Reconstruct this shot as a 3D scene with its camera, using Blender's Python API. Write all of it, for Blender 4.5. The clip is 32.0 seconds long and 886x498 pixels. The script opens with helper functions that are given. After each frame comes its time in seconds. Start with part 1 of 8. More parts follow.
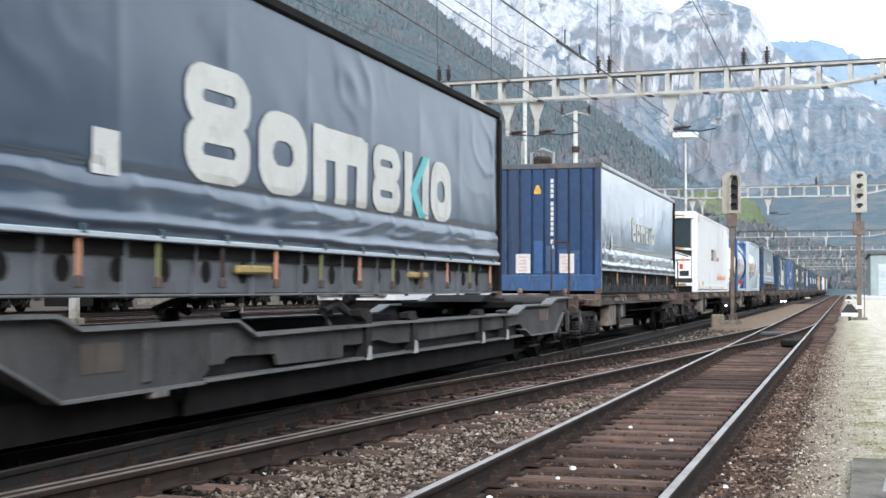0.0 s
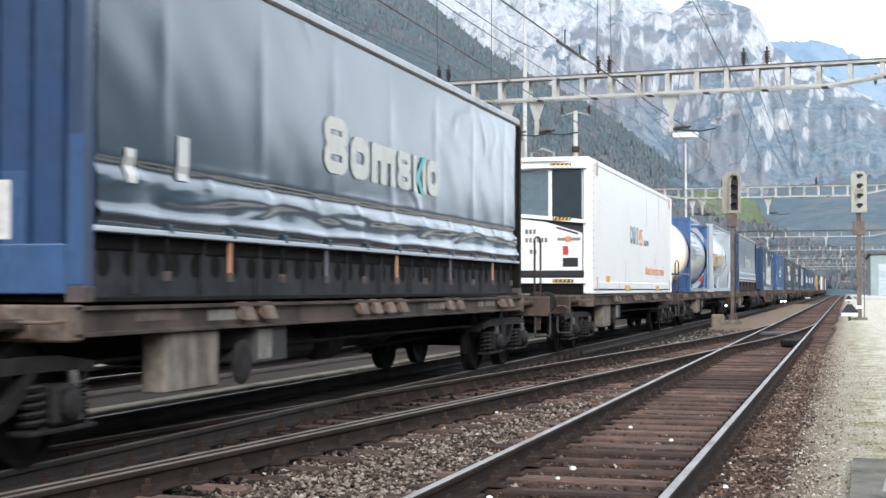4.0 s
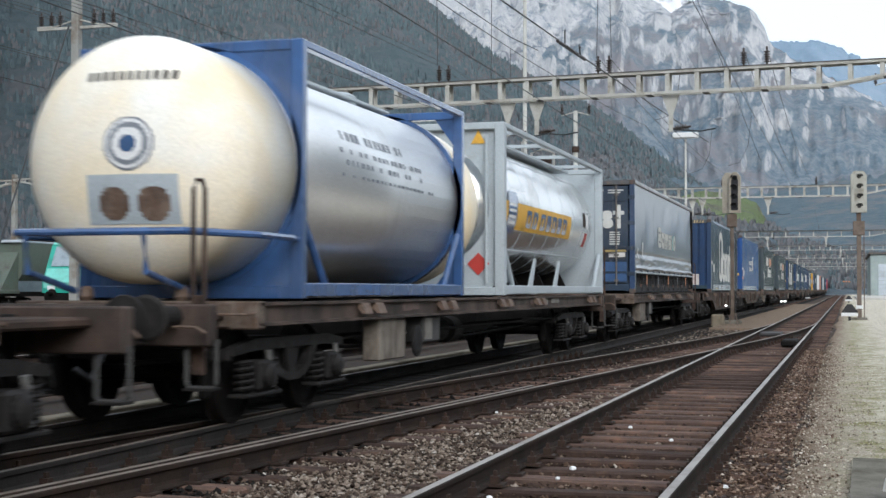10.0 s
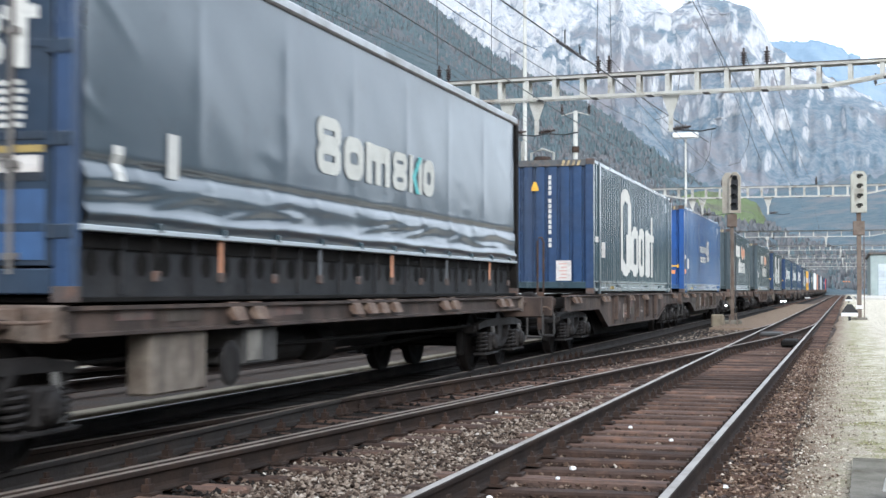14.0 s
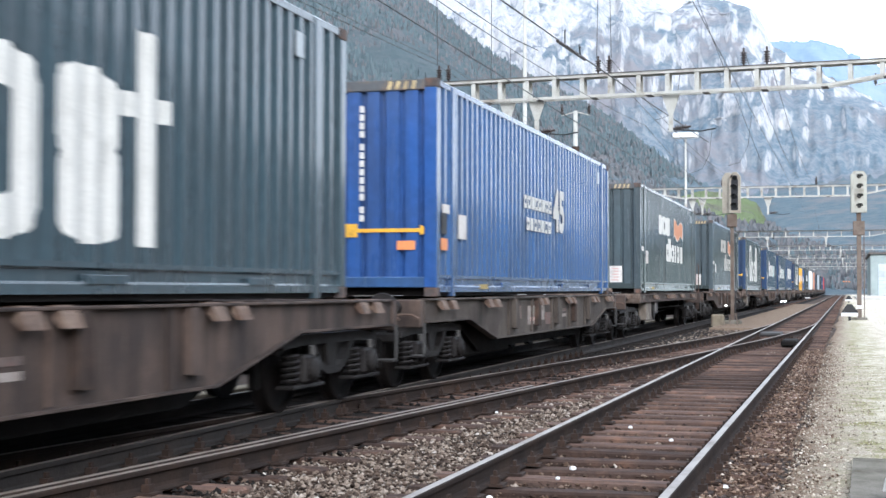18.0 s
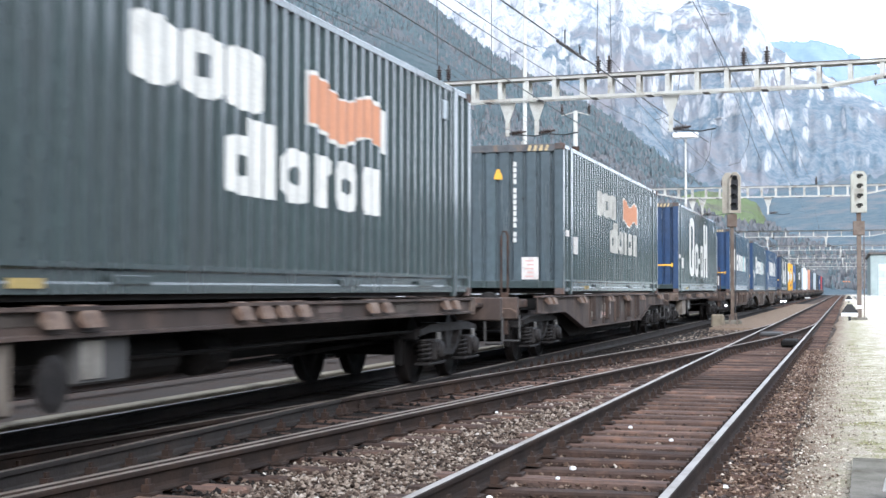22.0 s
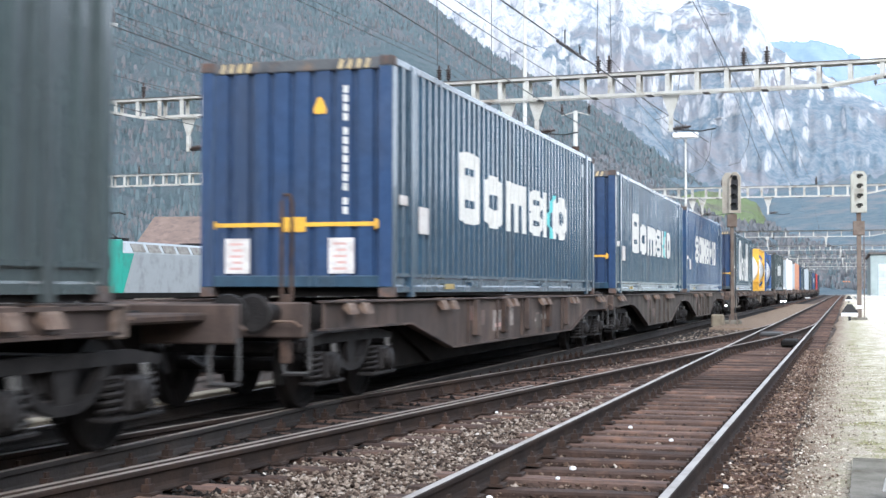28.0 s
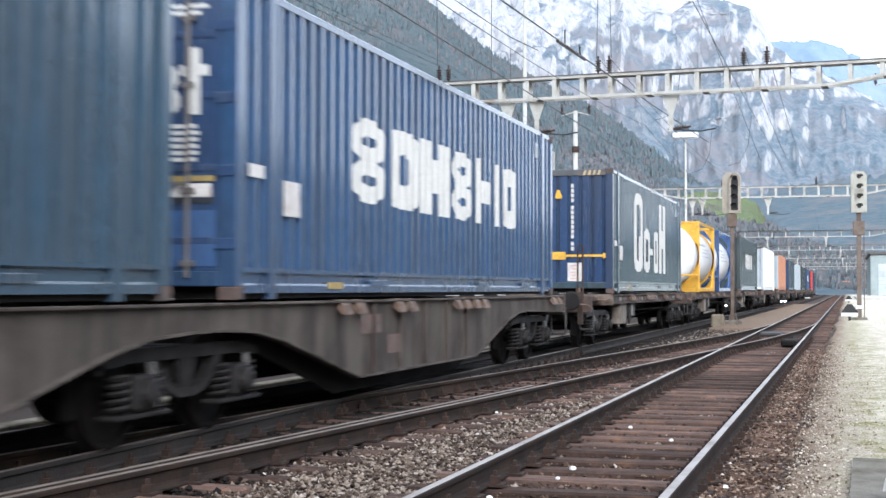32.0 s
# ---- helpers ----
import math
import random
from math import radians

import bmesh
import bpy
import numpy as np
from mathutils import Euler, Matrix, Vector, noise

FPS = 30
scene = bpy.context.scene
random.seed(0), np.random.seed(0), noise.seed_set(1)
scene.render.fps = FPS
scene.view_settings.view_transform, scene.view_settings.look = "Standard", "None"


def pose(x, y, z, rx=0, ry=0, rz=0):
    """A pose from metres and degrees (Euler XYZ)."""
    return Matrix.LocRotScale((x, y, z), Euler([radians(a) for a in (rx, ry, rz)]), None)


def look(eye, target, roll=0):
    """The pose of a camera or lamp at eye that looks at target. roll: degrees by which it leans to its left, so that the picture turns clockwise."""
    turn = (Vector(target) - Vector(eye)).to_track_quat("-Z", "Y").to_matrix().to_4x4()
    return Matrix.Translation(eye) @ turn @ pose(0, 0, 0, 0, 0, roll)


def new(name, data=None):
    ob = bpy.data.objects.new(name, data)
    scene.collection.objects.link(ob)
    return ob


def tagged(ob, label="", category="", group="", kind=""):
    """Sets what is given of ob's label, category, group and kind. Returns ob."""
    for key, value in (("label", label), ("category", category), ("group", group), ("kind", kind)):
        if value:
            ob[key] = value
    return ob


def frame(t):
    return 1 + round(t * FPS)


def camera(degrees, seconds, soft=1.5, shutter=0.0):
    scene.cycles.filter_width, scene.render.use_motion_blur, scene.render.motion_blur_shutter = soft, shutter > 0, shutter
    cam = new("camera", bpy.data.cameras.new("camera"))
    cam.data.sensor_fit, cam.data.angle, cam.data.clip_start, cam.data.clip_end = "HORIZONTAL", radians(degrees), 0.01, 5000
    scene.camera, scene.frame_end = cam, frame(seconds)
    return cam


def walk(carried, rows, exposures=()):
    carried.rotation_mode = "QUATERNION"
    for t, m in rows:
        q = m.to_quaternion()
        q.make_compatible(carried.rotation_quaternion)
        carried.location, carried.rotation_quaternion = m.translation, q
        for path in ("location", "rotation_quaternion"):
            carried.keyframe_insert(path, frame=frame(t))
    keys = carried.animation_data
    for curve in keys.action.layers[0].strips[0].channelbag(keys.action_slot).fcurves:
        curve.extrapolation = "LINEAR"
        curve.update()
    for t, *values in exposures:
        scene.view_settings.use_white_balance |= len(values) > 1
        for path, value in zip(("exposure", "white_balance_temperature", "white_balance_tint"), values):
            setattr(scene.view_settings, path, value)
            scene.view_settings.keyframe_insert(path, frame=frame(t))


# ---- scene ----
# metres, z = 0 at the rail heads, y along the tracks and away from the camera
SECONDS = 32.0
cam = camera(35.48, SECONDS, soft=1.5, shutter=0.5)
eye_pose = pose(0, 0, 1.275, 90 + 1.655, 0, 16.25) @ pose(0, 0, 0, 0, 0, 0.07)
walk(cam, [(0, eye_pose), (SECONDS, eye_pose)],
     exposures=[(0, 0.15, 5900, 10), (3.0, 0.2, 5900, 10), (6.0, -0.4, 6000, 9), (7.0, -0.5, 6000, 9), (8.2, -0.64, 6000, 9), (9.5, -0.56, 6000, 9), (10.5, -0.5, 6000, 9), (14.0, 0.14, 5850, 9), (17.0, 0.3, 5800, 11), (20.0, 0.36, 5750, 11), (22.0, 0.44, 5750, 11), (25.0, 0.48, 5750, 11), (29.0, 0.36, 5800, 11), (32.0, 0.3, 5800, 12)])

# ---- world and sun: an even, bright overcast sky ----
world = bpy.data.worlds.new("overcast_sky")
scene.world = world
world.use_nodes = True
wn, wl = world.node_tree.nodes, world.node_tree.links
wn.clear()
sky = wn.new("ShaderNodeTexSky")
sky.sky_type, sky.sun_disc = "NISHITA", False
sky.sun_elevation, sky.sun_rotation = radians(28), radians(150)
sky.air_density, sky.dust_density, sky.ozone_density = 1.0, 4.0, 1.0
sky_bg = wn.new("ShaderNodeBackground")
sky_bg.inputs[1].default_value = 0.05
wl.new(sky.outputs[0], sky_bg.inputs[0])
cloud_bg = wn.new("ShaderNodeBackground")
cloud_bg.inputs[0].default_value = (0.93, 0.97, 1.0, 1)
cloud_bg.inputs[1].default_value = 1.5
add = wn.new("ShaderNodeAddShader")
wl.new(sky_bg.outputs[0], add.inputs[0])
wl.new(cloud_bg.outputs[0], add.inputs[1])
out = wn.new("ShaderNodeOutputWorld")
wl.new(add.outputs[0], out.inputs[0])

sun = new("sun", bpy.data.lights.new("sun", "SUN"))
sun.data.energy, sun.data.angle, sun.data.color = 2.3, radians(30), (1.0, 0.97, 0.93)
sun.matrix_world = look((0, 0, 50), (-20, 34, 29))


# ---- material makers ----
def node(nt, kind, **values):
    n = nt.nodes.new(kind)
    for k, v in values.items():
        n.inputs[k].default_value = v
    return n


def rgba(c):
    return (c[0], c[1], c[2], 1)


def mixed(nt, fac, a, b):
    m = nt.nodes.new("ShaderNodeMix")
    m.data_type = "RGBA"
    for sock, v in ((m.inputs[0], fac), (m.inputs[6], a), (m.inputs[7], b)):
        if isinstance(v, bpy.types.NodeSocket):
            nt.links.new(v, sock)
        elif isinstance(v, (int, float)):
            sock.default_value = v
        else:
            sock.default_value = rgba(v)
    return m.outputs[2]


def ramp(nt, src, lo, hi, top=1.0):
    m = nt.nodes.new("ShaderNodeMapRange")
    m.inputs[4].default_value = top
    m.inputs[1].default_value, m.inputs[2].default_value = lo, hi
    nt.links.new(src, m.inputs[0])
    return m.outputs[0]


def noise_at(nt, vec, scale, detail=4.0, rough=0.55, stretch=None):
    if stretch:
        mp = nt.nodes.new("ShaderNodeMapping")
        mp.inputs["Scale"].default_value = stretch
        nt.links.new(vec, mp.inputs[0])
        vec = mp.outputs[0]
    n = node(nt, "ShaderNodeTexNoise", Scale=scale, Detail=detail, Roughness=rough)
    nt.links.new(vec, n.inputs["Vector"])
    return n.outputs[0]


def coords(nt, vary=True):
    tc = nt.nodes.new("ShaderNodeTexCoord")
    if not vary:
        return tc.outputs["Object"]
    info = nt.nodes.new("ShaderNodeObjectInfo")
    mul = nt.nodes.new("ShaderNodeMath")
    mul.operation = "MULTIPLY"
    mul.inputs[1].default_value = 37.0
    nt.links.new(info.outputs["Random"], mul.inputs[0])
    av = nt.nodes.new("ShaderNodeVectorMath")
    av.operation = "ADD"
    nt.links.new(tc.outputs["Object"], av.inputs[0])
    nt.links.new(mul.outputs[0], av.inputs[1])
    return av.outputs[0]


def bumped(nt, bsdf, height, strength, distance=0.02):
    b = node(nt, "ShaderNodeBump", Strength=strength, Distance=distance)
    nt.links.new(height, b.inputs["Height"])
    nt.links.new(b.outputs[0], bsdf.inputs["Normal"])


def surface(name, col, worn=None, grime=None, rough=0.6, metal=0.0, scale=3.0, wear=0.55, dirt=0.5,
            bump=0.2, fine=40.0, streak=None, spec=0.5, vary=True, shift=0.0):
    """Paint or bare stuff: fine grain, worn patches and grime at two scales. streak: stretch of the grime."""
    m = bpy.data.materials.new(name)
    m.use_nodes = True
    nt = m.node_tree
    bs = nt.nodes["Principled BSDF"]
    v = coords(nt, vary)
    worn = worn or tuple(c * 0.75 for c in col)
    grime = grime or tuple(c * 0.45 for c in col)
    big = noise_at(nt, v, scale)
    grain = noise_at(nt, v, fine, 3.0)
    stain = noise_at(nt, v, scale * 0.7 + 0.3, 6.0, 0.65, streak)
    c = mixed(nt, ramp(nt, big, wear - 0.08, wear + 0.18), col, worn)
    c = mixed(nt, ramp(nt, stain, dirt, dirt + 0.28), c, grime)
    g = ramp(nt, grain, 0.3, 0.75)
    c2 = mixed(nt, g, tuple(0.88 for _ in col), tuple(1.1 for _ in col))
    mul = nt.nodes.new("ShaderNodeMix")
    mul.data_type, mul.blend_type = "RGBA", "MULTIPLY"
    mul.inputs[0].default_value = 1.0
    nt.links.new(c, mul.inputs[6])
    nt.links.new(c2, mul.inputs[7])
    last = mul.outputs[2]
    if shift:
        info = nt.nodes.new("ShaderNodeObjectInfo")
        hs = nt.nodes.new("ShaderNodeHueSaturation")
        nt.links.new(ramp(nt, info.outputs["Random"], 0.0, 1.0), hs.inputs["Value"])
        hs.inputs["Value"].default_value = 1.0
        mr = hs.inputs["Value"].links[0].from_node
        mr.inputs[3].default_value, mr.inputs[4].default_value = 1 - shift, 1 + shift
        nt.links.new(last, hs.inputs["Color"])
        last = hs.outputs[0]
    nt.links.new(last, bs.inputs["Base Color"])
    rr = nt.nodes.new("ShaderNodeMapRange")
    rr.inputs[3].default_value, rr.inputs[4].default_value = max(0.05, rough - 0.12), min(1, rough + 0.15)
    nt.links.new(stain, rr.inputs[0])
    nt.links.new(rr.outputs[0], bs.inputs["Roughness"])
    bs.inputs["Metallic"].default_value = metal
    bs.inputs["Specular IOR Level"].default_value = spec
    if bump:
        bumped(nt, bs, grain, bump)
    return m


def plain(name, col, rough=0.5, metal=0.0, fine=60.0):
    return surface(name, col, tuple(c * 0.85 for c in col), tuple(c * 0.6 for c in col), rough, metal, 4.0, 0.6, 0.62, 0.08, fine)


def glowing(name, col, strength):
    m = bpy.data.materials.new(name)
    m.use_nodes = True
    bs = m.node_tree.nodes["Principled BSDF"]
    bs.inputs["Base Color"].default_value = rgba(col)
    bs.inputs["Emission Color"].default_value = rgba(col)
    bs.inputs["Emission Strength"].default_value = strength
    return m


RUSTY = (0.09, 0.045, 0.025)
M = {}
M["rail_side"] = surface("rail_side", (0.026, 0.019, 0.016), (0.045, 0.029, 0.021), (0.014, 0.011, 0.01), 0.85, 0.1, 2.0, spec=0.12)
M["rail_head"] = surface("rail_head", (0.34, 0.315, 0.29), (0.27, 0.245, 0.22), (0.14, 0.12, 0.105), 0.52, 0.25, 2.0, bump=0.03, spec=0.3)
M["rail_dull"] = surface("rail_dull", (0.235, 0.195, 0.165), (0.17, 0.133, 0.108), (0.09, 0.068, 0.055), 0.5, 0.35, 2.0, bump=0.05)
M["sleeper"] = surface("sleeper_wood", (0.088, 0.058, 0.047), (0.15, 0.088, 0.062), (0.026, 0.02, 0.017), 0.85, 0, 5.0, bump=0.8, fine=22.0, streak=(0.3, 5, 5), shift=0.5, spec=0.15, dirt=.46)
M["clip"] = surface("rusty_iron", (0.04, 0.028, 0.023), (0.06, 0.036, 0.026), (0.03, 0.022, 0.02), 0.8, 0.2, 6.0, spec=0.15)
M["concrete"] = surface("concrete", (0.19, 0.175, 0.15), (0.14, 0.13, 0.105), (0.07, 0.066, 0.045), 0.95, 0, 3.0, 0.5, 0.48, bump=0.6, spec=0.03)
M["light_concrete"] = surface("light_concrete", (0.5, 0.49, 0.46), (0.42, 0.41, 0.38), (0.25, 0.24, 0.21), 0.85, 0, 0.8, bump=0.3)
M["gantry"] = surface("gantry_paint", (0.5, 0.5, 0.46), (0.42, 0.41, 0.36), (0.22, 0.18, 0.14), 0.6, 0.1, 2.0, bump=0.1)
M["gantry_top"] = surface("gantry_weathered_top", (0.1, 0.09, 0.085), (0.14, 0.12, 0.1), (0.05, 0.045, 0.04), 0.75, 0.1, 2.0)
M["mast"] = surface("mast_paint", (0.33, 0.335, 0.31), (0.23, 0.19, 0.15), (0.15, 0.1, 0.07), 0.6, 0.1, 1.0, 0.52, bump=0.1)
M["rust_mast"] = surface("rusted_post", (0.17, 0.135, 0.11), (0.11, 0.075, 0.055), (0.06, 0.04, 0.03), 0.8, 0.1, 2.0)
M["insulator"] = surface("brown_porcelain", (0.05, 0.035, 0.03), rough=0.3, bump=0)
M["wire"] = plain("copper_wire", (0.05, 0.055, 0.055), 0.5, 0.5)
M["black"] = plain("black_paint", (0.02, 0.02, 0.022), 0.5)
M["white"] = surface("white_paint", (0.75, 0.76, 0.76), (0.66, 0.67, 0.66), (0.4, 0.4, 0.38), 0.5, 0, 1.5, 0.6, 0.62, 0.05)
M["letter"] = surface("white_lettering", (0.58, 0.58, 0.55), (0.5, 0.5, 0.47), (0.3, 0.3, 0.28), 0.55, 0, 3.0, 0.56, 0.58, 0.05)
M["turquoise"] = plain("turquoise_lettering", (0.13, 0.5, 0.5), 0.5)
M["orange"] = plain("orange_lettering", (0.75, 0.28, 0.1), 0.5)
M["emblem"] = plain("faded_orange_emblem", (0.5, 0.24, 0.14), 0.55)
M["red"] = plain("red_paint", (0.5, 0.05, 0.04), 0.5)
M["yellow"] = surface("yellow_paint", (0.75, 0.42, 0.04), (0.6, 0.33, 0.04), (0.3, 0.18, 0.04), 0.5, 0, 4.0)
# grime black, also used for the dark fill below the decks
M["under"] = surface("grime_and_shade_underframe", (0.01, 0.009, 0.0085), (0.017, 0.0145, 0.013), (0.006, 0.006, 0.0055), 0.75, 0.1, 3.0, bump=0.3, spec=0.12)
M["bogie"] = surface("grimy_bogie", (0.018, 0.016, 0.0155), (0.034, 0.031, 0.029), (0.01, 0.0095, 0.009), 0.65, 0.2, 5.0, bump=0.3, spec=0.2)
M["wheel"] = surface("wheel_steel", (0.014, 0.012, 0.0115), (0.02, 0.016, 0.014), (0.008, 0.0075, 0.007), 0.6, 0.3, 5.0, spec=0.15)
M["sill"] = surface("brown_grimy_sill", (0.058, 0.043, 0.037), (0.115, 0.08, 0.063), (0.015, 0.012, 0.011), 0.65, 0.1, 1.6, 0.5, 0.45, 0.2, streak=(1, 1.4, 0.22), spec=0.3)
M["sill_grey"] = surface("grey_grimy_sill", (0.098, 0.082, 0.069), (0.05, 0.038, 0.032), (0.015, 0.012, 0.0105), 0.65, 0.1, 1.5, 0.48, 0.46, 0.2, streak=(1, 1.4, 0.22), spec=0.25)
M["pocket"] = surface("grey_pocket_frame", (0.062, 0.061, 0.06), (0.095, 0.092, 0.088), (0.027, 0.025, 0.024), 0.7, 0.05, 1.5, 0.55, 0.5, 0.15, spec=0.15)
M["rust"] = surface("rust_brown_steel", (0.05, 0.036, 0.03), (0.095, 0.06, 0.044), (0.02, 0.016, 0.0145), 0.8, 0.1, 4.0, 0.5, 0.46, spec=0.2)
M["spigot"] = surface("worn_spigot", (0.12, 0.075, 0.053), (0.2, 0.145, 0.11), (0.045, 0.03, 0.025), 0.7, 0.2, 7.0, .48, .48)
M["grey_box"] = surface("grey_equipment_box", (0.24, 0.23, 0.205), (0.15, 0.135, 0.115), (0.06, 0.05, 0.04), 0.6, 0.1, 3.0, 0.5, 0.5)
M["tan"] = surface("worn_tan_paint", (0.17, 0.135, 0.11), (0.1, 0.066, 0.048), (0.035, 0.027, 0.023), 0.7, 0.1, 6.0, 0.47, 0.46, 0.2, spec=0.25)
M["pocket_top"] = surface("pale_grey_flange", (0.14, 0.14, 0.136), (0.1, 0.098, 0.094), (0.05, 0.046, 0.043), 0.55, 0.15, 2.0)
M["label_dull"] = surface("faded_red_panel", (0.12, 0.092, 0.08), (0.15, 0.078, 0.064), (0.05, 0.038, 0.034), 0.65, 0, 7.0, .48, .46)
M["label"] = surface("white_label", (0.62, 0.6, 0.57), (0.54, 0.5, 0.47), (0.36, 0.3, 0.27), 0.6, 0, 6.0, bump=0.02)
M["label_red"] = plain("faded_red_print", (0.56, 0.36, 0.32), 0.6)
M["castings"] = surface("chipped_casting", (0.075, 0.06, 0.055), (0.16, 0.085, 0.055), (0.035, 0.03, 0.03), 0.7, 0.1, 8.0)
M["header"] = surface("chipped_header", (0.085, 0.09, 0.095), (0.17, 0.12, 0.085), (0.035, 0.036, 0.042), 0.65, 0, 6.0, 0.58, 0.52, 0.1)
M["damper"] = surface("worn_damper", (0.15, 0.148, 0.142), (0.1, 0.095, 0.09), (0.045, 0.04, 0.038), 0.5, 0.2, 6.0)


def paint(name, col, rough=0.24):
    m = surface(name, col, tuple(c * 0.8 + 0.012 for c in col), tuple(c * 0.45 + 0.022 for c in col), rough, 0.0, 1.3, 0.48, 0.45, 0.05, 7.0, streak=(1.5, 1.5, 0.12), shift=0.06, spec=0.5)
    bs = m.node_tree.nodes["Principled BSDF"]
    bs.inputs["Coat Weight"].default_value = 0.85
    bs.inputs["Coat Roughness"].default_value = 0.1
    return m


M["navy"] = paint("navy_container_paint", (0.033, 0.065, 0.142))
M["navy_bright"] = paint("mid_blue_side_paint", (0.034, 0.075, 0.155))
M["navy_side"] = paint("dark_blue_side_paint", (0.032, 0.065, 0.1))
M["blue"] = paint("bright_blue_paint", (0.034, 0.1, 0.31))
M["royal"] = paint("royal_blue_paint", (0.046, 0.105, 0.24))
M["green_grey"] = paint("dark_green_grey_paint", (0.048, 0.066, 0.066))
M["slate"] = paint("slate_blue_paint", (0.042, 0.07, 0.086))
M["print_grey"] = plain("faded_print", (0.2, 0.22, 0.25), 0.5)
# paler than the sides: sky light on the end walls is in the colour
M["green_end_lit"] = paint("sky_lit_green_end_paint", (0.078, 0.104, 0.113))
M["grey_end_lit"] = paint("faded_sky_lit_green_end", (0.085, 0.112, 0.126))
M["reefer"] = surface("white_reefer_skin", (0.86, 0.86, 0.83), (0.8, 0.8, 0.77), (0.5, 0.5, 0.46), 0.3, 0, 1.0, 0.6, 0.62, 0.0, 30, streak=(2, 2, 0.12))
M["tank_blue"] = paint("blue_tank_frame", (0.05, 0.12, 0.3))
M["tank_grey"] = surface("grey_tank_frame", (0.42, 0.47, 0.5), (0.36, 0.4, 0.42), (0.2, 0.2, 0.2), 0.5, 0, 1.5, 0.6, 0.6, 0.05)
M["cream"] = surface("cream_tank_end", (0.9, 0.88, 0.81), (0.9, 0.76, 0.52), (0.6, 0.48, 0.34), 0.4, 0, 0.7, 0.46, 0.68, 0.0)
M["silver"] = surface("silver_tank_skin", (0.9, 0.91, 0.91), (0.84, 0.85, 0.85), (0.55, 0.53, 0.5), 0.34, 0.88, 0.8, 0.55, 0.6, 0.02, streak=(1, 1, 0.3))
M["steel_skin"] = surface("brushed_steel_skin", (0.93, 0.93, 0.92), (0.88, 0.87, 0.85), (0.6, 0.56, 0.5), 0.2, 0.95, 0.7, 0.55, 0.6, 0.02)
M["glass_dark"] = surface("dark_tinted_pane", (0.035, 0.048, 0.055), (0.03, 0.04, 0.046), (0.028, 0.036, 0.04), rough=0.2, bump=0, spec=0.6)
M["glass_grey"] = surface("grey_mesh_pane", (0.13, 0.175, 0.2), (0.12, 0.16, 0.18), (0.1, 0.135, 0.15), rough=0.25, bump=0)
M["aluminium"] = surface("dull_aluminium_rail", (0.5, 0.51, 0.52), (0.42, 0.43, 0.43), (0.25, 0.24, 0.22), 0.35, 0.5, 2.0, bump=0.05)
M["chassis"] = surface("grey_blue_chassis", (0.12, 0.128, 0.14), (0.085, 0.09, 0.1), (0.04, 0.037, 0.035), 0.5, 0.1, 1.5, bump=0.1)
M["chassis_dark"] = surface("dark_grimy_chassis", (0.03, 0.031, 0.034), (0.045, 0.044, 0.045), (0.014, 0.013, 0.013), 0.6, 0.1, 2.5, bump=0.1, spec=0.2)
M["locker"] = surface("stained_pale_locker", (0.22, 0.19, 0.155), (0.12, 0.096, 0.076), (0.042, 0.033, 0.027), 0.65, 0.05, 3.5, 0.48, 0.46, 0.1, streak=(1, 3, 0.6))
M["sign_old"] = surface("grimy_white_panel", (0.34, 0.3, 0.27), (0.2, 0.16, 0.14), (0.08, 0.065, 0.06), 0.65, 0, 6.0, .48, .48)


# ---- mesh helpers ----
def mesh_of(name, bm, mat, smooth=False):
    me = bpy.data.meshes.new(name)
    bmesh.ops.recalc_face_normals(bm, faces=bm.faces)
    if smooth:
        for f in bm.faces:
            f.smooth = True
    bm.to_mesh(me)
    bm.free()
    me.materials.append(mat)
    return me


def part(name, bm, material, parent, label="", smooth=False):
    """Links a bmesh as one mesh object under a thing or a part."""
    ob = new(name, mesh_of(name, bm, material, smooth) if isinstance(bm, bmesh.types.BMesh) else bm)
    ob.parent = parent
    if label:
        ob["label"] = label
    return ob


def piece(name, mesh, parent, m):
    ob = new(name, mesh)
    ob.parent = parent
    ob.matrix_basis = m
    return ob


def thing(name, label, category, group="", kind="", at=None):
    ob = new(name)
    ob.empty_display_size = 0.2
    if at is not None:
        ob.matrix_basis = at
    return tagged(ob, label, category, group, kind)


def B(*boxes, bevel=0.0):
    """A bmesh of boxes (x0, x1, y0, y1, z0, z1), their edges rounded off by bevel."""
    bm = bmesh.new()
    for x0, x1, y0, y1, z0, z1 in boxes:
        v = [bm.verts.new(c) for c in ((x0, y0, z0), (x1, y0, z0), (x1, y1, z0), (x0, y1, z0), (x0, y0, z1), (x1, y0, z1), (x1, y1, z1), (x0, y1, z1))]
        for f in ((0, 3, 2, 1), (4, 5, 6, 7), (0, 1, 5, 4), (1, 2, 6, 5), (2, 3, 7, 6), (3, 0, 4, 7)):
            bm.faces.new([v[i] for i in f])
    if bevel:
        bmesh.ops.bevel(bm, geom=bm.edges[:], offset=bevel, segments=1, affect="EDGES")
    return bm


def prism(profile, a, b, axis="x", bm=None):
    """A closed profile swept straight. axis x: profile in (y, z); y: in (x, z); z: in (x, y)."""
    bm = bm or bmesh.new()
    put = {"x": lambda p, s: (s, p[0], p[1]), "y": lambda p, s: (p[0], s, p[1]), "z": lambda p, s: (p[0], p[1], s)}[axis]
    va, vb = ([bm.verts.new(put(p, s)) for p in profile] for s in (a, b))
    n = len(profile)
    for i in range(n):
        bm.faces.new((va[i], va[(i + 1) % n], vb[(i + 1) % n], vb[i]))
    bm.faces.new(va)
    bm.faces.new(vb[::-1])
    return bm


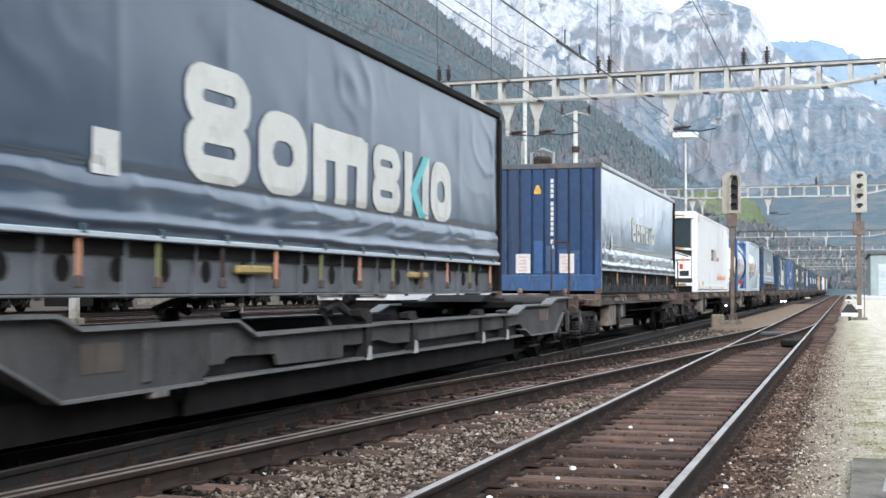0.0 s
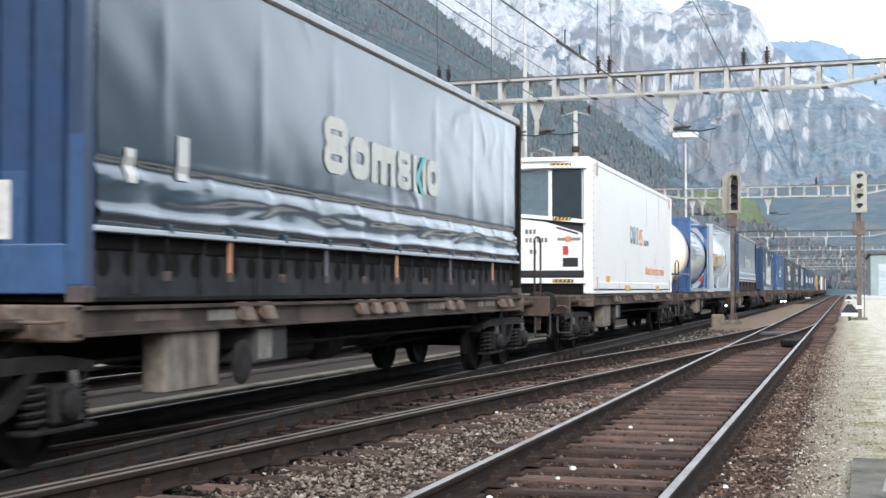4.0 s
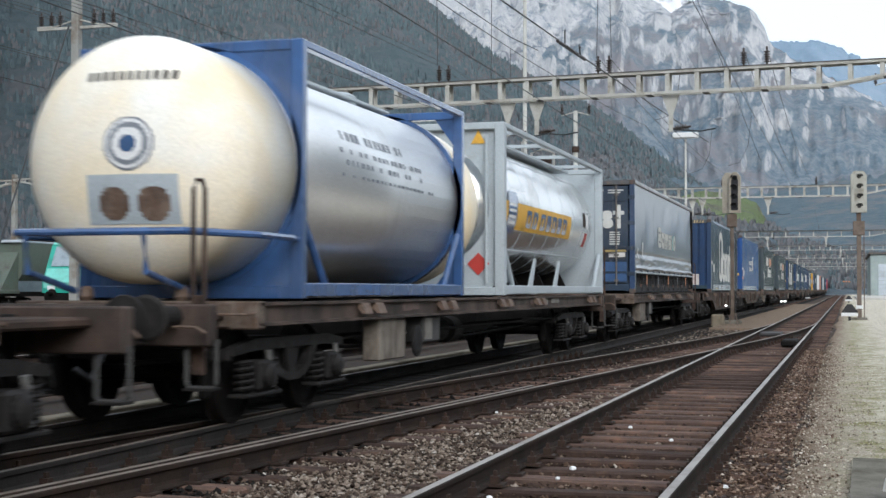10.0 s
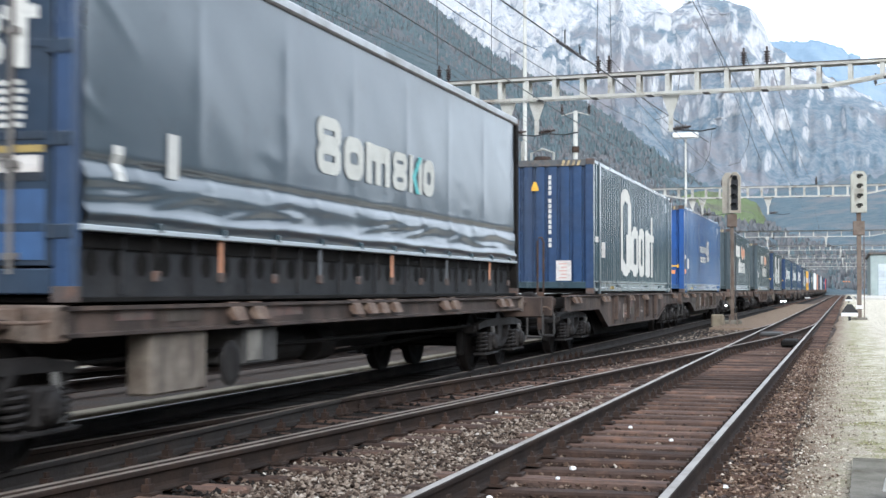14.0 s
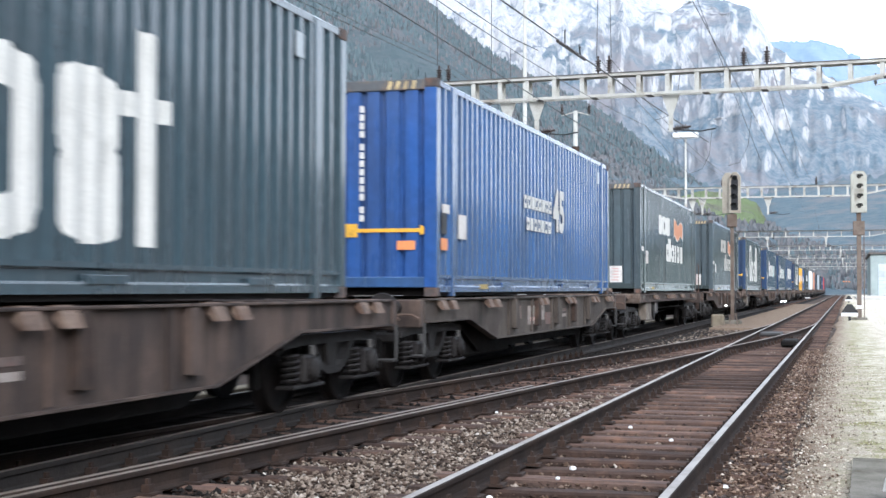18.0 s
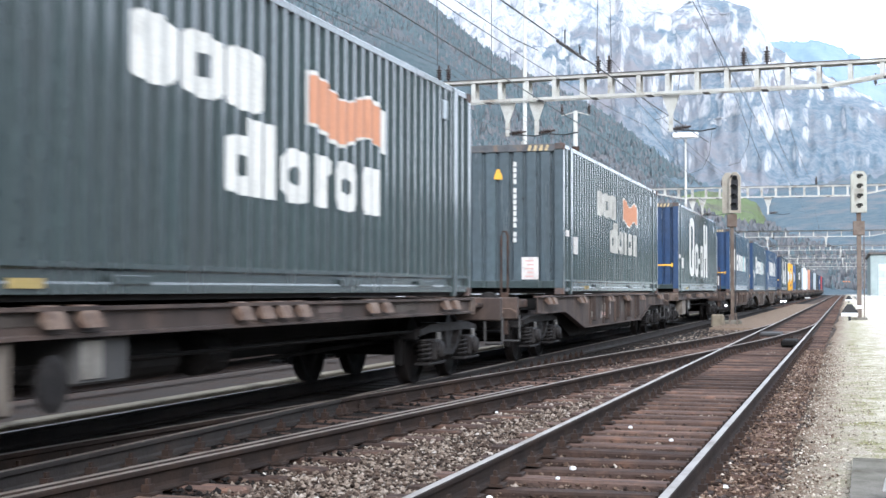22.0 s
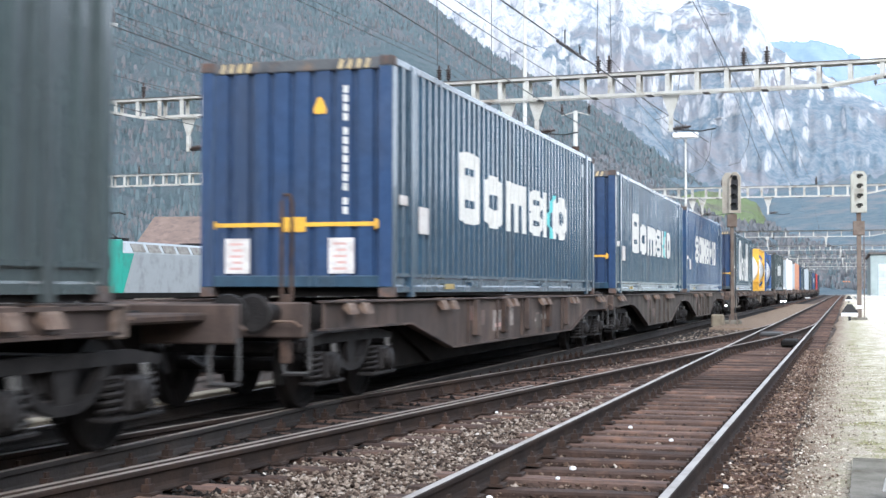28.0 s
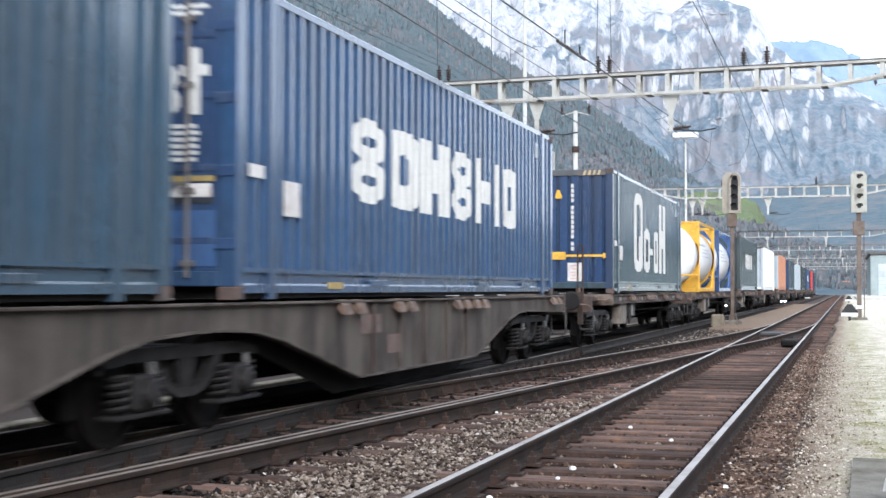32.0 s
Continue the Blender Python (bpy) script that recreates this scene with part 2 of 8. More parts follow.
def rod(points, r, seg=8, bm=None, caps=True):
    """A round bar through the points."""
    bm = bm or bmesh.new()
    pts = [Vector(p) for p in points]
    rings = []
    for i, p in enumerate(pts):
        d = (pts[min(i + 1, len(pts) - 1)] - pts[max(i - 1, 0)]).normalized()
        side = d.orthogonal().normalized() if abs(d.z) > 0.9 else d.cross(Vector((0, 0, 1))).normalized()
        up = d.cross(side)
        rings.append([bm.verts.new(p + (side * math.cos(a) + up * math.sin(a)) * r) for a in (2 * math.pi * k / seg for k in range(seg))])
    for u, v in zip(rings, rings[1:]):
        for k in range(seg):
            bm.faces.new((u[k], u[(k + 1) % seg], v[(k + 1) % seg], v[k]))
    if caps:
        bm.faces.new(rings[0])
        bm.faces.new(rings[-1][::-1])
    return bm


def lathe(profile, seg=24, axis="z", at=(0, 0, 0), bm=None):
    """A profile of (radius, along) turned round an axis through at."""
    bm = bm or bmesh.new()
    rings = []
    for r, h in profile:
        ring = []
        for k in range(seg):
            a = 2 * math.pi * k / seg
            c, s = r * math.cos(a), r * math.sin(a)
            q = {"z": (c, s, h), "y": (c, h, s), "x": (h, c, s)}[axis]
            ring.append(bm.verts.new([q[i] + at[i] for i in range(3)]))
        rings.append(ring)
    for u, v in zip(rings, rings[1:]):
        for k in range(seg):
            bm.faces.new((u[k], u[(k + 1) % seg], v[(k + 1) % seg], v[k]))
    bm.faces.new(rings[0])
    bm.faces.new(rings[-1][::-1])
    return bm


def raw_mesh(name, verts, faces, mat, smooth=False):
    me = bpy.data.meshes.new(name)
    me.from_pydata([tuple(v) for v in verts], [], faces)
    me.materials.append(mat)
    if smooth:
        me.polygons.foreach_set("use_smooth", [True] * len(me.polygons))
    me.update()
    return me


# ---- how far the train has gone at t seconds: it pulls away from 5 to 9 m/s ----
def gone(t):
    q = min(1.0, max(0.0, (t - 0.7) / 2.9))
    gain = 0.33 * q * q * (3 - 2 * q)
    return gain + 5.15062 * t + 0.018986 * t ** 2 + 0.0050354 * t ** 3 - 1.96575e-4 * t ** 4 + 2.54308e-6 * t ** 5


TRAIN_X = -6.43
ROLLING = []


def rolling(ob, along, z=0.0):
    """Puts a thing on the train: along is its y when the clip starts."""
    along += 0.33 if along > 47 else -0.11 if along > 27 else 0.0
    ob.matrix_basis = pose(TRAIN_X, along, z)
    ROLLING.append((ob, along, z))
    return ob


# ---- ground, one sheet to the horizon ----
GROUND_Z = -0.22


def ground_material():
    m = bpy.data.materials.new("yard_ground")
    m.use_nodes = True
    nt = m.node_tree
    bs = nt.nodes["Principled BSDF"]
    v = coords(nt, False)
    fine, mid, big = noise_at(nt, v, 22, 5, 0.7), noise_at(nt, v, 2.2, 5), noise_at(nt, v, 0.25, 4)
    c = mixed(nt, ramp(nt, fine, 0.3, 0.7), (0.032, 0.025, 0.021), (0.1, 0.082, 0.07))
    c = mixed(nt, ramp(nt, mid, 0.45, 0.7), c, (0.075, 0.048, 0.035))
    c = mixed(nt, ramp(nt, big, 0.5, 0.65), c, (0.07, 0.055, 0.046))
    nt.links.new(c, bs.inputs["Base Color"])
    bs.inputs["Roughness"].default_value = 0.95
    bs.inputs["Specular IOR Level"].default_value = 0.15
    bumped(nt, bs, fine, 0.8, 0.05)
    return m


M["ground"] = ground_material()
# darkened beyond grease to hold the shade under the train
M["oily_shade"] = surface("oily_shade_ballast", (0.016, 0.0145, 0.0135), (0.024, 0.021, 0.019), (0.009, 0.0085, 0.008), 0.9, 0, 2.0, bump=0.9, fine=28.0, vary=False, spec=0.08)
M["yard_slab"] = surface("dusty_yard_slab", (.25, .215, .16), (.17, .145, .11), (.07, .06, .048), .9, 0, 1.0, bump=.4, spec=.1)
M["rail_black"] = surface("greasy_rail_side", (0.03, 0.026, 0.024), (0.045, 0.036, 0.031), (0.016, 0.014, 0.013), 0.7, 0.2, 2.0, spec=0.2)
# main line sleepers, grease plus the same painted shade
M["oily_shade_wood"] = surface("oily_shade_sleeper", (0.022, 0.018, 0.016), (0.03, 0.024, 0.021), (0.012, 0.0105, 0.01), 0.85, 0, 4.0, bump=0.4, spec=0.08)


def path_material():
    """Trodden beige gravel: brown dirt spilling over from the ballast, moss along its margin, grey worn lanes."""
    m = bpy.data.materials.new("trodden_gravel")
    m.use_nodes = True
    nt = m.node_tree
    bs = nt.nodes["Principled BSDF"]
    v = coords(nt, False)
    fine, mid = noise_at(nt, v, 9, 9, .85), noise_at(nt, v, 2.6, 8, .75)
    big, lane = noise_at(nt, v, .9, 6, .65), noise_at(nt, v, 2.0, 5, .6, (1.6, .16, 1))
    coarse = noise_at(nt, v, 24, 4, .7)
    c = mixed(nt, ramp(nt, fine, .4, .6), (.36, .32, .255), (.9, .83, .71))
    c = mixed(nt, ramp(nt, coarse, .46, .6, .7), c, (.25, .22, .17))
    c = mixed(nt, ramp(nt, lane, .45, .65, .45), c, (.78, .73, .63))
    c = mixed(nt, ramp(nt, mid, .5, .6, .6), c, (.36, .325, .25))
    c = mixed(nt, ramp(nt, big, .5, .66, .55), c, (.4, .37, .27))
    sep = nt.nodes.new("ShaderNodeSeparateXYZ")
    nt.links.new(v, sep.inputs[0])

    def margin(src, spread, lo, hi):
        a = nt.nodes.new("ShaderNodeMath")
        a.operation = "MULTIPLY_ADD"
        a.inputs[1].default_value = spread
        nt.links.new(src, a.inputs[0])
        nt.links.new(sep.outputs[0], a.inputs[2])
        return ramp(nt, a.outputs[0], lo, hi)

    def times(a, b):
        n = nt.nodes.new("ShaderNodeMath")
        n.operation = "MULTIPLY"
        nt.links.new(a, n.inputs[0])
        nt.links.new(b, n.inputs[1])
        return n.outputs[0]
    moss = times(times(margin(big, 2.2, 2.1, 1.2), margin(mid, .8, .1, .6)), ramp(nt, mid, .38, .62))
    c = mixed(nt, moss, c, (.2, .195, .075))
    c = mixed(nt, margin(mid, 1.4, .65, .35), c, mixed(nt, ramp(nt, fine, .42, .58), (.12, .085, .062), (.42, .335, .26)))
    c = mixed(nt, times(margin(mid, 2.0, 1.35, .7), ramp(nt, fine, .46, .54)), c, (.2, .15, .11))
    nt.links.new(c, bs.inputs["Base Color"])
    bs.inputs["Roughness"].default_value = .95
    bs.inputs["Specular IOR Level"].default_value = .02
    bumped(nt, bs, fine, .9, .03)
    return m


M["path"] = path_material()


def build_ground():
    xs = [-6000, -900, -200, -60, -30, -12, -9.4, -5.3, -3.3, -3.05, -0.62, -0.4, 3, 9, 60, 900, 6000]
    zs = [0, 0, 0, 0, -.05, -.05, -.05, -.05, -.01, -.02, -.02, 0.05, 0.08, 0.08, 0.05, 0, 0]
    ys = [-6000, -800, -260, -60, -10, 4, 8, 12, 16, 24, 40, 80, 200, 500, 900, 6000]
    verts = [(x, y, GROUND_Z + z) for y in ys for x, z in zip(xs, zs)]
    n = len(xs)
    faces = [(j * n + i, j * n + i + 1, j * n + n + i + 1, j * n + n + i) for j in range(len(ys) - 1) for i in range(n - 1)]
    tagged(new("ground", raw_mesh("ground", verts, faces, M["ground"])), "brown ballast and dirt of a railway yard", "ground", kind="structure")
    rng = np.random.RandomState(4)
    # the service path beside the track, its edge uneven
    y = np.concatenate([np.arange(-12, 40, 0.25), np.arange(40, 400, 6.0)])
    edge = -0.37 + 0.07 * np.sin(y * 1.7) + 0.05 * np.sin(y * 4.3 + 1) + rng.normal(0, 0.025, len(y))
    verts, faces = [], []
    for k, (yy, e) in enumerate(zip(y, edge)):
        verts += [(e - 0.1, yy, -0.24), (e, yy, -0.125), (e + 0.5, yy, -0.105), (6.5, yy, -0.1)]
        if k:
            a = 4 * k
            faces += [(a - 4 + i, a - 3 + i, a + 1 + i, a + i) for i in range(3)]
    tagged(new("service_path", raw_mesh("service_path", verts, faces, M["path"])), "pale trodden gravel path with patches of moss", "path", kind="structure")
    # pale paths between the far tracks
    for x0, x1 in ((-8.95, -8.7), (-14.0, -13.3), (-22.5, -21.0)):
        tagged(new("yard_path", mesh_of("yard_path", B((x0, x1, -40, 330, -0.4, -0.2), bevel=0.02), M["yard_slab"])),
               "pale concrete walkway between the yard tracks", "path", kind="structure")
    tagged(new("crossing_path", mesh_of("crossing_path", B((-4.9, -2.75, 52, 140, -0.3, -0.15)), M["path"])), "flat gravel walkway between two tracks", "path", kind="structure")


def rail_bm(path):
    """A flat-bottomed rail along (x, y) points."""
    side = [(.075, -.172), (.075, -.16), (.02, -.145), (.009, -.125), (.009, -.05), (.036, -.038), (.036, -.012), (.03, -.003), (.02, 0.0)]
    prof = side + [(-x, z) for x, z in side[::-1]]
    bm = bmesh.new()
    rings = [[bm.verts.new((px + x, py, z)) for x, z in prof] for px, py in path]
    n = len(prof)
    for u, v in zip(rings, rings[1:]):
        for k in range(n):
            bm.faces.new((u[k], u[(k + 1) % n], v[(k + 1) % n], v[k]))
    return bm


def rail(path, parent, head="rail_head", side="rail_side"):
    bm = rail_bm(path)
    me = mesh_of("rail", bm, M[side])
    me.materials.append(M[head])
    for p in me.polygons:
        if p.center.z > -0.009 and p.normal.z > 0.6:
            p.material_index = 1
    return part("rail", me, None, parent)


def turnout_x(y):
    """Centre line of the connecting track that leaves the near track."""
    if y > 58:
        return NEAR_X
    if y > 34:
        return NEAR_X - 0.00208 * (58 - y) ** 2
    x = NEAR_X - 0.00208 * 24 ** 2 - 0.1 * (34 - y)
    return max(x, -6.4) if y > 4 else -6.4


NEAR_X = -1.842
G = 0.7525


def sleeper_mesh(length, w=0.21, h=0.16):
    return mesh_of("sleeper", B((-length / 2, length / 2, -w / 2, w / 2, -h, 0), bevel=0.018), M["sleeper"])


def plate_mesh():
    bm = B((-.18, .18, -.08, .08, 0, .02), (-.14, -.075, -.04, .04, .02, .075), (.075, .14, -.04, .04, .02, .075), (-.12, -.095, -.02, .02, .075, .115), (.095, .12, -.02, .02, .075, .115))
    return mesh_of("chair_plate", bm, M["clip"])


def build_tracks():
    rng = random.Random(5)
    # trackbed under the train: brake dust and grease, blackened further as train shade
    tagged(new("oily_trackbed", mesh_of("oily_trackbed", prism([(-8.35, -.42), (-4.2, -.42), (-4.4, -.235), (-5.2, -.2), (-5.6, -.19), (-7.3, -.19), (-8.1, -.2)], -280, 420, "y"), M["oily_shade"])), "greasy ballast under the main line, blackened as train shade", "ballast", kind="structure")
    dark_sl = mesh_of("sleeper", B((-1.3, 1.3, -.12, .12, -.16, 0), bevel=.018), M["oily_shade_wood"])
    sl, pl = sleeper_mesh(2.6), plate_mesh()
    near = thing("near_track", "rusty brown wooden-sleepered railway track with polished rails", "railway track", kind="structure")
    for s in (-G, G):
        rail([(NEAR_X + s, y) for y in (-60, 0, 10, 20, 40, 80, 160, 420)], near)
    train = thing("train_track", "main line railway track under the freight train", "railway track", kind="structure")
    for s in (-G, G):
        rail([(TRAIN_X + s, y) for y in (-280, -60, 0, 20, 60, 160, 700)], train, "rail_dull", "rail_black")
    link = thing("connecting_track", "diverging turnout track joining the near track", "railway track", kind="structure")
    ys = [-20, -4, 2] + [4 + k * 1.5 for k in range(37)]
    for s in (-G, G):
        rail([(turnout_x(y) + s, y) for y in ys if not (s < 0 and y < 8)], link, "rail_dull")
    # check rail beside the connecting track, with spacer blocks
    rail([(turnout_x(y) + G - 0.13, y) for y in (7, 9, 11, 13, 15, 16.5, 18)], link, "rail_dull")
    for y in np.arange(7.5, 17.5, 1.2):
        part("spacer_block", B((turnout_x(y) + G - 0.115, turnout_x(y) + G - 0.015, y, y + 0.12, -0.1, -0.03), bevel=0.01), M["clip"], link)
    # sleepers with chair plates
    y = 6.2
    while y < 112:
        xc = turnout_x(y)
        jitter = rng.uniform(-.03, .03)
        if 33 < y < 58:
            width = 2.6 + (NEAR_X - xc)
            piece("sleeper", sl, near, pose((xc + NEAR_X) / 2, y, -0.172 + rng.uniform(-.01, .004), 0, 0, rng.uniform(-1, 1)) @ Matrix.Diagonal((width / 2.6, 1, 1, 1)))
        else:
            piece("sleeper", sl, near, pose(NEAR_X + jitter, y, -0.172 + rng.uniform(-.012, .004), rng.uniform(-1, 1), rng.uniform(-.5, .5), rng.uniform(-1, 1)))
            if y <= 33:
                piece("sleeper", sl, link, pose(xc + jitter, y + .1, -0.172 + rng.uniform(-.012, .004), 0, 0, rng.uniform(-1, 1) - 3))
        if y < 42:
            for s in (-G, G):
                piece("chair_plate", pl, near, pose(NEAR_X + s, y, -0.17))
                piece("chair_plate", pl, link, pose(xc + s, y + .1, -0.17))
        y += 0.62
    y = 7.0
    while y < 60:
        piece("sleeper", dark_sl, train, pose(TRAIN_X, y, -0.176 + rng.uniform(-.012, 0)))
        if y < 30:
            piece("chair_plate", pl, train, pose(TRAIN_X + G, y, -0.17))
        y += 0.62
    far = bmesh.new()
    for k in range(170):
        for x in (NEAR_X, TRAIN_X):
            yy = 112 + k * 1.24
            prism([(x - 1.3, -.21), (x + 1.3, -.21), (x + 1.3, -.172), (x - 1.3, -.172)], yy, yy + .3, "y", far)
    tagged(new("far_sleepers", mesh_of("far_sleepers", far, M["sleeper"])), "dark wooden sleepers of the distant tracks", "sleepers", kind="stuff")
    # yard tracks further over
    for x in (-11.1, -15.9, -25.5, -30.5, -38.4, -43.4):
        t = thing("yard_track", "rusty siding track in the yard", "railway track", "yard tracks", kind="structure")
        for s in (-G, G):
            rail([(x + s, y) for y in (-60, 20, 120, 420)], t, "rail_dull")


build_ground()
build_tracks()


# ---- boxes on the train ----
def corrugated(length, height, pitch, depth, flat=0.3, slope=0.2):
    """Outline of a trapezoidal sheet: (along, inset) points from 0 to length."""
    n = max(1, round(length / pitch))
    p = length / n
    pts = [(0.0, 0.0)]
    for i in range(n):
        a = i * p
        pts += [(a + p * flat, 0.0), (a + p * (flat + slope), depth), (a + p * (1 - slope), depth), (a + p, 0.0)]
    return pts


def inset_at(pts, u):
    for (a, da), (b, db) in zip(pts, pts[1:]):
        if a <= u <= b:
            return da + (db - da) * (u - a) / max(1e-9, b - a)
    return 0.0


def sheet_side(pts, x, y0, z0, z1, sign=1):
    """A corrugated wall along y at x; insets go against sign."""
    bm = bmesh.new()
    lo = [bm.verts.new((x - sign * d, y0 + u, z0)) for u, d in pts]
    hi = [bm.verts.new((x - sign * d, y0 + u, z1)) for u, d in pts]
    for i in range(len(pts) - 1):
        bm.faces.new((lo[i], lo[i + 1], hi[i + 1], hi[i]))
    return bm


def sheet_end(pts, y, x0, z0, z1, sign=1):
    bm = bmesh.new()
    lo = [bm.verts.new((x0 + u, y + sign * d, z0)) for u, d in pts]
    hi = [bm.verts.new((x0 + u, y + sign * d, z1)) for u, d in pts]
    for i in range(len(pts) - 1):
        bm.faces.new((lo[i], lo[i + 1], hi[i + 1], hi[i]))
    return bm


# plain logo shapes, in units of the logo's height: boxes with round corners (u, v, w, h, slot), slot: an inner gap
def blob(u, v, w, h, slot=0.0, r=0.3, tall=0.5):
    def inside(a, b):
        def box(cu, cv, hw, hh, rad):
            dx, dy = abs(a - cu) - (hw - rad), abs(b - cv) - (hh - rad)
            return math.hypot(max(dx, 0), max(dy, 0)) + min(max(dx, dy), 0) <= rad
        cu, cv = u + w / 2, v + h / 2
        if not box(cu, cv, w / 2, h / 2, r * min(w, h)):
            return False
        return not (slot and box(cu, cv, w / 2 * slot, h / 2 * tall, .45 * min(w * slot, h * tall)))
    return inside


def chevron(u, v, w, h, t):
    def inside(a, b):
        if not (v <= b <= v + h):
            return False
        k = abs((b - v) / h - 0.42) * 1.7
        return u + w * k * 0.6 <= a <= u + w * k * 0.6 + t
    return inside


def wavy(u, v, w, h):
    def inside(a, b):
        if not (u <= a <= u + w):
            return False
        s = (a - u) / w
        lo = v + h * (0.14 + 0.1 * math.sin(s * 9 + 1) + 0.06 * s)
        hi = v + h * (0.84 + 0.1 * math.sin(s * 9 + 0.6) - 0.06 * s)
        return lo <= b <= hi
    return inside


def decal(shapes, width, height, scale, surface_at, step=0.022, su=None):
    """Shapes as a thin skin on a wall: columns of quads laid on surface_at(along, up)."""
    verts, faces = [], []
    su = su or scale
    n = int(width / step)
    m = int(height / 0.012)
    for i in range(n):
        a = (i + 0.5) * step
        run = None
        for j in range(m + 1):
            b = (j + 0.5) * 0.012
            on = j < m and any(s(a / su, b / scale) for s in shapes)
            if on and run is None:
                run = b - 0.006
            if not on and run is not None:
                top = b - 0.006
                lo_p, mid_p, hi_p = (Vector(surface_at(i * step, q)) for q in (run, (run + top) / 2, top))
                cuts = 1 if ((lo_p + hi_p) / 2 - mid_p).length < 0.0015 else max(2, int((top - run) / 0.06))
                for q in range(cuts):
                    k = len(verts)
                    b0, b1 = run + (top - run) * q / cuts, run + (top - run) * (q + 1) / cuts
                    for aa, bb in ((i * step, b0), ((i + 1) * step, b0), ((i + 1) * step, b1), (i * step, b1)):
                        verts.append(surface_at(aa, bb))
                    faces.append((k, k + 1, k + 2, k + 3))
                run = None
    return verts, faces


# each mark of a logo is a tuple of shapes that touch; a logo is given with its width in its own units
def rounded_logo():
    """Seven rounded marks, one of them slanted."""
    bar = .2
    marks = [(blob(0, 0, .86, .56, .5, .45, .2), blob(0, .46, .86, .54, .5, .45, .2)),
             (blob(.98, 0, .78, .78, .42, .36, .3),),
             (blob(1.88, 0, bar + .03, .78, 0, .1), blob(2.29, 0, bar + .03, .7, 0, .1), blob(2.72, 0, bar + .03, .74, 0, .1), blob(1.9, .44, 1.03, .33, 0, .4)),
             (blob(3.08, .0, .66, .42, .45, .45, .2), blob(3.08, .35, .66, .42, .45, .45, .2)),
             (blob(3.86, 0, bar, .78, 0, .05),), (blob(4.36, 0, bar, .78, 0, .05),), (blob(4.62, 0, .62, .78, .36, .4, .36),)]
    return marks, [(chevron(4.0, 0, .6, .78, .18),)], 5.24


def narrow_logo():
    return [(blob(0, 0, .38, 1, .42, .5, .72), blob(.2, .08, .19, .4, 0, .1)), (blob(.42, 0, .24, .6, .36, .5, .55),), (blob(.69, 0, .24, .6, .36, .5, .55),), (blob(.96, .28, .2, .32, 0, .45), blob(.98, 0, .2, .34, 0, .45)), (blob(1.22, 0, .09, .78, 0, .1), blob(1.17, .46, .19, .09, 0, .1))], 1.35


def slim_logo():
    return [(blob(0, 0, .28, 1, .42, .5, .72), blob(.15, .08, .13, .38, 0, .1)), (blob(.33, 0, .18, .58, .36, .5, .55),), (blob(.54, .24, .1, .09, 0, .1),), (blob(.66, 0, .18, .58, .36, .5, .55),), (blob(.86, 0, .09, .98, 0, .1), blob(.9, .36, .18, .26, 0, .3), blob(1.04, 0, .09, .98, 0, .1))], 1.13


def two_line_logo():
    return [(blob(0, .54, .22, .4, 0, .4),), (blob(.25, .54, .23, .4, .36, .4, .36),), (blob(.51, .54, .22, .4, 0, .3),),
            (blob(.48, 0, .23, .38, .36, .45, .36), blob(.62, 0, .1, .5, 0, .1)), (blob(.74, 0, .1, .5, 0, .1),), (blob(.86, 0, .23, .38, .36, .45, .36),), (blob(1.11, 0, .1, .38, 0, .1), blob(1.14, .24, .13, .14, 0, .3)), (blob(1.28, 0, .23, .38, .36, .45, .36),), (blob(1.53, 0, .22, .38, 0, .3),)], 1.75


def block_logo():
    return [(blob(0, 0, .42, .54, .4, .45, .24), blob(0, .46, .42, .54, .4, .45, .24)), (blob(.54, 0, .46, 1, .34, .3, .4),), (blob(1.06, 0, .18, 1, 0, .1), blob(1.16, .3, .32, .46, 0, .3), blob(1.42, 0, .18, 1, 0, .1)),
            (blob(1.68, 0, .4, .54, .4, .45, .24), blob(1.68, .46, .4, .54, .4, .45, .24)), (blob(2.18, 0, .17, 1, 0, .1), blob(2.3, .32, .27, .36, 0, .3)), (blob(2.66, 0, .16, 1, 0, .1),), (blob(2.9, 0, .4, 1, .32, .4, .4),)], 3.3


BOX_W, BOX_H, BOX_L = 2.5, 2.896, 13.716
HW = BOX_W / 2


def stripes(x0, x1, n, put):
    """Slanted hazard bars as quads: put(along, up) gives a point."""
    verts, faces = [], []
    w = (x1 - x0) / n
    for i in range(n):
        a, k = x0 + i * w, len(verts)
        verts += [put(a, 0), put(a + w * .5, 0), put(a + w * .8, 1), put(a + w * .3, 1)]
        faces.append((k, k + 1, k + 2, k + 3))
    return verts, faces


SHARED = {}


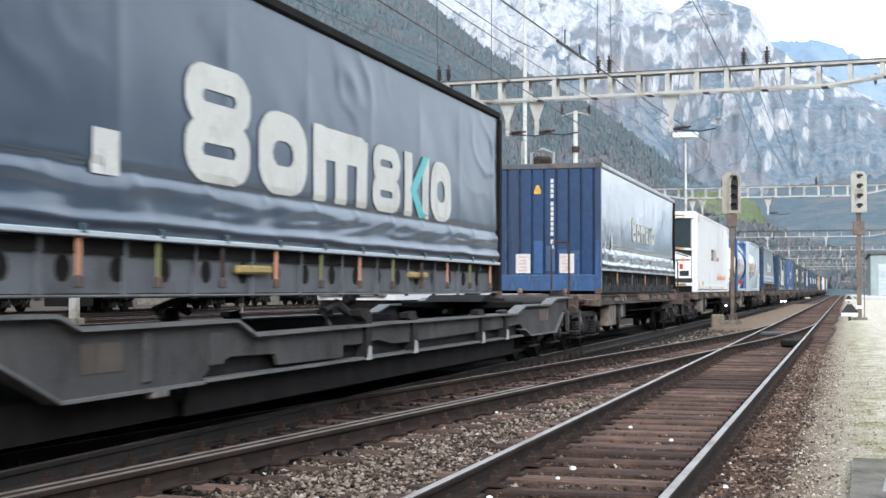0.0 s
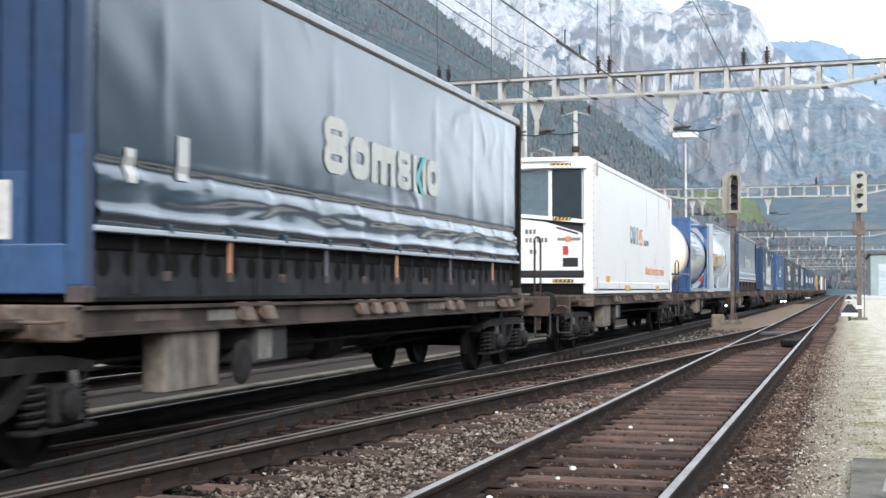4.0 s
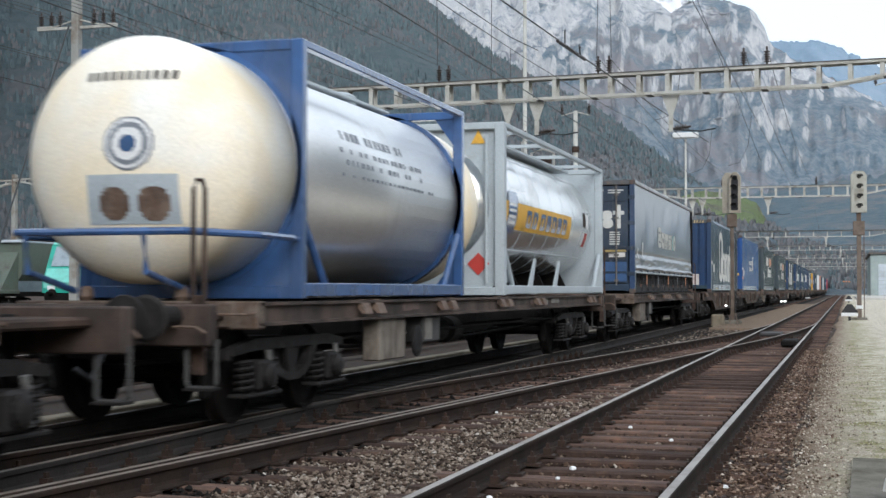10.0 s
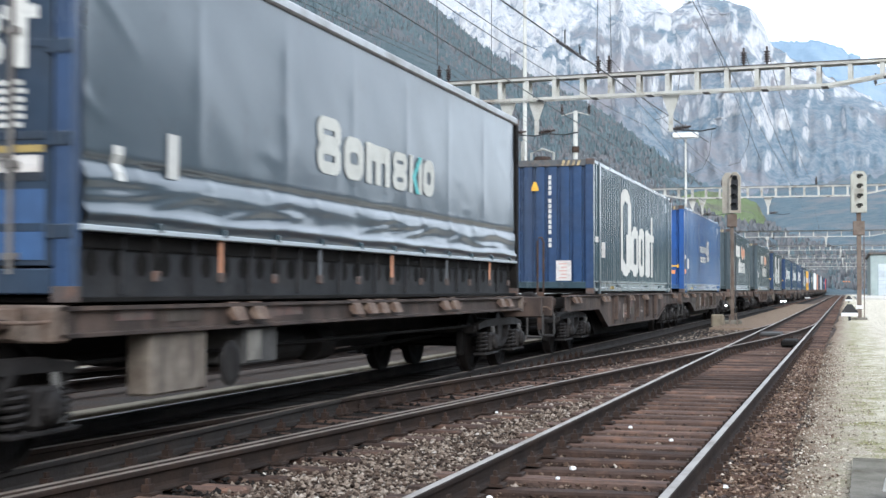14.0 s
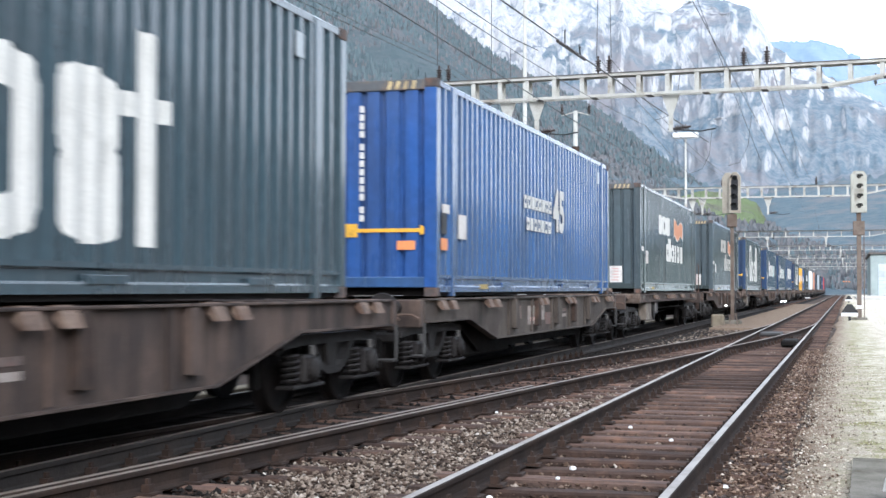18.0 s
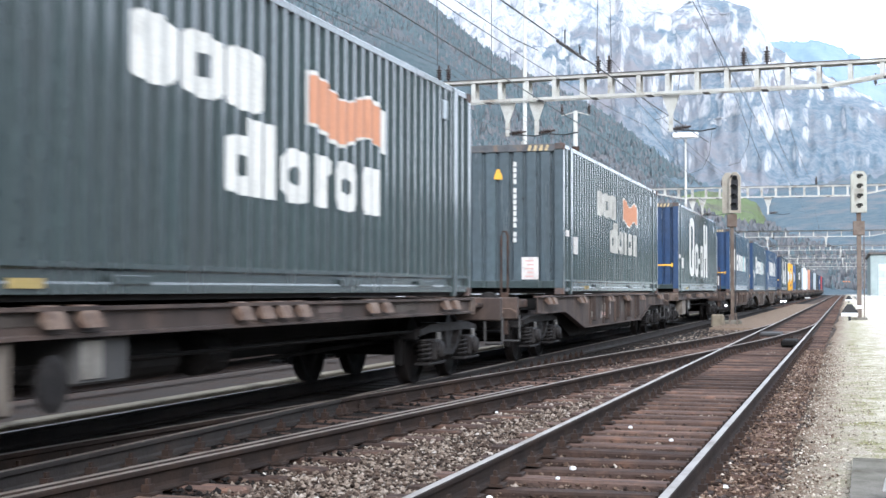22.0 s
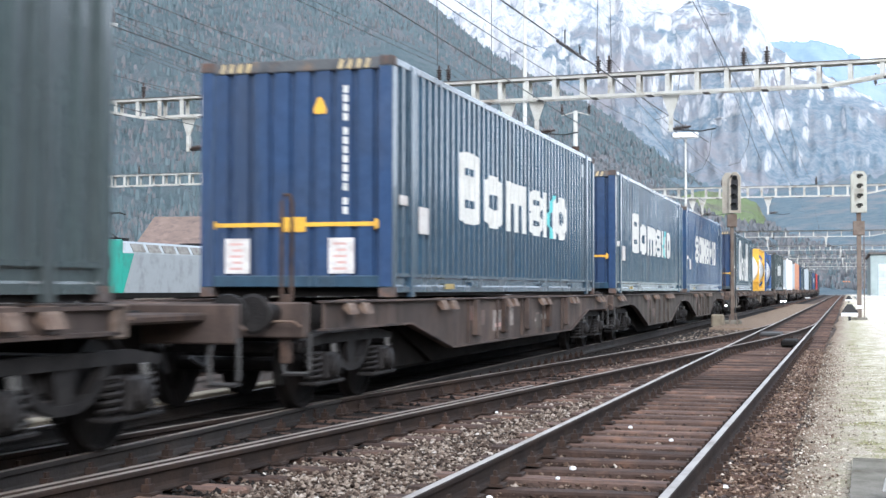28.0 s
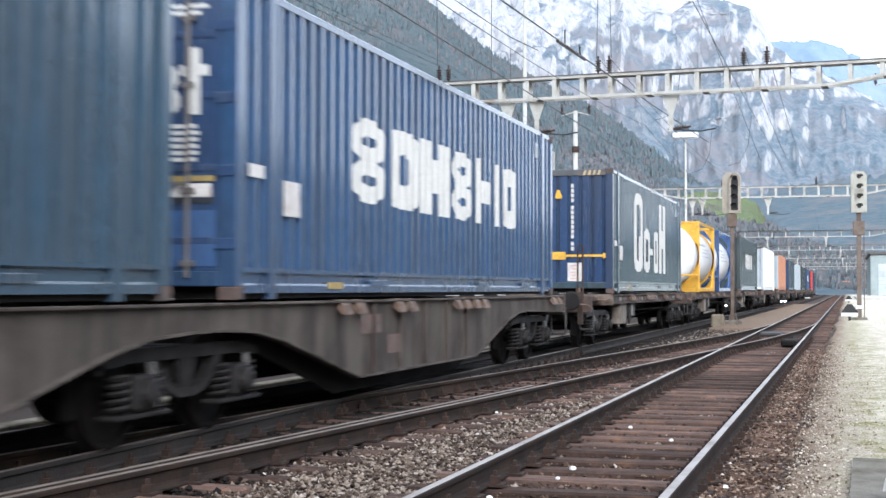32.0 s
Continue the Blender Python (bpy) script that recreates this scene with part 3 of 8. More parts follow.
def end_marks(box, y, arrow=True, labels=2, code_x=0.3, panel_z=0.5, diamonds=False, low=.88):
    """Marks on the end wall at y: a column of illegible code, a warning mark, placards, an arrow bar."""
    yy = y - 0.006
    z = 2.55
    if "code" not in SHARED:
        SHARED["code"] = mesh_of("code_mark", B((-.032, .032, -.004, 0, 0, .088)), M["letter"])
    for i in range(13):
        if i in (4, 11):
            z -= 0.06
        piece("code_mark", SHARED["code"], box, pose(code_x, yy, z - .085))
        z -= .112
    tri = prism([(-.08, 2.3), (.08, 2.3), (.08, 2.36), (.025, 2.5), (-.025, 2.5), (-.08, 2.36)], yy - .004, yy, "y")
    for v in tri.verts:
        v.co.x += code_x - .33
        v.co.z -= .08
    part("warning_mark", tri, M["yellow"], box, "yellow warning mark")
    for x in ((-.51, .48) if diamonds else (-.76, .6) if labels == 2 else ((.35,) if labels == 1 else ())):
        lab = part("placard", B((x - .165, x + .165, yy - .005, yy, panel_z - .215, panel_z + .215)), M["label"], box, "white placard with faded red print")
        bars = bmesh.new()
        for k in range(5):
            B_add(bars, x - .1 + .04 * (k % 2), x + .07, yy - .008, yy - .005, panel_z - .17 + k * .075, panel_z - .14 + k * .075)
        part("print", bars, M["label_red"], lab)["kind"] = "stuff"
    if arrow:
        bm = prism([(a, b + low - 1.19) for a, b in ((-1.15, 1.19), (-1.05, 1.13), (-1.05, 1.165), (1.02, 1.165), (1.02, 1.12), (1.2, 1.19), (1.02, 1.26), (1.02, 1.215), (-1.05, 1.215), (-1.05, 1.25))], yy - .005, yy, "y")
        part("arrow_bar", bm, M["yellow"], box, "yellow double arrow bar")
        part("arrow_plate", B((-.2, .14, yy - .009, yy - .005, low - .09, low + .09), bevel=.002), M["yellow"], box)
    if diamonds:
        for k in (0, 1):
            zc = 1.06 - k * .36
            part("hazard_placard", prism([(-1.13 - .13, zc), (-1.13, zc - .18), (-1.13 + .13, zc), (-1.13, zc + .18)], -.012, -.006, "y"), M["label"], box, "white diamond placard")


def B_add(bm, x0, x1, y0, y1, z0, z1):
    v = [bm.verts.new(c) for c in ((x0, y0, z0), (x1, y0, z0), (x1, y1, z0), (x0, y1, z0), (x0, y0, z1), (x1, y0, z1), (x1, y1, z1), (x0, y1, z1))]
    for f in ((0, 3, 2, 1), (4, 5, 6, 7), (0, 1, 5, 4), (1, 2, 6, 5), (2, 3, 7, 6), (3, 0, 4, 7)):
        bm.faces.new([v[i] for i in f])


def box_frame(box, mat, length=BOX_L, h=BOX_H, inner=True):
    """Posts, rails, castings, floor and roof of a container; its near end at y = 0."""
    L = length
    for y in (0.0, L - .16):
        for s in (-1, 1):
            x0, x1 = sorted((s * HW, s * (HW - .17)))
            part("corner_post", B((x0, x1, y, y + .16, .118, h - .118), bevel=.008), mat, box)
            for z in (0, h - .118):
                part("corner_casting", B((x0 - (.004 if s < 0 else 0), x1 + (.004 if s > 0 else 0), y - .004, y + .164, z, z + .118), bevel=.006), M["castings"], box)
        a, b = (y, y + .1) if y == 0 else (y + .06, y + .16)
        part("end_header", B((-HW + .17, HW - .17, a, b, h - .15, h - .01), bevel=.008), M["header"] if y == 0 else mat, box)
        part("end_sill", B((-HW + .17, HW - .17, a, b, .12, .26), bevel=.008), mat, box)
    for s in (-1, 1):
        x0, x1 = sorted((s * (HW - .012), s * (HW - .08)))
        part("top_rail", B((x0, x1, .16, L - .16, h - .09, h - .01), bevel=.006), mat, box)
        part("bottom_rail", prism([(s * (HW - .012), .06), (s * (HW - .012), .13), (s * (HW - .05), .15), (s * (HW - .05), .23), (s * (HW - .012), .25), (s * (HW - .012), .29), (s * (HW - .1), .29), (s * (HW - .1), .06)], .16, L - .16, "y"), mat, box)
        if inner and L > 13:
            for y in (.76, L - .90):
                xa, xb = sorted((s * (HW + .002), s * (HW - .1)))
                part("side_post", B((xa, xb, y, y + .15, 0.0, h - .02), bevel=.008), mat, box)
    part("roof", B((-HW + .05, HW - .05, .1, L - .1, h - .05, h - .02)), mat, box)
    part("floor", B((-HW + .06, HW - .06, .17, L - .17, .012, .2)), M["under"], box)


def side_logo(box, at, size, logo, wall, names=("lettering", "white lettering shape"), mat="letter"):
    """Lays a logo on a side wall. size: its width and height in metres; every mark is a part."""
    marks, width = logo
    (y0, z0), (w, h) = at, size
    su = w / width
    for k, shapes in enumerate(marks):
        v, f = decal(shapes, w * 1.02, h * 1.02, h, lambda a, b: wall(y0 + a, z0 + b), .022, su)
        if f:
            part(names[0], raw_mesh(names[0], v, f, M[mat]), None, box, names[1])


def container(along, z, label, side="green_grey", end="green_grey", logo=None, logo_at=(6.5, 1.0, 1.2), arrow=False, labels=2, far_end_ok=True, detail=True, length=BOX_L, door=False, group="containers on the train", code_x=.3, letters="letter"):
    box = thing("shipping_container", label, "container", group)
    L, h = length, BOX_H
    box_frame(box, M[side], L, h)
    pts = corrugated(L - .32, h, .278, .042, .27, .22)
    for s in (-1, 1):
        part("side_panel", sheet_side(pts, s * (HW - .015), .16, .28, h - .08, s), M[side], box)
    ept = corrugated(BOX_W - .34, h, .27, .07, .66, .06)
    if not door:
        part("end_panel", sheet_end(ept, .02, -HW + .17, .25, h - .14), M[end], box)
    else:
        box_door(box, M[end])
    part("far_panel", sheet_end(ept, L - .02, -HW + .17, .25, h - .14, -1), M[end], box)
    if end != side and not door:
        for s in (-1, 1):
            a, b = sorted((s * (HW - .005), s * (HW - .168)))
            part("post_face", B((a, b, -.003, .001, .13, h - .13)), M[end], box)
    if detail and not door:
        end_marks(box, 0.02, arrow, labels, code_x)
        for x0 in (-1.0, .55):
            v, f = stripes(x0, x0 + .45, 4, lambda a, b: (a, -.003, h - .14 + .11 * b))
            part("hazard_stripes", raw_mesh("hazard_stripes", v, f, M["yellow_worn"]), None, box, "worn pale yellow hazard stripes")["kind"] = "stuff"
    if detail:
        part("side_placard", B((HW - .012, HW - .004, 1.1, 1.5, .8, 1.14)), M["label"], box, "white placard")
        part("side_plate", B((HW - .012, HW - .003, .3, .62, 1.12, 1.24)), M["label"], box, "small white plate")
        part("code_patch", B((HW - .012, HW - .004, L - 1.4, L - 1.2, h - .5, h - .25)), M["tank_grey"], box, "small white code patch")
        for y in (3.6, 8.4, 11.2):
            part("sill_plate", B((HW - .014, HW + .004, y, y + .6, .13, .2), bevel=.004), M[side], box)
        part("lash_plate", B((HW - .014, HW + .006, 2.3, 2.7, .1, .17)), M["yellow_dull"], box, "dull yellow plate")
    if logo:
        y0, z0, *sc = logo_at

        def wall(a, b):
            return (HW - .015 - inset_at(pts, a - .16) + .004, a, b)
        lg = logo()
        side_logo(box, (y0, z0), sc, (lg[0], lg[-1]), wall, mat=letters)
        if len(lg) == 3:
            side_logo(box, (y0, z0), sc, (lg[1], lg[2]), lambda a, b: (wall(a, b)[0] + .003, a, b), ("accent_lettering", "turquoise slanted lettering shape"), "turquoise")
        if logo is two_line_logo:
            side_logo(box, (7.41, 1.56), (2.5, .82), ([(wavy(0, 0, 1, 1),)], 1), wall, ("emblem_border", "pale border of a wavy emblem"))
            side_logo(box, (7.5, 1.61), (2.32, .72), ([(wavy(0, 0, 1, 1),)], 1), lambda a, b: (wall(a, b)[0] + .003, a, b), ("emblem", "faded orange wavy emblem"), "emblem")
    return rolling(box, along, z)


def box_door(box, mat):
    """Double doors with lock rods, hinges and bands at the near end."""
    h = BOX_H
    for s in (-1, 1):
        a, b = sorted((s * .02, s * (HW - .17)))
        leaf = part("door_leaf", B((a, b, .02, .06, .26, h - .15), bevel=.006), mat, box)
        part("lower_panel", B((a + .04, b - .04, .012, .0195, .3, .8)), M["patch_blue"], leaf, "brighter blue lower door panel")
        part("dark_panel", B((a + .08, b - .06, .013, .0195, .86 if s > 0 else .9, 1.0)), M["door_black"], leaf, "blackened patch")
        for z in (.5, 1.15, 1.8, 2.35):
            part("rib", B((a + .05, b - .05, .008, .02, z, z + .06), bevel=.004), mat, leaf)
        for x in (s * .32, s * .78):
            part("lock_rod", rod([(x, -.02, .2), (x, -.02, h - .1)], .022), M["lock_grey"], leaf, "grimy grey lock rod")
            for z in (.3, .95, 1.9, 2.5):
                part("rod_guide", B((x - .06, x + .06, -.035, .015, z, z + .05), bevel=.004), M["lock_grey"], leaf)
            part("lock_handle", B((x - .02, x + .4 * (1 if s < 0 else -1) + .02, -.045, -.02, 1.02, 1.05) if s < 0 else (x - .42, x + .02, -.045, -.02, 1.02, 1.05), bevel=.004), M["lock_grey"], leaf)
        for z in (.45, 1.1, 1.75, 2.4):
            xa, xb = sorted((s * (HW - .2), s * (HW + .005)))
            part("hinge", B((xa, xb, -.012, .02, z, z + .1), bevel=.005), mat, leaf)
        part("yellow_band", B((a + .06, b - .05, .004, .0195, 1.06, 1.11)), M["yellow_dull"], leaf, "dirty yellow band")
    part("door_seal", B((-.02, .02, .03, .06, .26, h - .15)), M["black"], box)
    rng = random.Random(8)
    bars = bmesh.new()
    for x0, w, z, n in ((.2, .3, 2.62, 1), (.56, .4, 2.62, 2), (.15, .2, 1.52, 4), (.6, .3, 1.54, 6)):
        for k in range(n):
            B_add(bars, x0, x0 + w * rng.uniform(.8, 1), .012, .019, z - k * .06, z - k * .06 + .035)
    part("data_print", bars, M["letter"], box, "small illegible white data lines")["kind"] = "stuff"
    for sh in ((blob(0, 0, .75, 1, .5, .5), blob(.4, 0, .3, .45, 0, .1)), (blob(.85, 0, .55, .66, .45, .5),), (blob(1.5, 0, .55, .66, .45, .5),), (blob(2.12, .3, .42, .36, 0, .5), blob(2.15, 0, .42, .36, 0, .5)), (blob(2.68, 0, .2, .85, 0, .1), blob(2.58, .5, .42, .14, 0, .1))):
        v, f = decal(sh, 2.0, .72, .7, lambda a, b: (-1.0 + a, .004, 1.66 + b), su=.66)
        part("lettering", raw_mesh("lettering", v, f, M["letter"]), None, box, "bold white lettering shape")
    flat_text(box, "45", .42, Matrix.Translation((-1.02, .002, 1.2)) @ END_WAYS, "letter", "white numerals 45", .014)
    for x0, z0, w, hh in ((.58, .92, .42, .12), (-1.0, .9, .4, .12), (.14, .48, .32, .14)):
        part("plate", B((x0, x0 + w, .012, .0195, z0, z0 + hh)), M["label"], box, "white plate")


def tarp_material(name, col, pale, coat):
    """Coated curtain cloth: glossy, creased."""
    m = bpy.data.materials.new(name)
    m.use_nodes = True
    nt = m.node_tree
    bs = nt.nodes["Principled BSDF"]
    v = coords(nt)
    big, mid, fine = noise_at(nt, v, 0.8, 4, 0.6, (1, .5, 1.2)), noise_at(nt, v, 3.2, 5, 0.6), noise_at(nt, v, 90, 2)
    c = mixed(nt, ramp(nt, big, 0.42, 0.72), col, pale)
    c = mixed(nt, ramp(nt, mid, 0.58, 0.78), c, tuple(x * .6 for x in col))
    nt.links.new(c, bs.inputs["Base Color"])
    bs.inputs["Roughness"].default_value = 0.33
    bs.inputs["Specular IOR Level"].default_value = 0.5
    bs.inputs["IOR"].default_value = 1.6
    bs.inputs["Coat Weight"].default_value = coat
    bs.inputs["Coat Roughness"].default_value = 0.16
    bumped(nt, bs, mid, 0.06, 0.03)
    return m


M["door_black"] = surface("blackened_door_paint", (.022, .027, .036), (.03, .036, .046), (.014, .016, .02), .5, 0, 3.0)
M["door_navy"] = paint("dark_door_paint", (.03, .047, .076))
M["lock_grey"] = surface("grimy_lock_steel", (.16, .15, .14), (.11, .09, .08), (.05, .04, .036), .55, .3, 5.0)
M["patch_blue"] = paint("touched_up_blue", (.052, .11, .24))
M["letter_worn"] = surface("worn_grey_lettering", (.45, .44, .4), (.33, .33, .3), (.13, .13, .12), .55, 0, 3.0, .5, .5, .05)
M["letter_old"] = surface("yellowed_lettering", (.6, .6, .55), (.52, .52, .47), (.34, .34, .31), .45, 0, 3.0, .55, .58, .05)
M["yellow_dull"] = surface("dirty_yellow_paint", (.36, .27, .09), (.26, .19, .07), (.1, .08, .05), .6, 0, 4.0)
M["yellow_worn"] = surface("faded_yellow_stripes", (.55, .42, .2), (.4, .33, .22), (.12, .1, .08), .6, 0, 9.0, .48, .48)
M["moss"] = plain("olive_strap", (.16, .17, .06), .6)
M["tarp"] = tarp_material("blue_grey_curtain", (0.03, 0.05, 0.082), (0.046, 0.07, 0.1), 0.35)
M["tarp_grey"] = tarp_material("grey_curtain", (0.028, 0.045, 0.062), (0.042, 0.064, 0.08), 0.8)
M["tarp_gloss"] = tarp_material("glossy_grey_curtain", (0.027, 0.046, 0.066), (0.04, 0.064, 0.084), 1.0)
M["tarp_gloss"].node_tree.nodes["Principled BSDF"].inputs["Roughness"].default_value = 0.2


def curtain_x(y, z, L, lo, hi, seed):
    """How far the loose curtain stands out: sagging folds, pulled in at the bottom hooks."""
    t = (z - lo) / (hi - lo)
    n = noise.noise(Vector(((y - z * .8) * .6 + seed, z * .6, seed * 3.1)))
    diag = noise.noise(Vector(((y + z * 1.1) * 1.5 + seed, (z - y * .35) * .7, seed)))
    fine = noise.noise(Vector((y * 1.6 + z * 2.0, z * 3.6 - y * .8, seed + 5)))
    low = math.exp(-((t - .12) / .09) ** 2)
    seam = math.exp(-abs((y + seed) % 1.9 - .95) / .12)
    crease = 1 - min(1, 5 * abs(noise.noise(Vector((y * .55 + seed, z * 5.5 - y * .6, seed + 9)))))
    pull = max(0, 1 - 7 * abs(noise.noise(Vector((y * .9 + z * .9, z * 1.1 - y * .5, seed + 2))))) * max(0, noise.noise(Vector((y * .35, z * .8, seed + 4))))
    wob = .07 * noise.noise(Vector((y * 1.1, seed, 0))) + .03 * math.sin(y * 2.3 + seed)
    amp = .6 + .6 * noise.noise(Vector((y * .7, seed, 4)))
    knot = .018 * math.exp(-(((y + seed) % 1.25 - .6) / .07) ** 2) * math.exp(-((z - lo - .43) / .05) ** 2)
    roll = 0.02 * amp * math.exp(-((z - lo - .34 - wob * .5) / .05) ** 2) - .03 * math.exp(-((z - lo - .46) / .035) ** 2) + 0.035 * math.exp(-((z - lo - .09 - wob * .2) / .04) ** 2) + knot
    hooks = 0.02 * abs(math.sin(y * math.pi / 1.2)) * max(0, 1 - t * 4)
    return (0.02 * n + .004 * diag + .008 * seam) * min(1, 4 * (1 - t)) * (.4 + t) + (.009 * fine + .01 * diag + .014 * crease) * low + .018 * pull * min(1, 3 * t) + roll + hooks


def curtain(box, L, lo, hi, seed, mat, y0=.22, y1=None):
    y1 = y1 or L - .2
    ny, nz = int((y1 - y0) / .07), 60
    verts, faces = [], []
    for i in range(ny + 1):
        y = y0 + (y1 - y0) * i / ny
        for j in range(nz + 1):
            z = lo + (hi - lo) * (j / nz) ** 1.5
            verts.append((HW - .035 + curtain_x(y, z, L, lo, hi, seed), y, z))
    for i in range(ny):
        for j in range(nz):
            a = i * (nz + 1) + j
            faces.append((a, a + nz + 1, a + nz + 2, a + 1))
    return part("curtain", raw_mesh("curtain", verts, faces, M[mat], True), None, box, "creased glossy dark blue-grey curtain")


def curtain_box(along, z, label, seed, end="navy", door=False, logo_at=(6.4, 1.5, .62), mat="tarp", trailer=False, arrow=False, diamonds=False, name="curtain_container"):
    box = thing(name, label, "trailer" if trailer else "container", "containers on the train")
    L, h = BOX_L, BOX_H
    lo = .56
    for y in (0.0, L - .14):
        for s in (-1, 1):
            a, b = sorted((s * HW, s * (HW - .14)))
            part("corner_post", B((a, b, y, y + .14, .0, h - .06), bevel=.01), M["navy"] if y == 0 else M["under"], box)
            for zz in (0, h - .118):
                part("corner_casting", B((a - .003, b + .003, y - .004, y + .144, zz, zz + .118), bevel=.006), M["castings"], box)
    for s in (-1, 1):
        a, b = sorted((s * (HW + .006), s * (HW - .1)))
        part("top_rail", B((a, b, .1, L - .1, h - .1, h + .01), bevel=.02), M["under" if trailer else "aluminium"], box, "worn metal top rail")
        part("curtain_rail", B((a, b, .14, L - .14, lo - .045, lo), bevel=.008), M["tank_grey"], box, "pale bottom rail")
        # side beam with round holes shown as sunk discs
        xa, xb = sorted((s * (HW - .13), s * (HW - .19)))
        part("chassis_beam", B((xa, xb, .1, L - .1, .1 if trailer else .03, lo - .05), bevel=.01), M["chassis" if trailer else "chassis_dark"], box)
    if "hole" not in SHARED:
        SHARED["hole"] = mesh_of("beam_hole", lathe([(.1, 0), (.1, .006)], 12, "x", (0, 0, 0)), M["under"])
    for k in range(17 if trailer else 34):
        piece("beam_hole", SHARED["hole"], box, pose(HW - .132, .5 + k * (.76 if trailer else .38), .29))
    if trailer:
        for s in (-1, 1):
            part("bottom_flange", B((min(s * 1.08, s * 1.22), max(s * 1.08, s * 1.22), .1, L - .1, .08, .1), bevel=.006), M["pocket_top"], box)
    else:
        part("bottom_flange", B((-HW + .02, HW - .02, .1, L - .1, .0, .04), bevel=.006), M["under"], box)
    for k in range(11):
        y = .9 + k * 1.18
        part("outrigger", B((HW - .13, HW - .09, y, y + .04, .06, lo - .045)), M["chassis" if trailer else "chassis_dark"], box)
        strap = ("emblem", "moss", "rust", "emblem", "moss")[k % 5] if trailer else ("under", "emblem", "under", "chassis")[k % 4]
        st = part("strap", B((HW - .05, HW - .03, y + .4, y + .45, .2, lo - .02)), M[strap], box, "hanging tension strap")
        part("buckle", B((HW - .06, HW - .015, y + .38, y + .47, .15, .24), bevel=.01), M["castings"], st)
        part("hook", B((HW - .02, HW + .012, y + .39, y + .46, lo - .02, lo + .05), bevel=.006), M["slate"], box)
    curtain(box, L, lo, h - .08, seed, mat)
    if trailer:
        for y in (4.06, 9.15):
            part("locker", B((HW - .12, HW - .05, y, y + .76, .28, .36), bevel=.02), M["yellow_dull"], box, "dull yellow locker lid")
    part("far_wall", B((-HW + .14, HW - .14, L - .08, L - .02, .1, h - .1)), M["navy"], box)
    part("roof", B((-HW + .03, HW - .03, .03, L - .03, h - .06, h + .0)), M["slate"], box)
    part("inner_floor", B((-HW + .1, HW - .1, .1, L - .1, .4, .5)), M["under"], box)
    part("inner_wall", B((-HW + .02, -HW + .06, .1, L - .1, lo, h - .1)), M["tarp"], box)
    if door:
        box_door(box, M[end])
    else:
        part("end_panel", sheet_end(corrugated(BOX_W - .28, h, .29, .06, .8, .05), .02, -HW + .14, .2, h - .05), M[end], box)
        end_marks(box, .02, arrow, 2, .15, .67, diamonds=diamonds)
        if diamonds:
            for k, z0, z1 in ((3, .45, 1.18), (4, .5, 1.06), (5, .45, .98), (6, .42, .95), (2, .5, .9)):
                xa = -HW + .14 + k * .2775
                part("paint_patch", B((xa + .01, xa + .21, .012, .018, z0, z1)), M["patch_blue"], box, "brighter blue touched-up patch")
            for s in (-1, 1):
                xa, xb = sorted((s * (HW - .005), s * (HW - .135)))
                part("post_face", B((xa, xb, -.004, .001, .13, 1.2 if s > 0 else h - .2)), M["patch_blue"], box)
    part("end_header", B((-HW + .14, HW - .14, .0, .1, h - .12, h - .005), bevel=.01), M["header"], box, "chipped rusty header")
    part("end_sill", B((-HW + .14, HW - .14, -.02, .1, .06, .42 if not door else .24), bevel=.01), M["patch_blue"] if diamonds else M[end], box)

    y0, z0, *sc = logo_at
    white, accent, w = rounded_logo()

    def wall(a, b):
        return (HW - .035 + curtain_x(a, b, L, lo, h - .08, seed) + .012, a, b)
    side_logo(box, (y0, z0), sc, (white, w), wall, mat="letter_old")
    side_logo(box, (y0, z0), sc, (accent, w), lambda a, b: (wall(a, b)[0] + .003, a, b), ("accent_lettering", "turquoise slanted lettering shape"), "turquoise")
    side_logo(box, (1.47, .98), (.38, .34) if trailer else (.2, .36), ([(blob(0, 0, 1, 1, 0, .05),)], 1), wall, ("curtain_label", "pale square label"))
    if not trailer:
        side_logo(box, (.62, .9), (.16, .26), ([(blob(0, 0, 1, 1, 0, .05),)], 1), wall, ("curtain_label", "small pale square label"))
    return rolling(box, along, z)


def flat_text(parent, words, size, m, mat, label="", bold=0.0):
    """Words in the built-in typeface, as a flat mesh."""
    cu = bpy.data.curves.new("words", "FONT")
    cu.body, cu.size, cu.extrude, cu.offset = words, size, 0.002, bold
    tmp = bpy.data.objects.new("words", cu)
    scene.collection.objects.link(tmp)
    bpy.context.view_layer.update()
    me = bpy.data.meshes.new_from_object(tmp.evaluated_get(bpy.context.evaluated_depsgraph_get()))
    bpy.data.objects.remove(tmp)
    me.transform(m)
    me.materials.clear()
    me.materials.append(M[mat])
    return part("lettering", me, None, parent, label)


SIDE_WAYS = Matrix(((0, 0, 1, 0), (1, 0, 0, 0), (0, 1, 0, 0), (0, 0, 0, 1)))
END_WAYS = Matrix(((1, 0, 0, 0), (0, 0, -1, 0), (0, 1, 0, 0), (0, 0, 0, 1)))


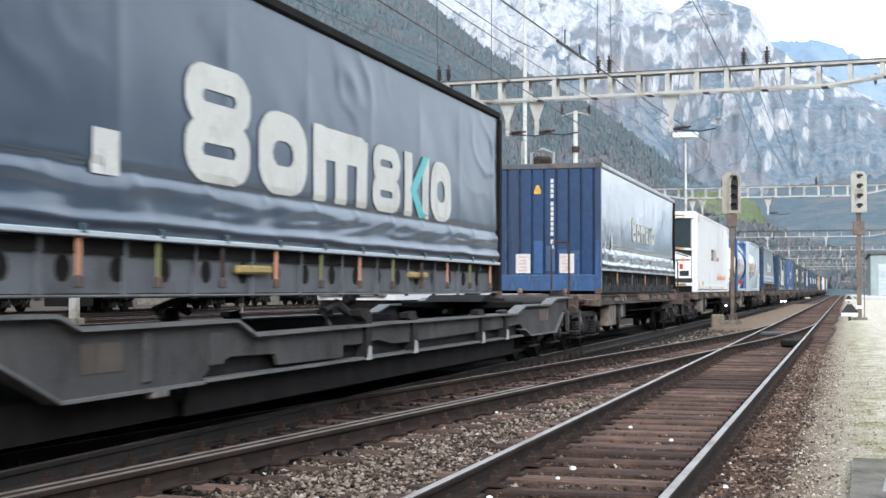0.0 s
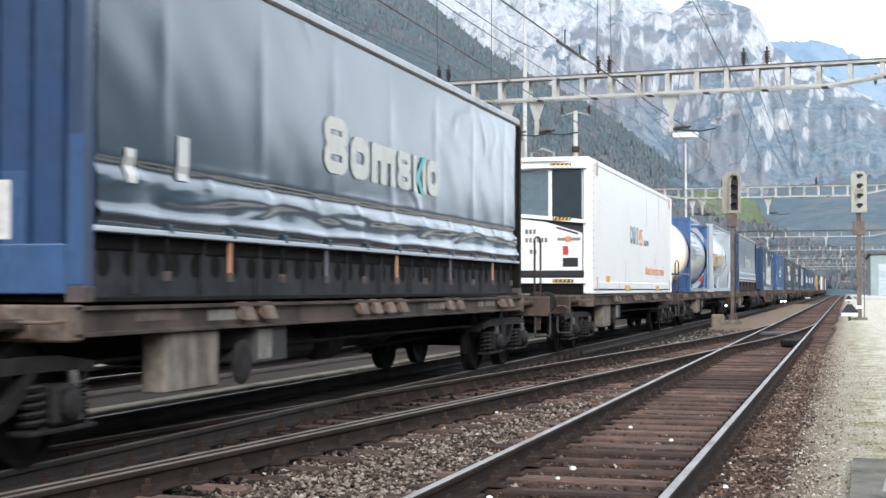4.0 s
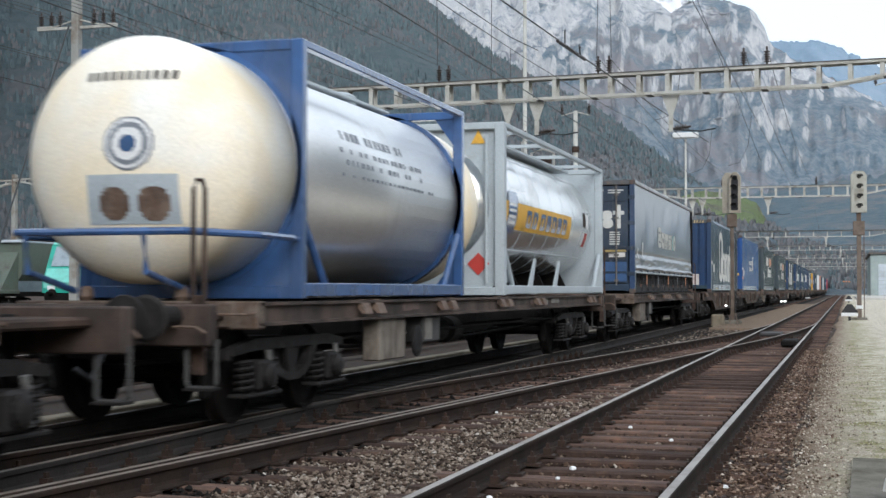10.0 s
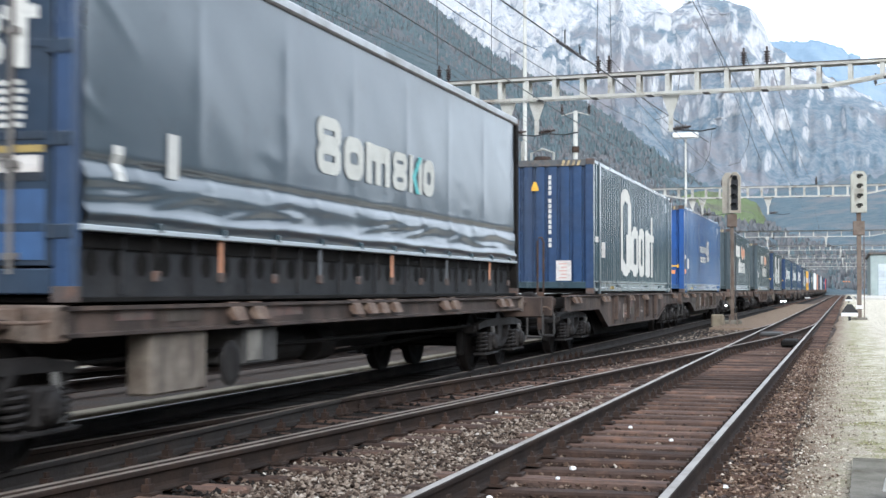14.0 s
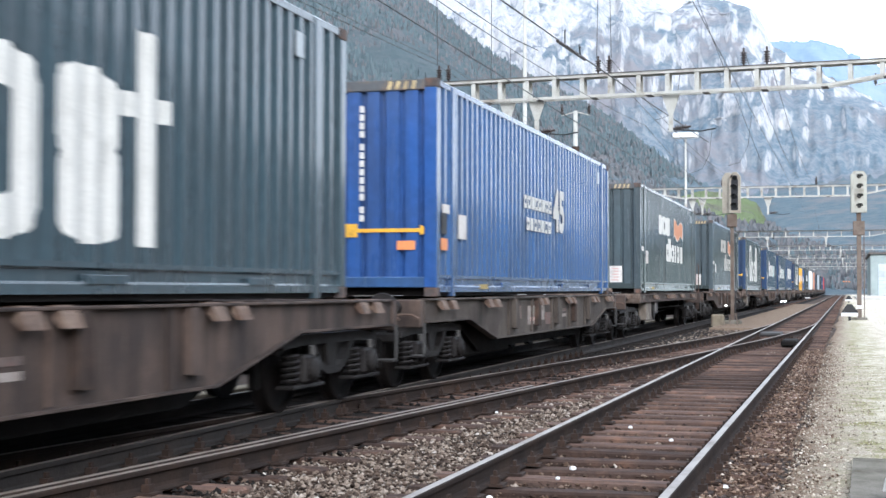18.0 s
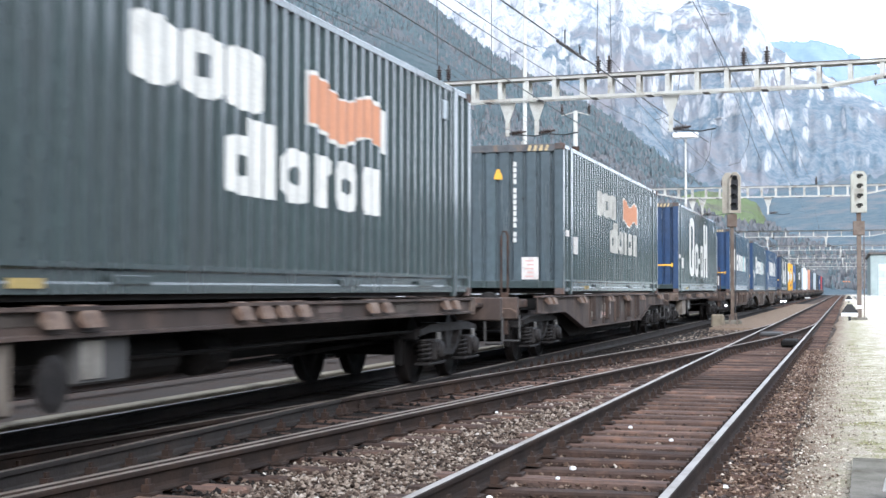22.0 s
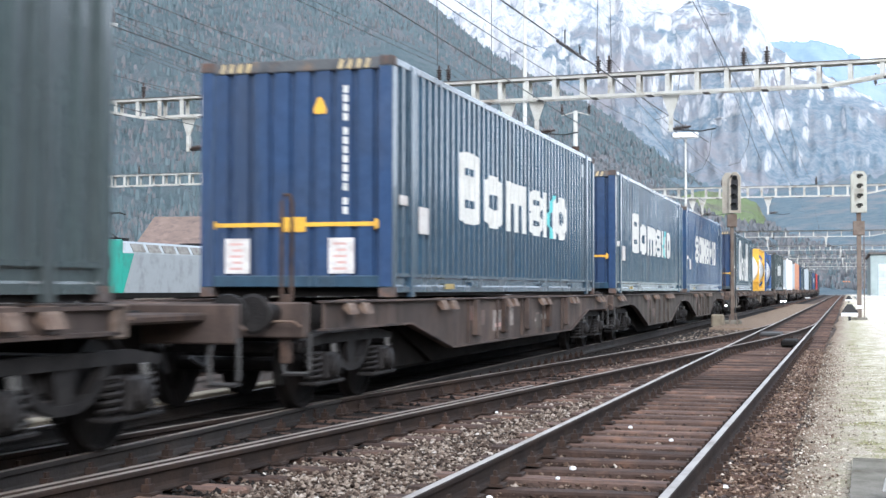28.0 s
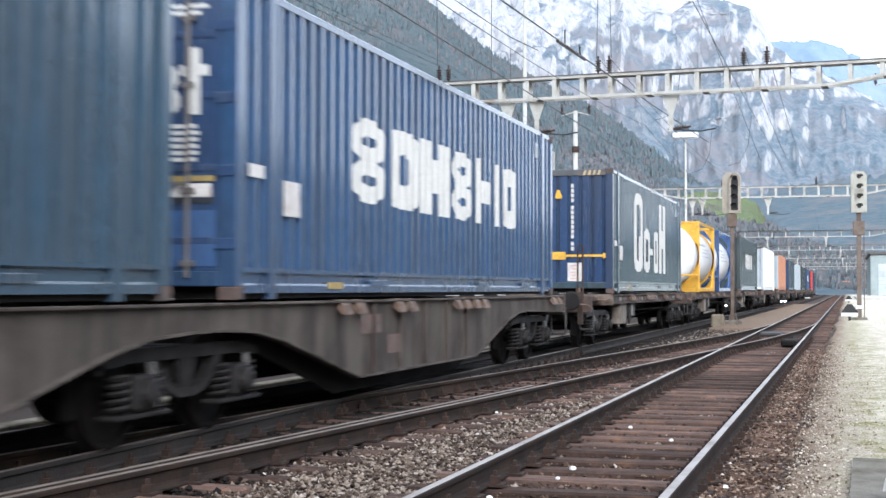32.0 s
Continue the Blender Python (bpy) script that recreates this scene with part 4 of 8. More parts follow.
def reefer(along, z):
    box = thing("refrigerated_container", "white ribbed refrigerated container with orange lettering on a flat wagon", "container", "containers on the train")
    L, h = BOX_L + .2, BOX_H
    w = M["reefer"]
    for y in (0.0, L - .2):
        for s in (-1, 1):
            a, b = sorted((s * HW, s * (HW - .2)))
            part("corner_post", B((a, b, y, y + .2, .0, h), bevel=.025), w, box)
    pts = corrugated(L - .5, h, .3, .007, .35, .12)
    for s in (-1, 1):
        part("side_panel", sheet_side(pts, s * (HW - .012), .25, .26, h - .1, s), w, box)
        a, b = sorted((s * HW, s * (HW - .1)))
        part("top_rail", B((a, b, .2, L - .2, h - .12, h), bevel=.02), w, box)
        part("bottom_rail", B((a, b, .2, L - .2, .1, .27), bevel=.015), w, box)
        part("lower_flange", B((a, b, .2, L - .2, .0, .07), bevel=.01), M["white"], box)
    part("roof", B((-HW + .05, HW - .05, .05, L - .05, h - .04, h - .01)), w, box)
    part("floor", B((-HW + .1, HW - .1, .1, L - .1, .04, .14)), M["under"], box)
    part("far_wall", B((-HW + .2, HW - .2, L - .1, L - .02, .1, h - .05)), w, box)
    rv = bmesh.new()
    for k in range(14):
        lathe([(.026, 0), (.016, .01)], 8, "x", (HW, .1, .55 + k * .16), rv)
    part("rivet_row", rv, M["label_red"], box, "column of small red marks")["kind"] = "stuff"
    # cooling unit in the end wall
    part("unit_upper_shell", B((-HW + .2, HW - .2, .05, .12, 1.62, h - .05)), w, box)
    part("unit_header", prism([(-HW + .1, h - .27), (HW - .1, h - .19), (HW - .1, h - .07), (.5, h - .02), (-.4, h - .03), (-HW + .1, h - .13)], -.05, .08, "y"), w, box)
    part("unit_hood", prism([(-HW + .12, 1.72), (HW - .12, 1.5), (HW - .12, 1.58), (-HW + .12, 1.8)], -.05, .08, "y"), w, box, "slanting white ledge")
    part("unit_cover", prism([(-HW + .16, .5), (HW - .22, .5), (HW - .22, 1.3), (.25, 1.54), (-HW + .16, 1.7)], -.03, .06, "y"), w, box, "smooth white lower cover")
    part("pane", B((-.42, .3, .0, .055, 1.63, 2.62), bevel=.004), M["glass_grey"], box, "grey mesh window")
    part("pane", B((.38, HW - .23, .0, .055, 1.58, 2.66), bevel=.004), M["glass_dark"], box, "dark tinted window")
    part("window_bar", B((.3, .38, -.015, .06, 1.6, 2.72), bevel=.005), w, box)
    part("side_frame", B((-.6, -.46, -.01, .06, 1.7, 2.62), bevel=.01), w, box)
    part("upper_edge", rod([(-HW + .1, -.04, h - .28), (-.6, -.09, h - .22), (0, -.11, h - .19), (.6, -.09, h - .19), (HW - .1, -.04, h - .2)], .03, 8), w, box, "bowed white edge over the windows")
    part("top_cowl", prism([(-HW + .06, -.02), (-.5, -.12), (.5, -.12), (HW - .06, -.02), (HW - .06, .06), (-HW + .06, .06)], h - .06, h + .03, "z"), w, box, "bowed white cowl at the roof edge")
    part("hinge_post", rod([(-HW + .13, -.05, .5), (-HW + .13, -.05, 1.62)], .035, 8), w, box)
    part("small_plate", B((-.95, -.72, .03, .045, 2.0, 2.25)), M["grey_box"], box, "small grey data plate")
    # black backing paints the shade behind the cover's sloping edge
    part("cover_gap", B((-HW + .19, HW - .19, .062, .075, .2, 1.66)), M["black"], box, "black panel as shade in the gap behind the cover")
    part("cover_slot", prism([(.48, 1.44), (.95, 1.3), (.95, 1.26), (.48, 1.4)], -.036, -.031, "y"), M["black"], box)
    part("kick_bar", B((-HW + .18, HW - .18, -.05, .05, .36, .5), bevel=.01), M["black"], box, "black bumper strip")
    part("lower_bar", B((-HW + .1, HW - .1, -.04, .06, .22, .34), bevel=.01), w, box)
    # near-black panel paints the shadow below the lower bar
    part("lower_shadow_gap", B((-HW + .2, HW - .2, .04, .06, .0, .22)), M["under"], box)
    for x0, x1, zz in ((-.95, -.7, .25), (.4, .85, .25), (-.9, -.65, 1.74), (.4, .8, 1.57), (-.85, -.6, h - .2), (.35, .8, h - .17)):
        v, f = stripes(x0, x1, 5, lambda a, b, zz=zz: (a, -.055, zz + .06 * b))
        part("hazard_stripes", raw_mesh("hazard_stripes", v, f, M["yellow"]), None, box, "yellow and black stripes")["kind"] = "stuff"
        part("stripe_backing", B((x0, x1, -.054, -.045, zz - .005, zz + .065)), M["black"], box)
    v, f = stripes(-.95, .9, 22, lambda a, b: (a, -.035, h - .055 + .05 * b))
    part("hazard_stripes", raw_mesh("hazard_stripes", v, f, M["yellow"]), None, box, "yellow and black stripes along the top")["kind"] = "stuff"
    part("control_panel", B((.62, .95, -.045, -.03, .58, .77), bevel=.01), M["black"], box, "black control panel")
    part("red_switch", B((.62, .74, -.045, -.03, .83, 1.02), bevel=.008), M["red"], box)
    part("logo_strip", B((.5, 1.0, -.04, -.03, 1.14, 1.2), bevel=.01), M["grey_box"], box, "grey strip with an orange mark")
    part("logo_dot", B((.68, .8, -.045, -.03, 1.11, 1.23), bevel=.02), M["orange"], box)
    bars = bmesh.new()
    for x0, w_, zz in ((-.2, .3, 1.28), (-.2, .55, 1.1), (-.1, .25, .85)):
        for k in range(max(2, int(w_ / .09))):
            B_add(bars, x0 + k * .085, x0 + k * .085 + .06, -.036, -.03, zz, zz + .1)
    part("code_print", bars, M["grey_box"], box, "row of small illegible grey marks")["kind"] = "stuff"
    # lettering on the side
    x = HW - .006
    def skin(a, b):
        return (x + .002, a, b)
    side_logo(box, (5.44, 1.25), (1.4, .44), ([(blob(0, 0, .34, 1, .45),), (blob(.42, 0, .36, 1, .3),), (blob(.86, 0, .12, 1, 0, .1),), (blob(1.12, .0, .13, 1, 0, .05), blob(1.02, .8, .34, .2, 0, .1))], 1.38), skin, ("lettering", "dark slate lettering shape"), "navy_side")
    flat_text(box, "45", .62, Matrix.Translation((x, 6.88, 1.25)) @ SIDE_WAYS @ Matrix.Diagonal((1.2, 1, 1, 1)), "orange", "orange numerals 45")
    side_logo(box, (7.8, 1.27), (.95, .2), ([(blob(.0, 0, .2, .3),), (blob(.3, 0, .5, .7, .4),), (blob(.9, 0, .5, .7, .4),), (blob(1.5, 0, .8, .7),)], 2.3), skin, ("lettering", "small slate lettering shape"), "navy_side")
    flat_text(box, "diesel electric reefer", .36, Matrix.Translation((x, 8.1, .5)) @ SIDE_WAYS @ Matrix.Diagonal((1.34, 1, 1, 1)), "orange", "orange words diesel electric reefer")
    part("side_label", B((x, x + .004, 1.8, 2.3, .24, .4)), M["yellow"], box, "yellow label")
    for y in (4.6, 10.2):
        part("lift_pocket", B((HW - .01, HW + .008, y, y + .6, .06, .2), bevel=.004), M["yellow"], box, "yellow lifting plate")
    for zz in (.05, 2.55):
        part("red_reflector", B((HW - .004, HW + .006, .55, .68, zz, zz + .32)), M["label_red"], box, "faded red reflector strip")
        part("red_reflector", B((HW - .004, HW + .006, L - .68, L - .55, zz, zz + .32)), M["label_red"], box, "faded red reflector strip")
    return rolling(box, along - .2, z)


# ---- tank containers ----
def tank_shell(r, y0, y1, zc, dish, seg=48):
    prof = [(0.02, y0 - dish)]
    for k in range(1, 9):
        a = k / 8 * math.pi / 2
        prof.append((r * math.sin(a), y0 - dish * math.cos(a)))
    for k in range(8, 0, -1):
        a = k / 8 * math.pi / 2
        prof.append((r * math.sin(a), y1 + dish * math.cos(a)))
    prof.append((0.02, y1 + dish))
    return lathe(prof, seg, "y", (0, 0, zc))


def tank_frame(box, mat, L, h, x=HW, post=.13, top_rail=True, gusset=True):
    for y in (0.0, L - post):
        for s in (-1, 1):
            a, b = sorted((s * x, s * (x - post)))
            part("frame_post", B((a, b, y, y + post, 0, h), bevel=.01), mat, box)
            if gusset:
                part("end_gusset", prism([(s * (x - post), h - .08), (s * (x - post), h - .48), (s * (x - .42), h - .08)], y + .03, y + post - .03, "y"), mat, box)
                part("foot_gusset", prism([(s * (x - post), .1), (s * (x - post), .5), (s * (x - .42), .1)], y + .03, y + post - .03, "y"), mat, box)
        part("end_beam", B((-x + post, x - post, y, y + post, 0, .13), bevel=.01), mat, box)
        part("top_beam", B((-x + post, x - post, y, y + post, h - .11, h), bevel=.01), mat, box)
    for s in (-1, 1):
        a, b = sorted((s * x, s * (x - .1)))
        part("bottom_beam", B((a, b, post, L - post, .02, .16), bevel=.01), mat, box)
        if top_rail:
            part("top_beam", B((a, b, post, L - post, h - .08, h), bevel=.01), mat, box)
        for y, d in ((post, .7), (L - post, -.7)):
            part("diagonal_brace", rod([(s * (x - .07), y, .85), (s * (x - .07), y + d, .12)], .045), mat, box)


def blue_tank(along, z, frame="tank_blue", skin="silver", end="cream", L=6.058, h=2.6, dish=.55, extra=.92, group="tank containers", label="silver tank container in a blue frame with cream ends"):
    box = thing("tank_container", label, "tank container", group)
    tank_frame(box, M[frame], L, h)
    r, zc = 1.19, 1.33
    shell = tank_shell(r, -.02, L + .02, zc, .0001)
    bmesh.ops.delete(shell, geom=[f for f in shell.faces if abs(f.normal.y) > .9], context="FACES")
    part("shell", shell, M[skin], box, smooth=True)
    for y0, s in ((0, -1), (L, 1)):
        prof = [(r, y0 - s * .02), (r, y0 + s * extra)] + [(r * math.cos(a), y0 + s * (extra + dish * math.sin(a))) for a in (k * math.pi / 20 for k in range(1, 10))] + [(.02, y0 + s * (extra + dish))]
        part("domed_end", lathe(prof, 48, "y", (0, 0, zc)), M[end], box, "painted domed end", smooth=True)

    def dome(x, z, lift=.006):
        """A point of the near domed end, x and z from its middle."""
        q = max(0.0, 1 - (x * x + z * z) / (r * r))
        return (x, -extra - dish * math.sqrt(q) - lift, zc + z)
    for y in (0.0, L - .13):
        # ring collar that ties the shell to the end frame
        bm = lathe([(r - .01, y), (r + .06, y), (r + .06, y + .13), (r - .01, y + .13)], 40, "y", (0, 0, zc))
        part("ring_collar", bm, M[frame], box)
    for s in (-1, 1):
        part("corner_plate", prism([(s * HW * .999, h - .05), (s * HW * .999, h - .95), (s * .98, h - .62), (s * .62, h - .3), (s * .3, h - .05)], .02, .05, "y"), M[frame], box)
        part("corner_plate", prism([(s * HW * .999, .1), (s * HW * .999, 1.0), (s * .98, .68), (s * .62, .36), (s * .3, .1)], .02, .05, "y"), M[frame], box)
    part("walkway", B((-.3, .3, .5, L - .5, h - .06, h - .02), bevel=.01), M["tank_grey"], box)
    for y in (1.6, 4.2):
        part("manhole", lathe([(.28, h - .1), (.28, h + .02), (.2, h + .06)], 16, "z", (0, y, 0)), M["tank_grey"], box)
    # guard rail round the near end
    part("guard_rail", rod([(-HW + .02, .0, .6), (-HW + .02, -1.0, .6), (-.85, -1.75, .61), (.85, -1.75, .61), (HW - .02, -1.0, .6), (HW - .06, .05, .6)], .035), M[frame], box)
    for x in (-.75, .45):
        part("guard_post", rod([(x, -1.75, .6), (x, -1.7, .25), (x, -.9, .08)], .035), M[frame], box)
    for nm, rad, mt, lift, lab in (("badge", .25, "print_grey", .006, "round grey and white badge with a blue middle"), ("badge_ring", .23, "white", .011, ""), ("badge_band", .2, "print_grey", .014, ""), ("badge_centre", .155, "white", .017, ""), ("badge_mark", .08, "royal", .021, "")):
        v, f = decal([blob(0, 0, 1, 1, 0, .5)], rad * 2, rad * 2, rad * 2, lambda a, b: dome(.13 + a - rad, .1 + b - rad, lift), .02)
        part(nm, raw_mesh(nm, v, f, M[mt]), None, box, lab)
    for nm, x0, z0, w, hh, mt, lift in (("worn_panel", -.3, -.64, .9, .46, "tank_grey", .006), ("rust_scar", -.17, -.6, .3, .3, "spigot", .012), ("rust_scar", .22, -.61, .3, .32, "spigot", .012)):
        v, f = decal([blob(0, 0, 1, 1, 0, .05 if nm == "worn_panel" else .45)], w, hh, hh, lambda a, b: dome(x0 + a, z0 + b, lift), .03, w)
        part(nm, raw_mesh(nm, v, f, M[mt]), None, box, "grey panel with scars" if nm == "worn_panel" else "")
    for k in range(11):
        v, f = decal([blob(0, 0, 1, 1, 0, .1)], .06, .085, .085, lambda a, b: dome(-.37 + k * .085 + a, .7 + b), .02, .06)
        part("code_mark", raw_mesh("code_mark", v, f, M["grey_box"]), None, box)

    def skin_at(a, b):
        th = b / r
        return ((r + .004) * math.cos(th), a, zc + (r + .004) * math.sin(th))
    for z0, n, w in ((.42, 15, .11), (.26, 19, .06), (.13, 19, .06), (-.0, 22, .045)):
        rng = random.Random(n + int(z0 * 100))
        sh = [blob(k * .16, 0, rng.uniform(.06, .11), w, 0, .1) for k in range(n) if rng.random() > .15]
        v, f = decal(sh, n * .16, w, 1.0, lambda a, b, z0=z0: skin_at(1.3 + a, z0 + b), .03)
        part("small_print", raw_mesh("small_print", v, f, M["print_grey"]), None, box, "lines of small illegible dark print")["kind"] = "stuff"
    return rolling(box, along, z)


def grey_tank(along, z):
    box = thing("tank_container", "polished steel tank with orange band in a grey frame", "tank container", "tank containers")
    L, h = 9.2, 2.75
    g = M["tank_grey"]
    tank_frame(box, g, L, h, HW, .16, True, False)
    r, zc = 1.13, 1.5
    part("shell", tank_shell(r, .75, L - .75, zc, .5), M["steel_skin"], box, "polished steel shell", smooth=True)
    for y in (.1, L - .14):
        # end plate with a large round opening
        bm = bmesh.new()
        n = 32
        inner = [bm.verts.new((.98 * math.cos(2 * math.pi * k / n), y, zc - .05 + .98 * math.sin(2 * math.pi * k / n))) for k in range(n)]
        outer = []
        for k in range(n):
            c, s = math.cos(2 * math.pi * k / n), math.sin(2 * math.pi * k / n)
            q = max(abs(c) / (HW - .08), abs(s) / 1.34)
            outer.append(bm.verts.new((c / q, y, zc - .1 + s / q)))
        for k in range(n):
            bm.faces.new((inner[k], inner[(k + 1) % n], outer[(k + 1) % n], outer[k]))
        ext = bmesh.ops.extrude_face_region(bm, geom=bm.faces[:])
        bmesh.ops.translate(bm, vec=(0, .04, 0), verts=[e for e in ext["geom"] if isinstance(e, bmesh.types.BMVert)])
        part("end_plate", bm, g, box, "grey end plate with a round opening")
    for y in (1.0, 2.0, 3.1, 4.2, 5.3, 6.4, 7.4):
        part("seam", lathe([(r + .0005, y), (r + .004, y + .004), (r + .004, y + .012), (r + .0005, y + .016)], 48, "y", (0, 0, zc)), M["tank_grey"], box, "thin skin seam", smooth=True)
    for a in (48, -40, 130):
        part("long_seam", rod([(r * math.cos(radians(a)), .75, zc + r * math.sin(radians(a))), (r * math.cos(radians(a)), L - .75, zc + r * math.sin(radians(a)))], .008, 6), M["tank_grey"], box, "pale lengthwise seam")
    for y in (1.2, 3.4, 5.6, 7.8):
        part("cross_member", B((-HW + .1, HW - .1, y, y + .1, h - .07, h - .01)), g, box)
        part("saddle", prism([(-.7, .12), (.7, .12), (.5, .52), (-.5, .52)], y, y + .06, "y"), M["under"], box)
        if 3 < y < 7:
            part("saddle_brace", prism([(y - .38, .12), (y - .12, .12), (y + .22, .62), (y + .16, .66)], .93, .97, "x"), g, box)

    def skin_at(a, b):
        th = b / r
        return ((r + .006) * math.cos(th), a, zc + (r + .006) * math.sin(th))

    def skin2(a, b):
        th = b / r
        return ((r + .012) * math.cos(th), a, zc + (r + .012) * math.sin(th))
    v, f = decal([blob(0, 0, 5.9, .46, 0, .02)], 5.9, .47, 1.0, lambda a, b: skin_at(.3 + a, -.41 + b), .08)
    part("orange_band", raw_mesh("orange_band", v, f, M["yellow"]), None, box, "orange yellow band")
    for k, slot in enumerate((.45, .3, .45, 0, .3, 0, .3)):
        u0 = .5 * k + (.15 if k > 1 else 0)
        v, f = decal([blob(0, 0, .38, .3, slot, .12)], .4, .31, 1.0, lambda a, b, u0=u0: skin2(2.15 + u0 + a, -.34 + b), .03)
        part("lettering", raw_mesh("lettering", v, f, M["tank_blue"]), None, box, "blue lettering shape")
    v, f = decal([blob(0, 0, .62, .7, 0, .08)], .64, .71, 1.0, lambda a, b: skin2(.78 + a, -.48 + b), .04)
    part("emblem", raw_mesh("emblem", v, f, M["tank_blue"]), None, box, "blue square emblem with pale bars")
    for k in range(4):
        v, f = decal([blob(0, 0, .5, .05, 0, .1)], .5, .06, 1.0, lambda a, b, k=k: ((r + .016) * math.cos((-.02 - k * .1 + b) / r), .82 + a, zc + (r + .016) * math.sin((-.02 - k * .1 + b) / r)), .05)
        part("emblem_bar", raw_mesh("emblem_bar", v, f, M["white"]), None, box)
    for y, zz, mt in ((7.75, -.1, "rust"), (8.05, -.12, "white"), (7.75, -.5, "white"), (8.05, -.52, "red")):
        v, f = decal([blob(0, 0, .28, .3, 0, .05)], .3, .3, 1.0, lambda a, b, y=y, zz=zz: skin_at(y - .3 + a, zz + b), .05)
        part("placard", raw_mesh("placard", v, f, M[mt]), None, box)
    for x, mt in ((.42, "white"), (.8, "red")):
        part("hazard_placard", prism([(x - .18, .5), (x, .32), (x + .18, .5), (x, .68)], .085, .096, "y"), M[mt], box, "diamond placard")
    part("warning_mark", prism([(.68, 2.42), (.92, 2.42), (.8, 2.64)], .085, .096, "y"), M["yellow"], box, "yellow warning triangle")
    part("walkway", B((.15, .6, .6, L - .6, h - .12, h - .08)), g, box)
    part("rear_ladder_rail", rod([(HW - .3, .02, .2), (HW - .3, .02, h - .2)], .025), g, box)
    part("valve_box", B((HW - .45, HW - .12, .2, .8, .2, .55), bevel=.02), g, box)
    return rolling(box, along, z)


# ---- running gear, shared by all the wagons ----
def coil(r, z0, z1, turns, wire):
    pts = [(r * math.cos(2 * math.pi * t / 8), r * math.sin(2 * math.pi * t / 8), z0 + (z1 - z0) * t / (8 * turns)) for t in range(8 * turns + 1)]
    return rod(pts, wire, 5)


GEAR = {}


def make_gear():
    w = lathe([(.06, -.07), (.2, -.04), (.24, -.035), (.41, -.02), (.435, -.07), (.46, -.065), (.462, .045), (.49, .055), (.488, .075), (.43, .075), (.3, .03), (.2, .04), (.1, .09), (.06, .09)], 32, "x")
    GEAR["wheel"] = mesh_of("wheel", w, M["wheel"])
    GEAR["axle"] = mesh_of("axle", rod([(-1.02, 0, 0), (1.02, 0, 0)], .08, 12), M["wheel"])
    bx = B((-.12, .12, -.16, .16, -.15, .14), bevel=.03)
    lathe([(.12, .1), (.12, .16), (.085, .19), (.05, .2)], 14, "x", (0, 0, 0), bx)
    GEAR["axlebox"] = mesh_of("axlebox", bx, M["bogie"])
    GEAR["spring"] = mesh_of("spring", coil(.085, -.16, .14, 5, .02), M["bogie"])
    wing = B((-.1, .1, -.42, .42, -.2, -.16), bevel=.01)
    GEAR["spring_seat"] = mesh_of("spring_seat", wing, M["bogie"])
    sf = prism([(-1.42, .66), (-1.42, .74), (-.95, .8), (.95, .8), (1.42, .74), (1.42, .66), (.95, .69), (-.95, .69)], -.05, .05, "x")
    strap = [(-.66, .7), (-.54, .54), (-.36, .42), (-.15, .36), (.15, .36), (.36, .42), (.54, .54), (.66, .7)]
    for (ya, za), (yb, zb) in zip(strap, strap[1:]):
        prism([(ya, za), (yb, zb), (yb * .86, zb + .075), (ya * .86, za + .075)], -.045, .045, "x", sf)
    prism([(-.1, .43), (.1, .43), (.17, .7), (-.17, .7)], -.03, .03, "x", sf)
    GEAR["side_frame"] = mesh_of("side_frame", sf, M["bogie"])
    GEAR["bolster"] = mesh_of("bolster", B((-.95, .95, -.2, .2, .5, .8), bevel=.03), M["bogie"])
    GEAR["end_bar"] = mesh_of("end_bar", B((-1.0, 1.0, -.06, .06, .6, .72), bevel=.02), M["bogie"])
    GEAR["damper"] = mesh_of("damper", rod([(0, 0, -.22), (0, 0, .14)], .032, 8), M["damper"])
    bs = lathe([(.1, 0), (.1, .26), (.07, .26), (.07, .42), (.19, .44), (.2, .47), (.17, .49)], 18, "y")
    GEAR["buffer"] = mesh_of("buffer", bs, M["bogie"])
    cp = B((-.06, .06, -.55, 0, -.08, .08), (-.04, .04, -.62, -.5, -.3, -.05), bevel=.015)
    GEAR["coupling"] = mesh_of("coupling", cp, M["under"])
    GEAR["block"] = mesh_of("brake_block", B((-.05, .05, -.06, .06, -.2, .2), bevel=.02), M["under"])


make_gear()


def bogie(wagon, y):
    b = thing_part("bogie", wagon, y)
    for s in (-1, 1):
        piece("side_frame", GEAR["side_frame"], b, pose(s * 1.0, 0, 0))
        for d in (-.9, .9):
            piece("axlebox", GEAR["axlebox"], b, pose(s * 1.03, d, .46, 0, 0, 0 if s > 0 else 180))
            piece("spring_seat", GEAR["spring_seat"], b, pose(s * 1.03, d, .46))
            for e in (-.28, .28):
                piece("spring", GEAR["spring"], b, pose(s * 1.03, d + e, .46))
            piece("damper", GEAR["damper"], b, pose(s * 1.1, d + .16, .55, 12))
    for d in (-.9, .9):
        for s in (-1, 1):
            WHEELS.append((piece("wheel", GEAR["wheel"], b, pose(s * .745, d, .46, 0, 0, 0 if s < 0 else 180)), s))
            piece("brake_block", GEAR["block"], b, pose(s * .75, d + .54, .46))
            piece("brake_block", GEAR["block"], b, pose(s * .75, d - .54, .46))
        piece("axle", GEAR["axle"], b, pose(0, d, .46))
    piece("bolster", GEAR["bolster"], b, Matrix())
    for d in (-1.38, 1.38):
        piece("end_bar", GEAR["end_bar"], b, pose(0, d, 0))
    return b


WHEELS = []


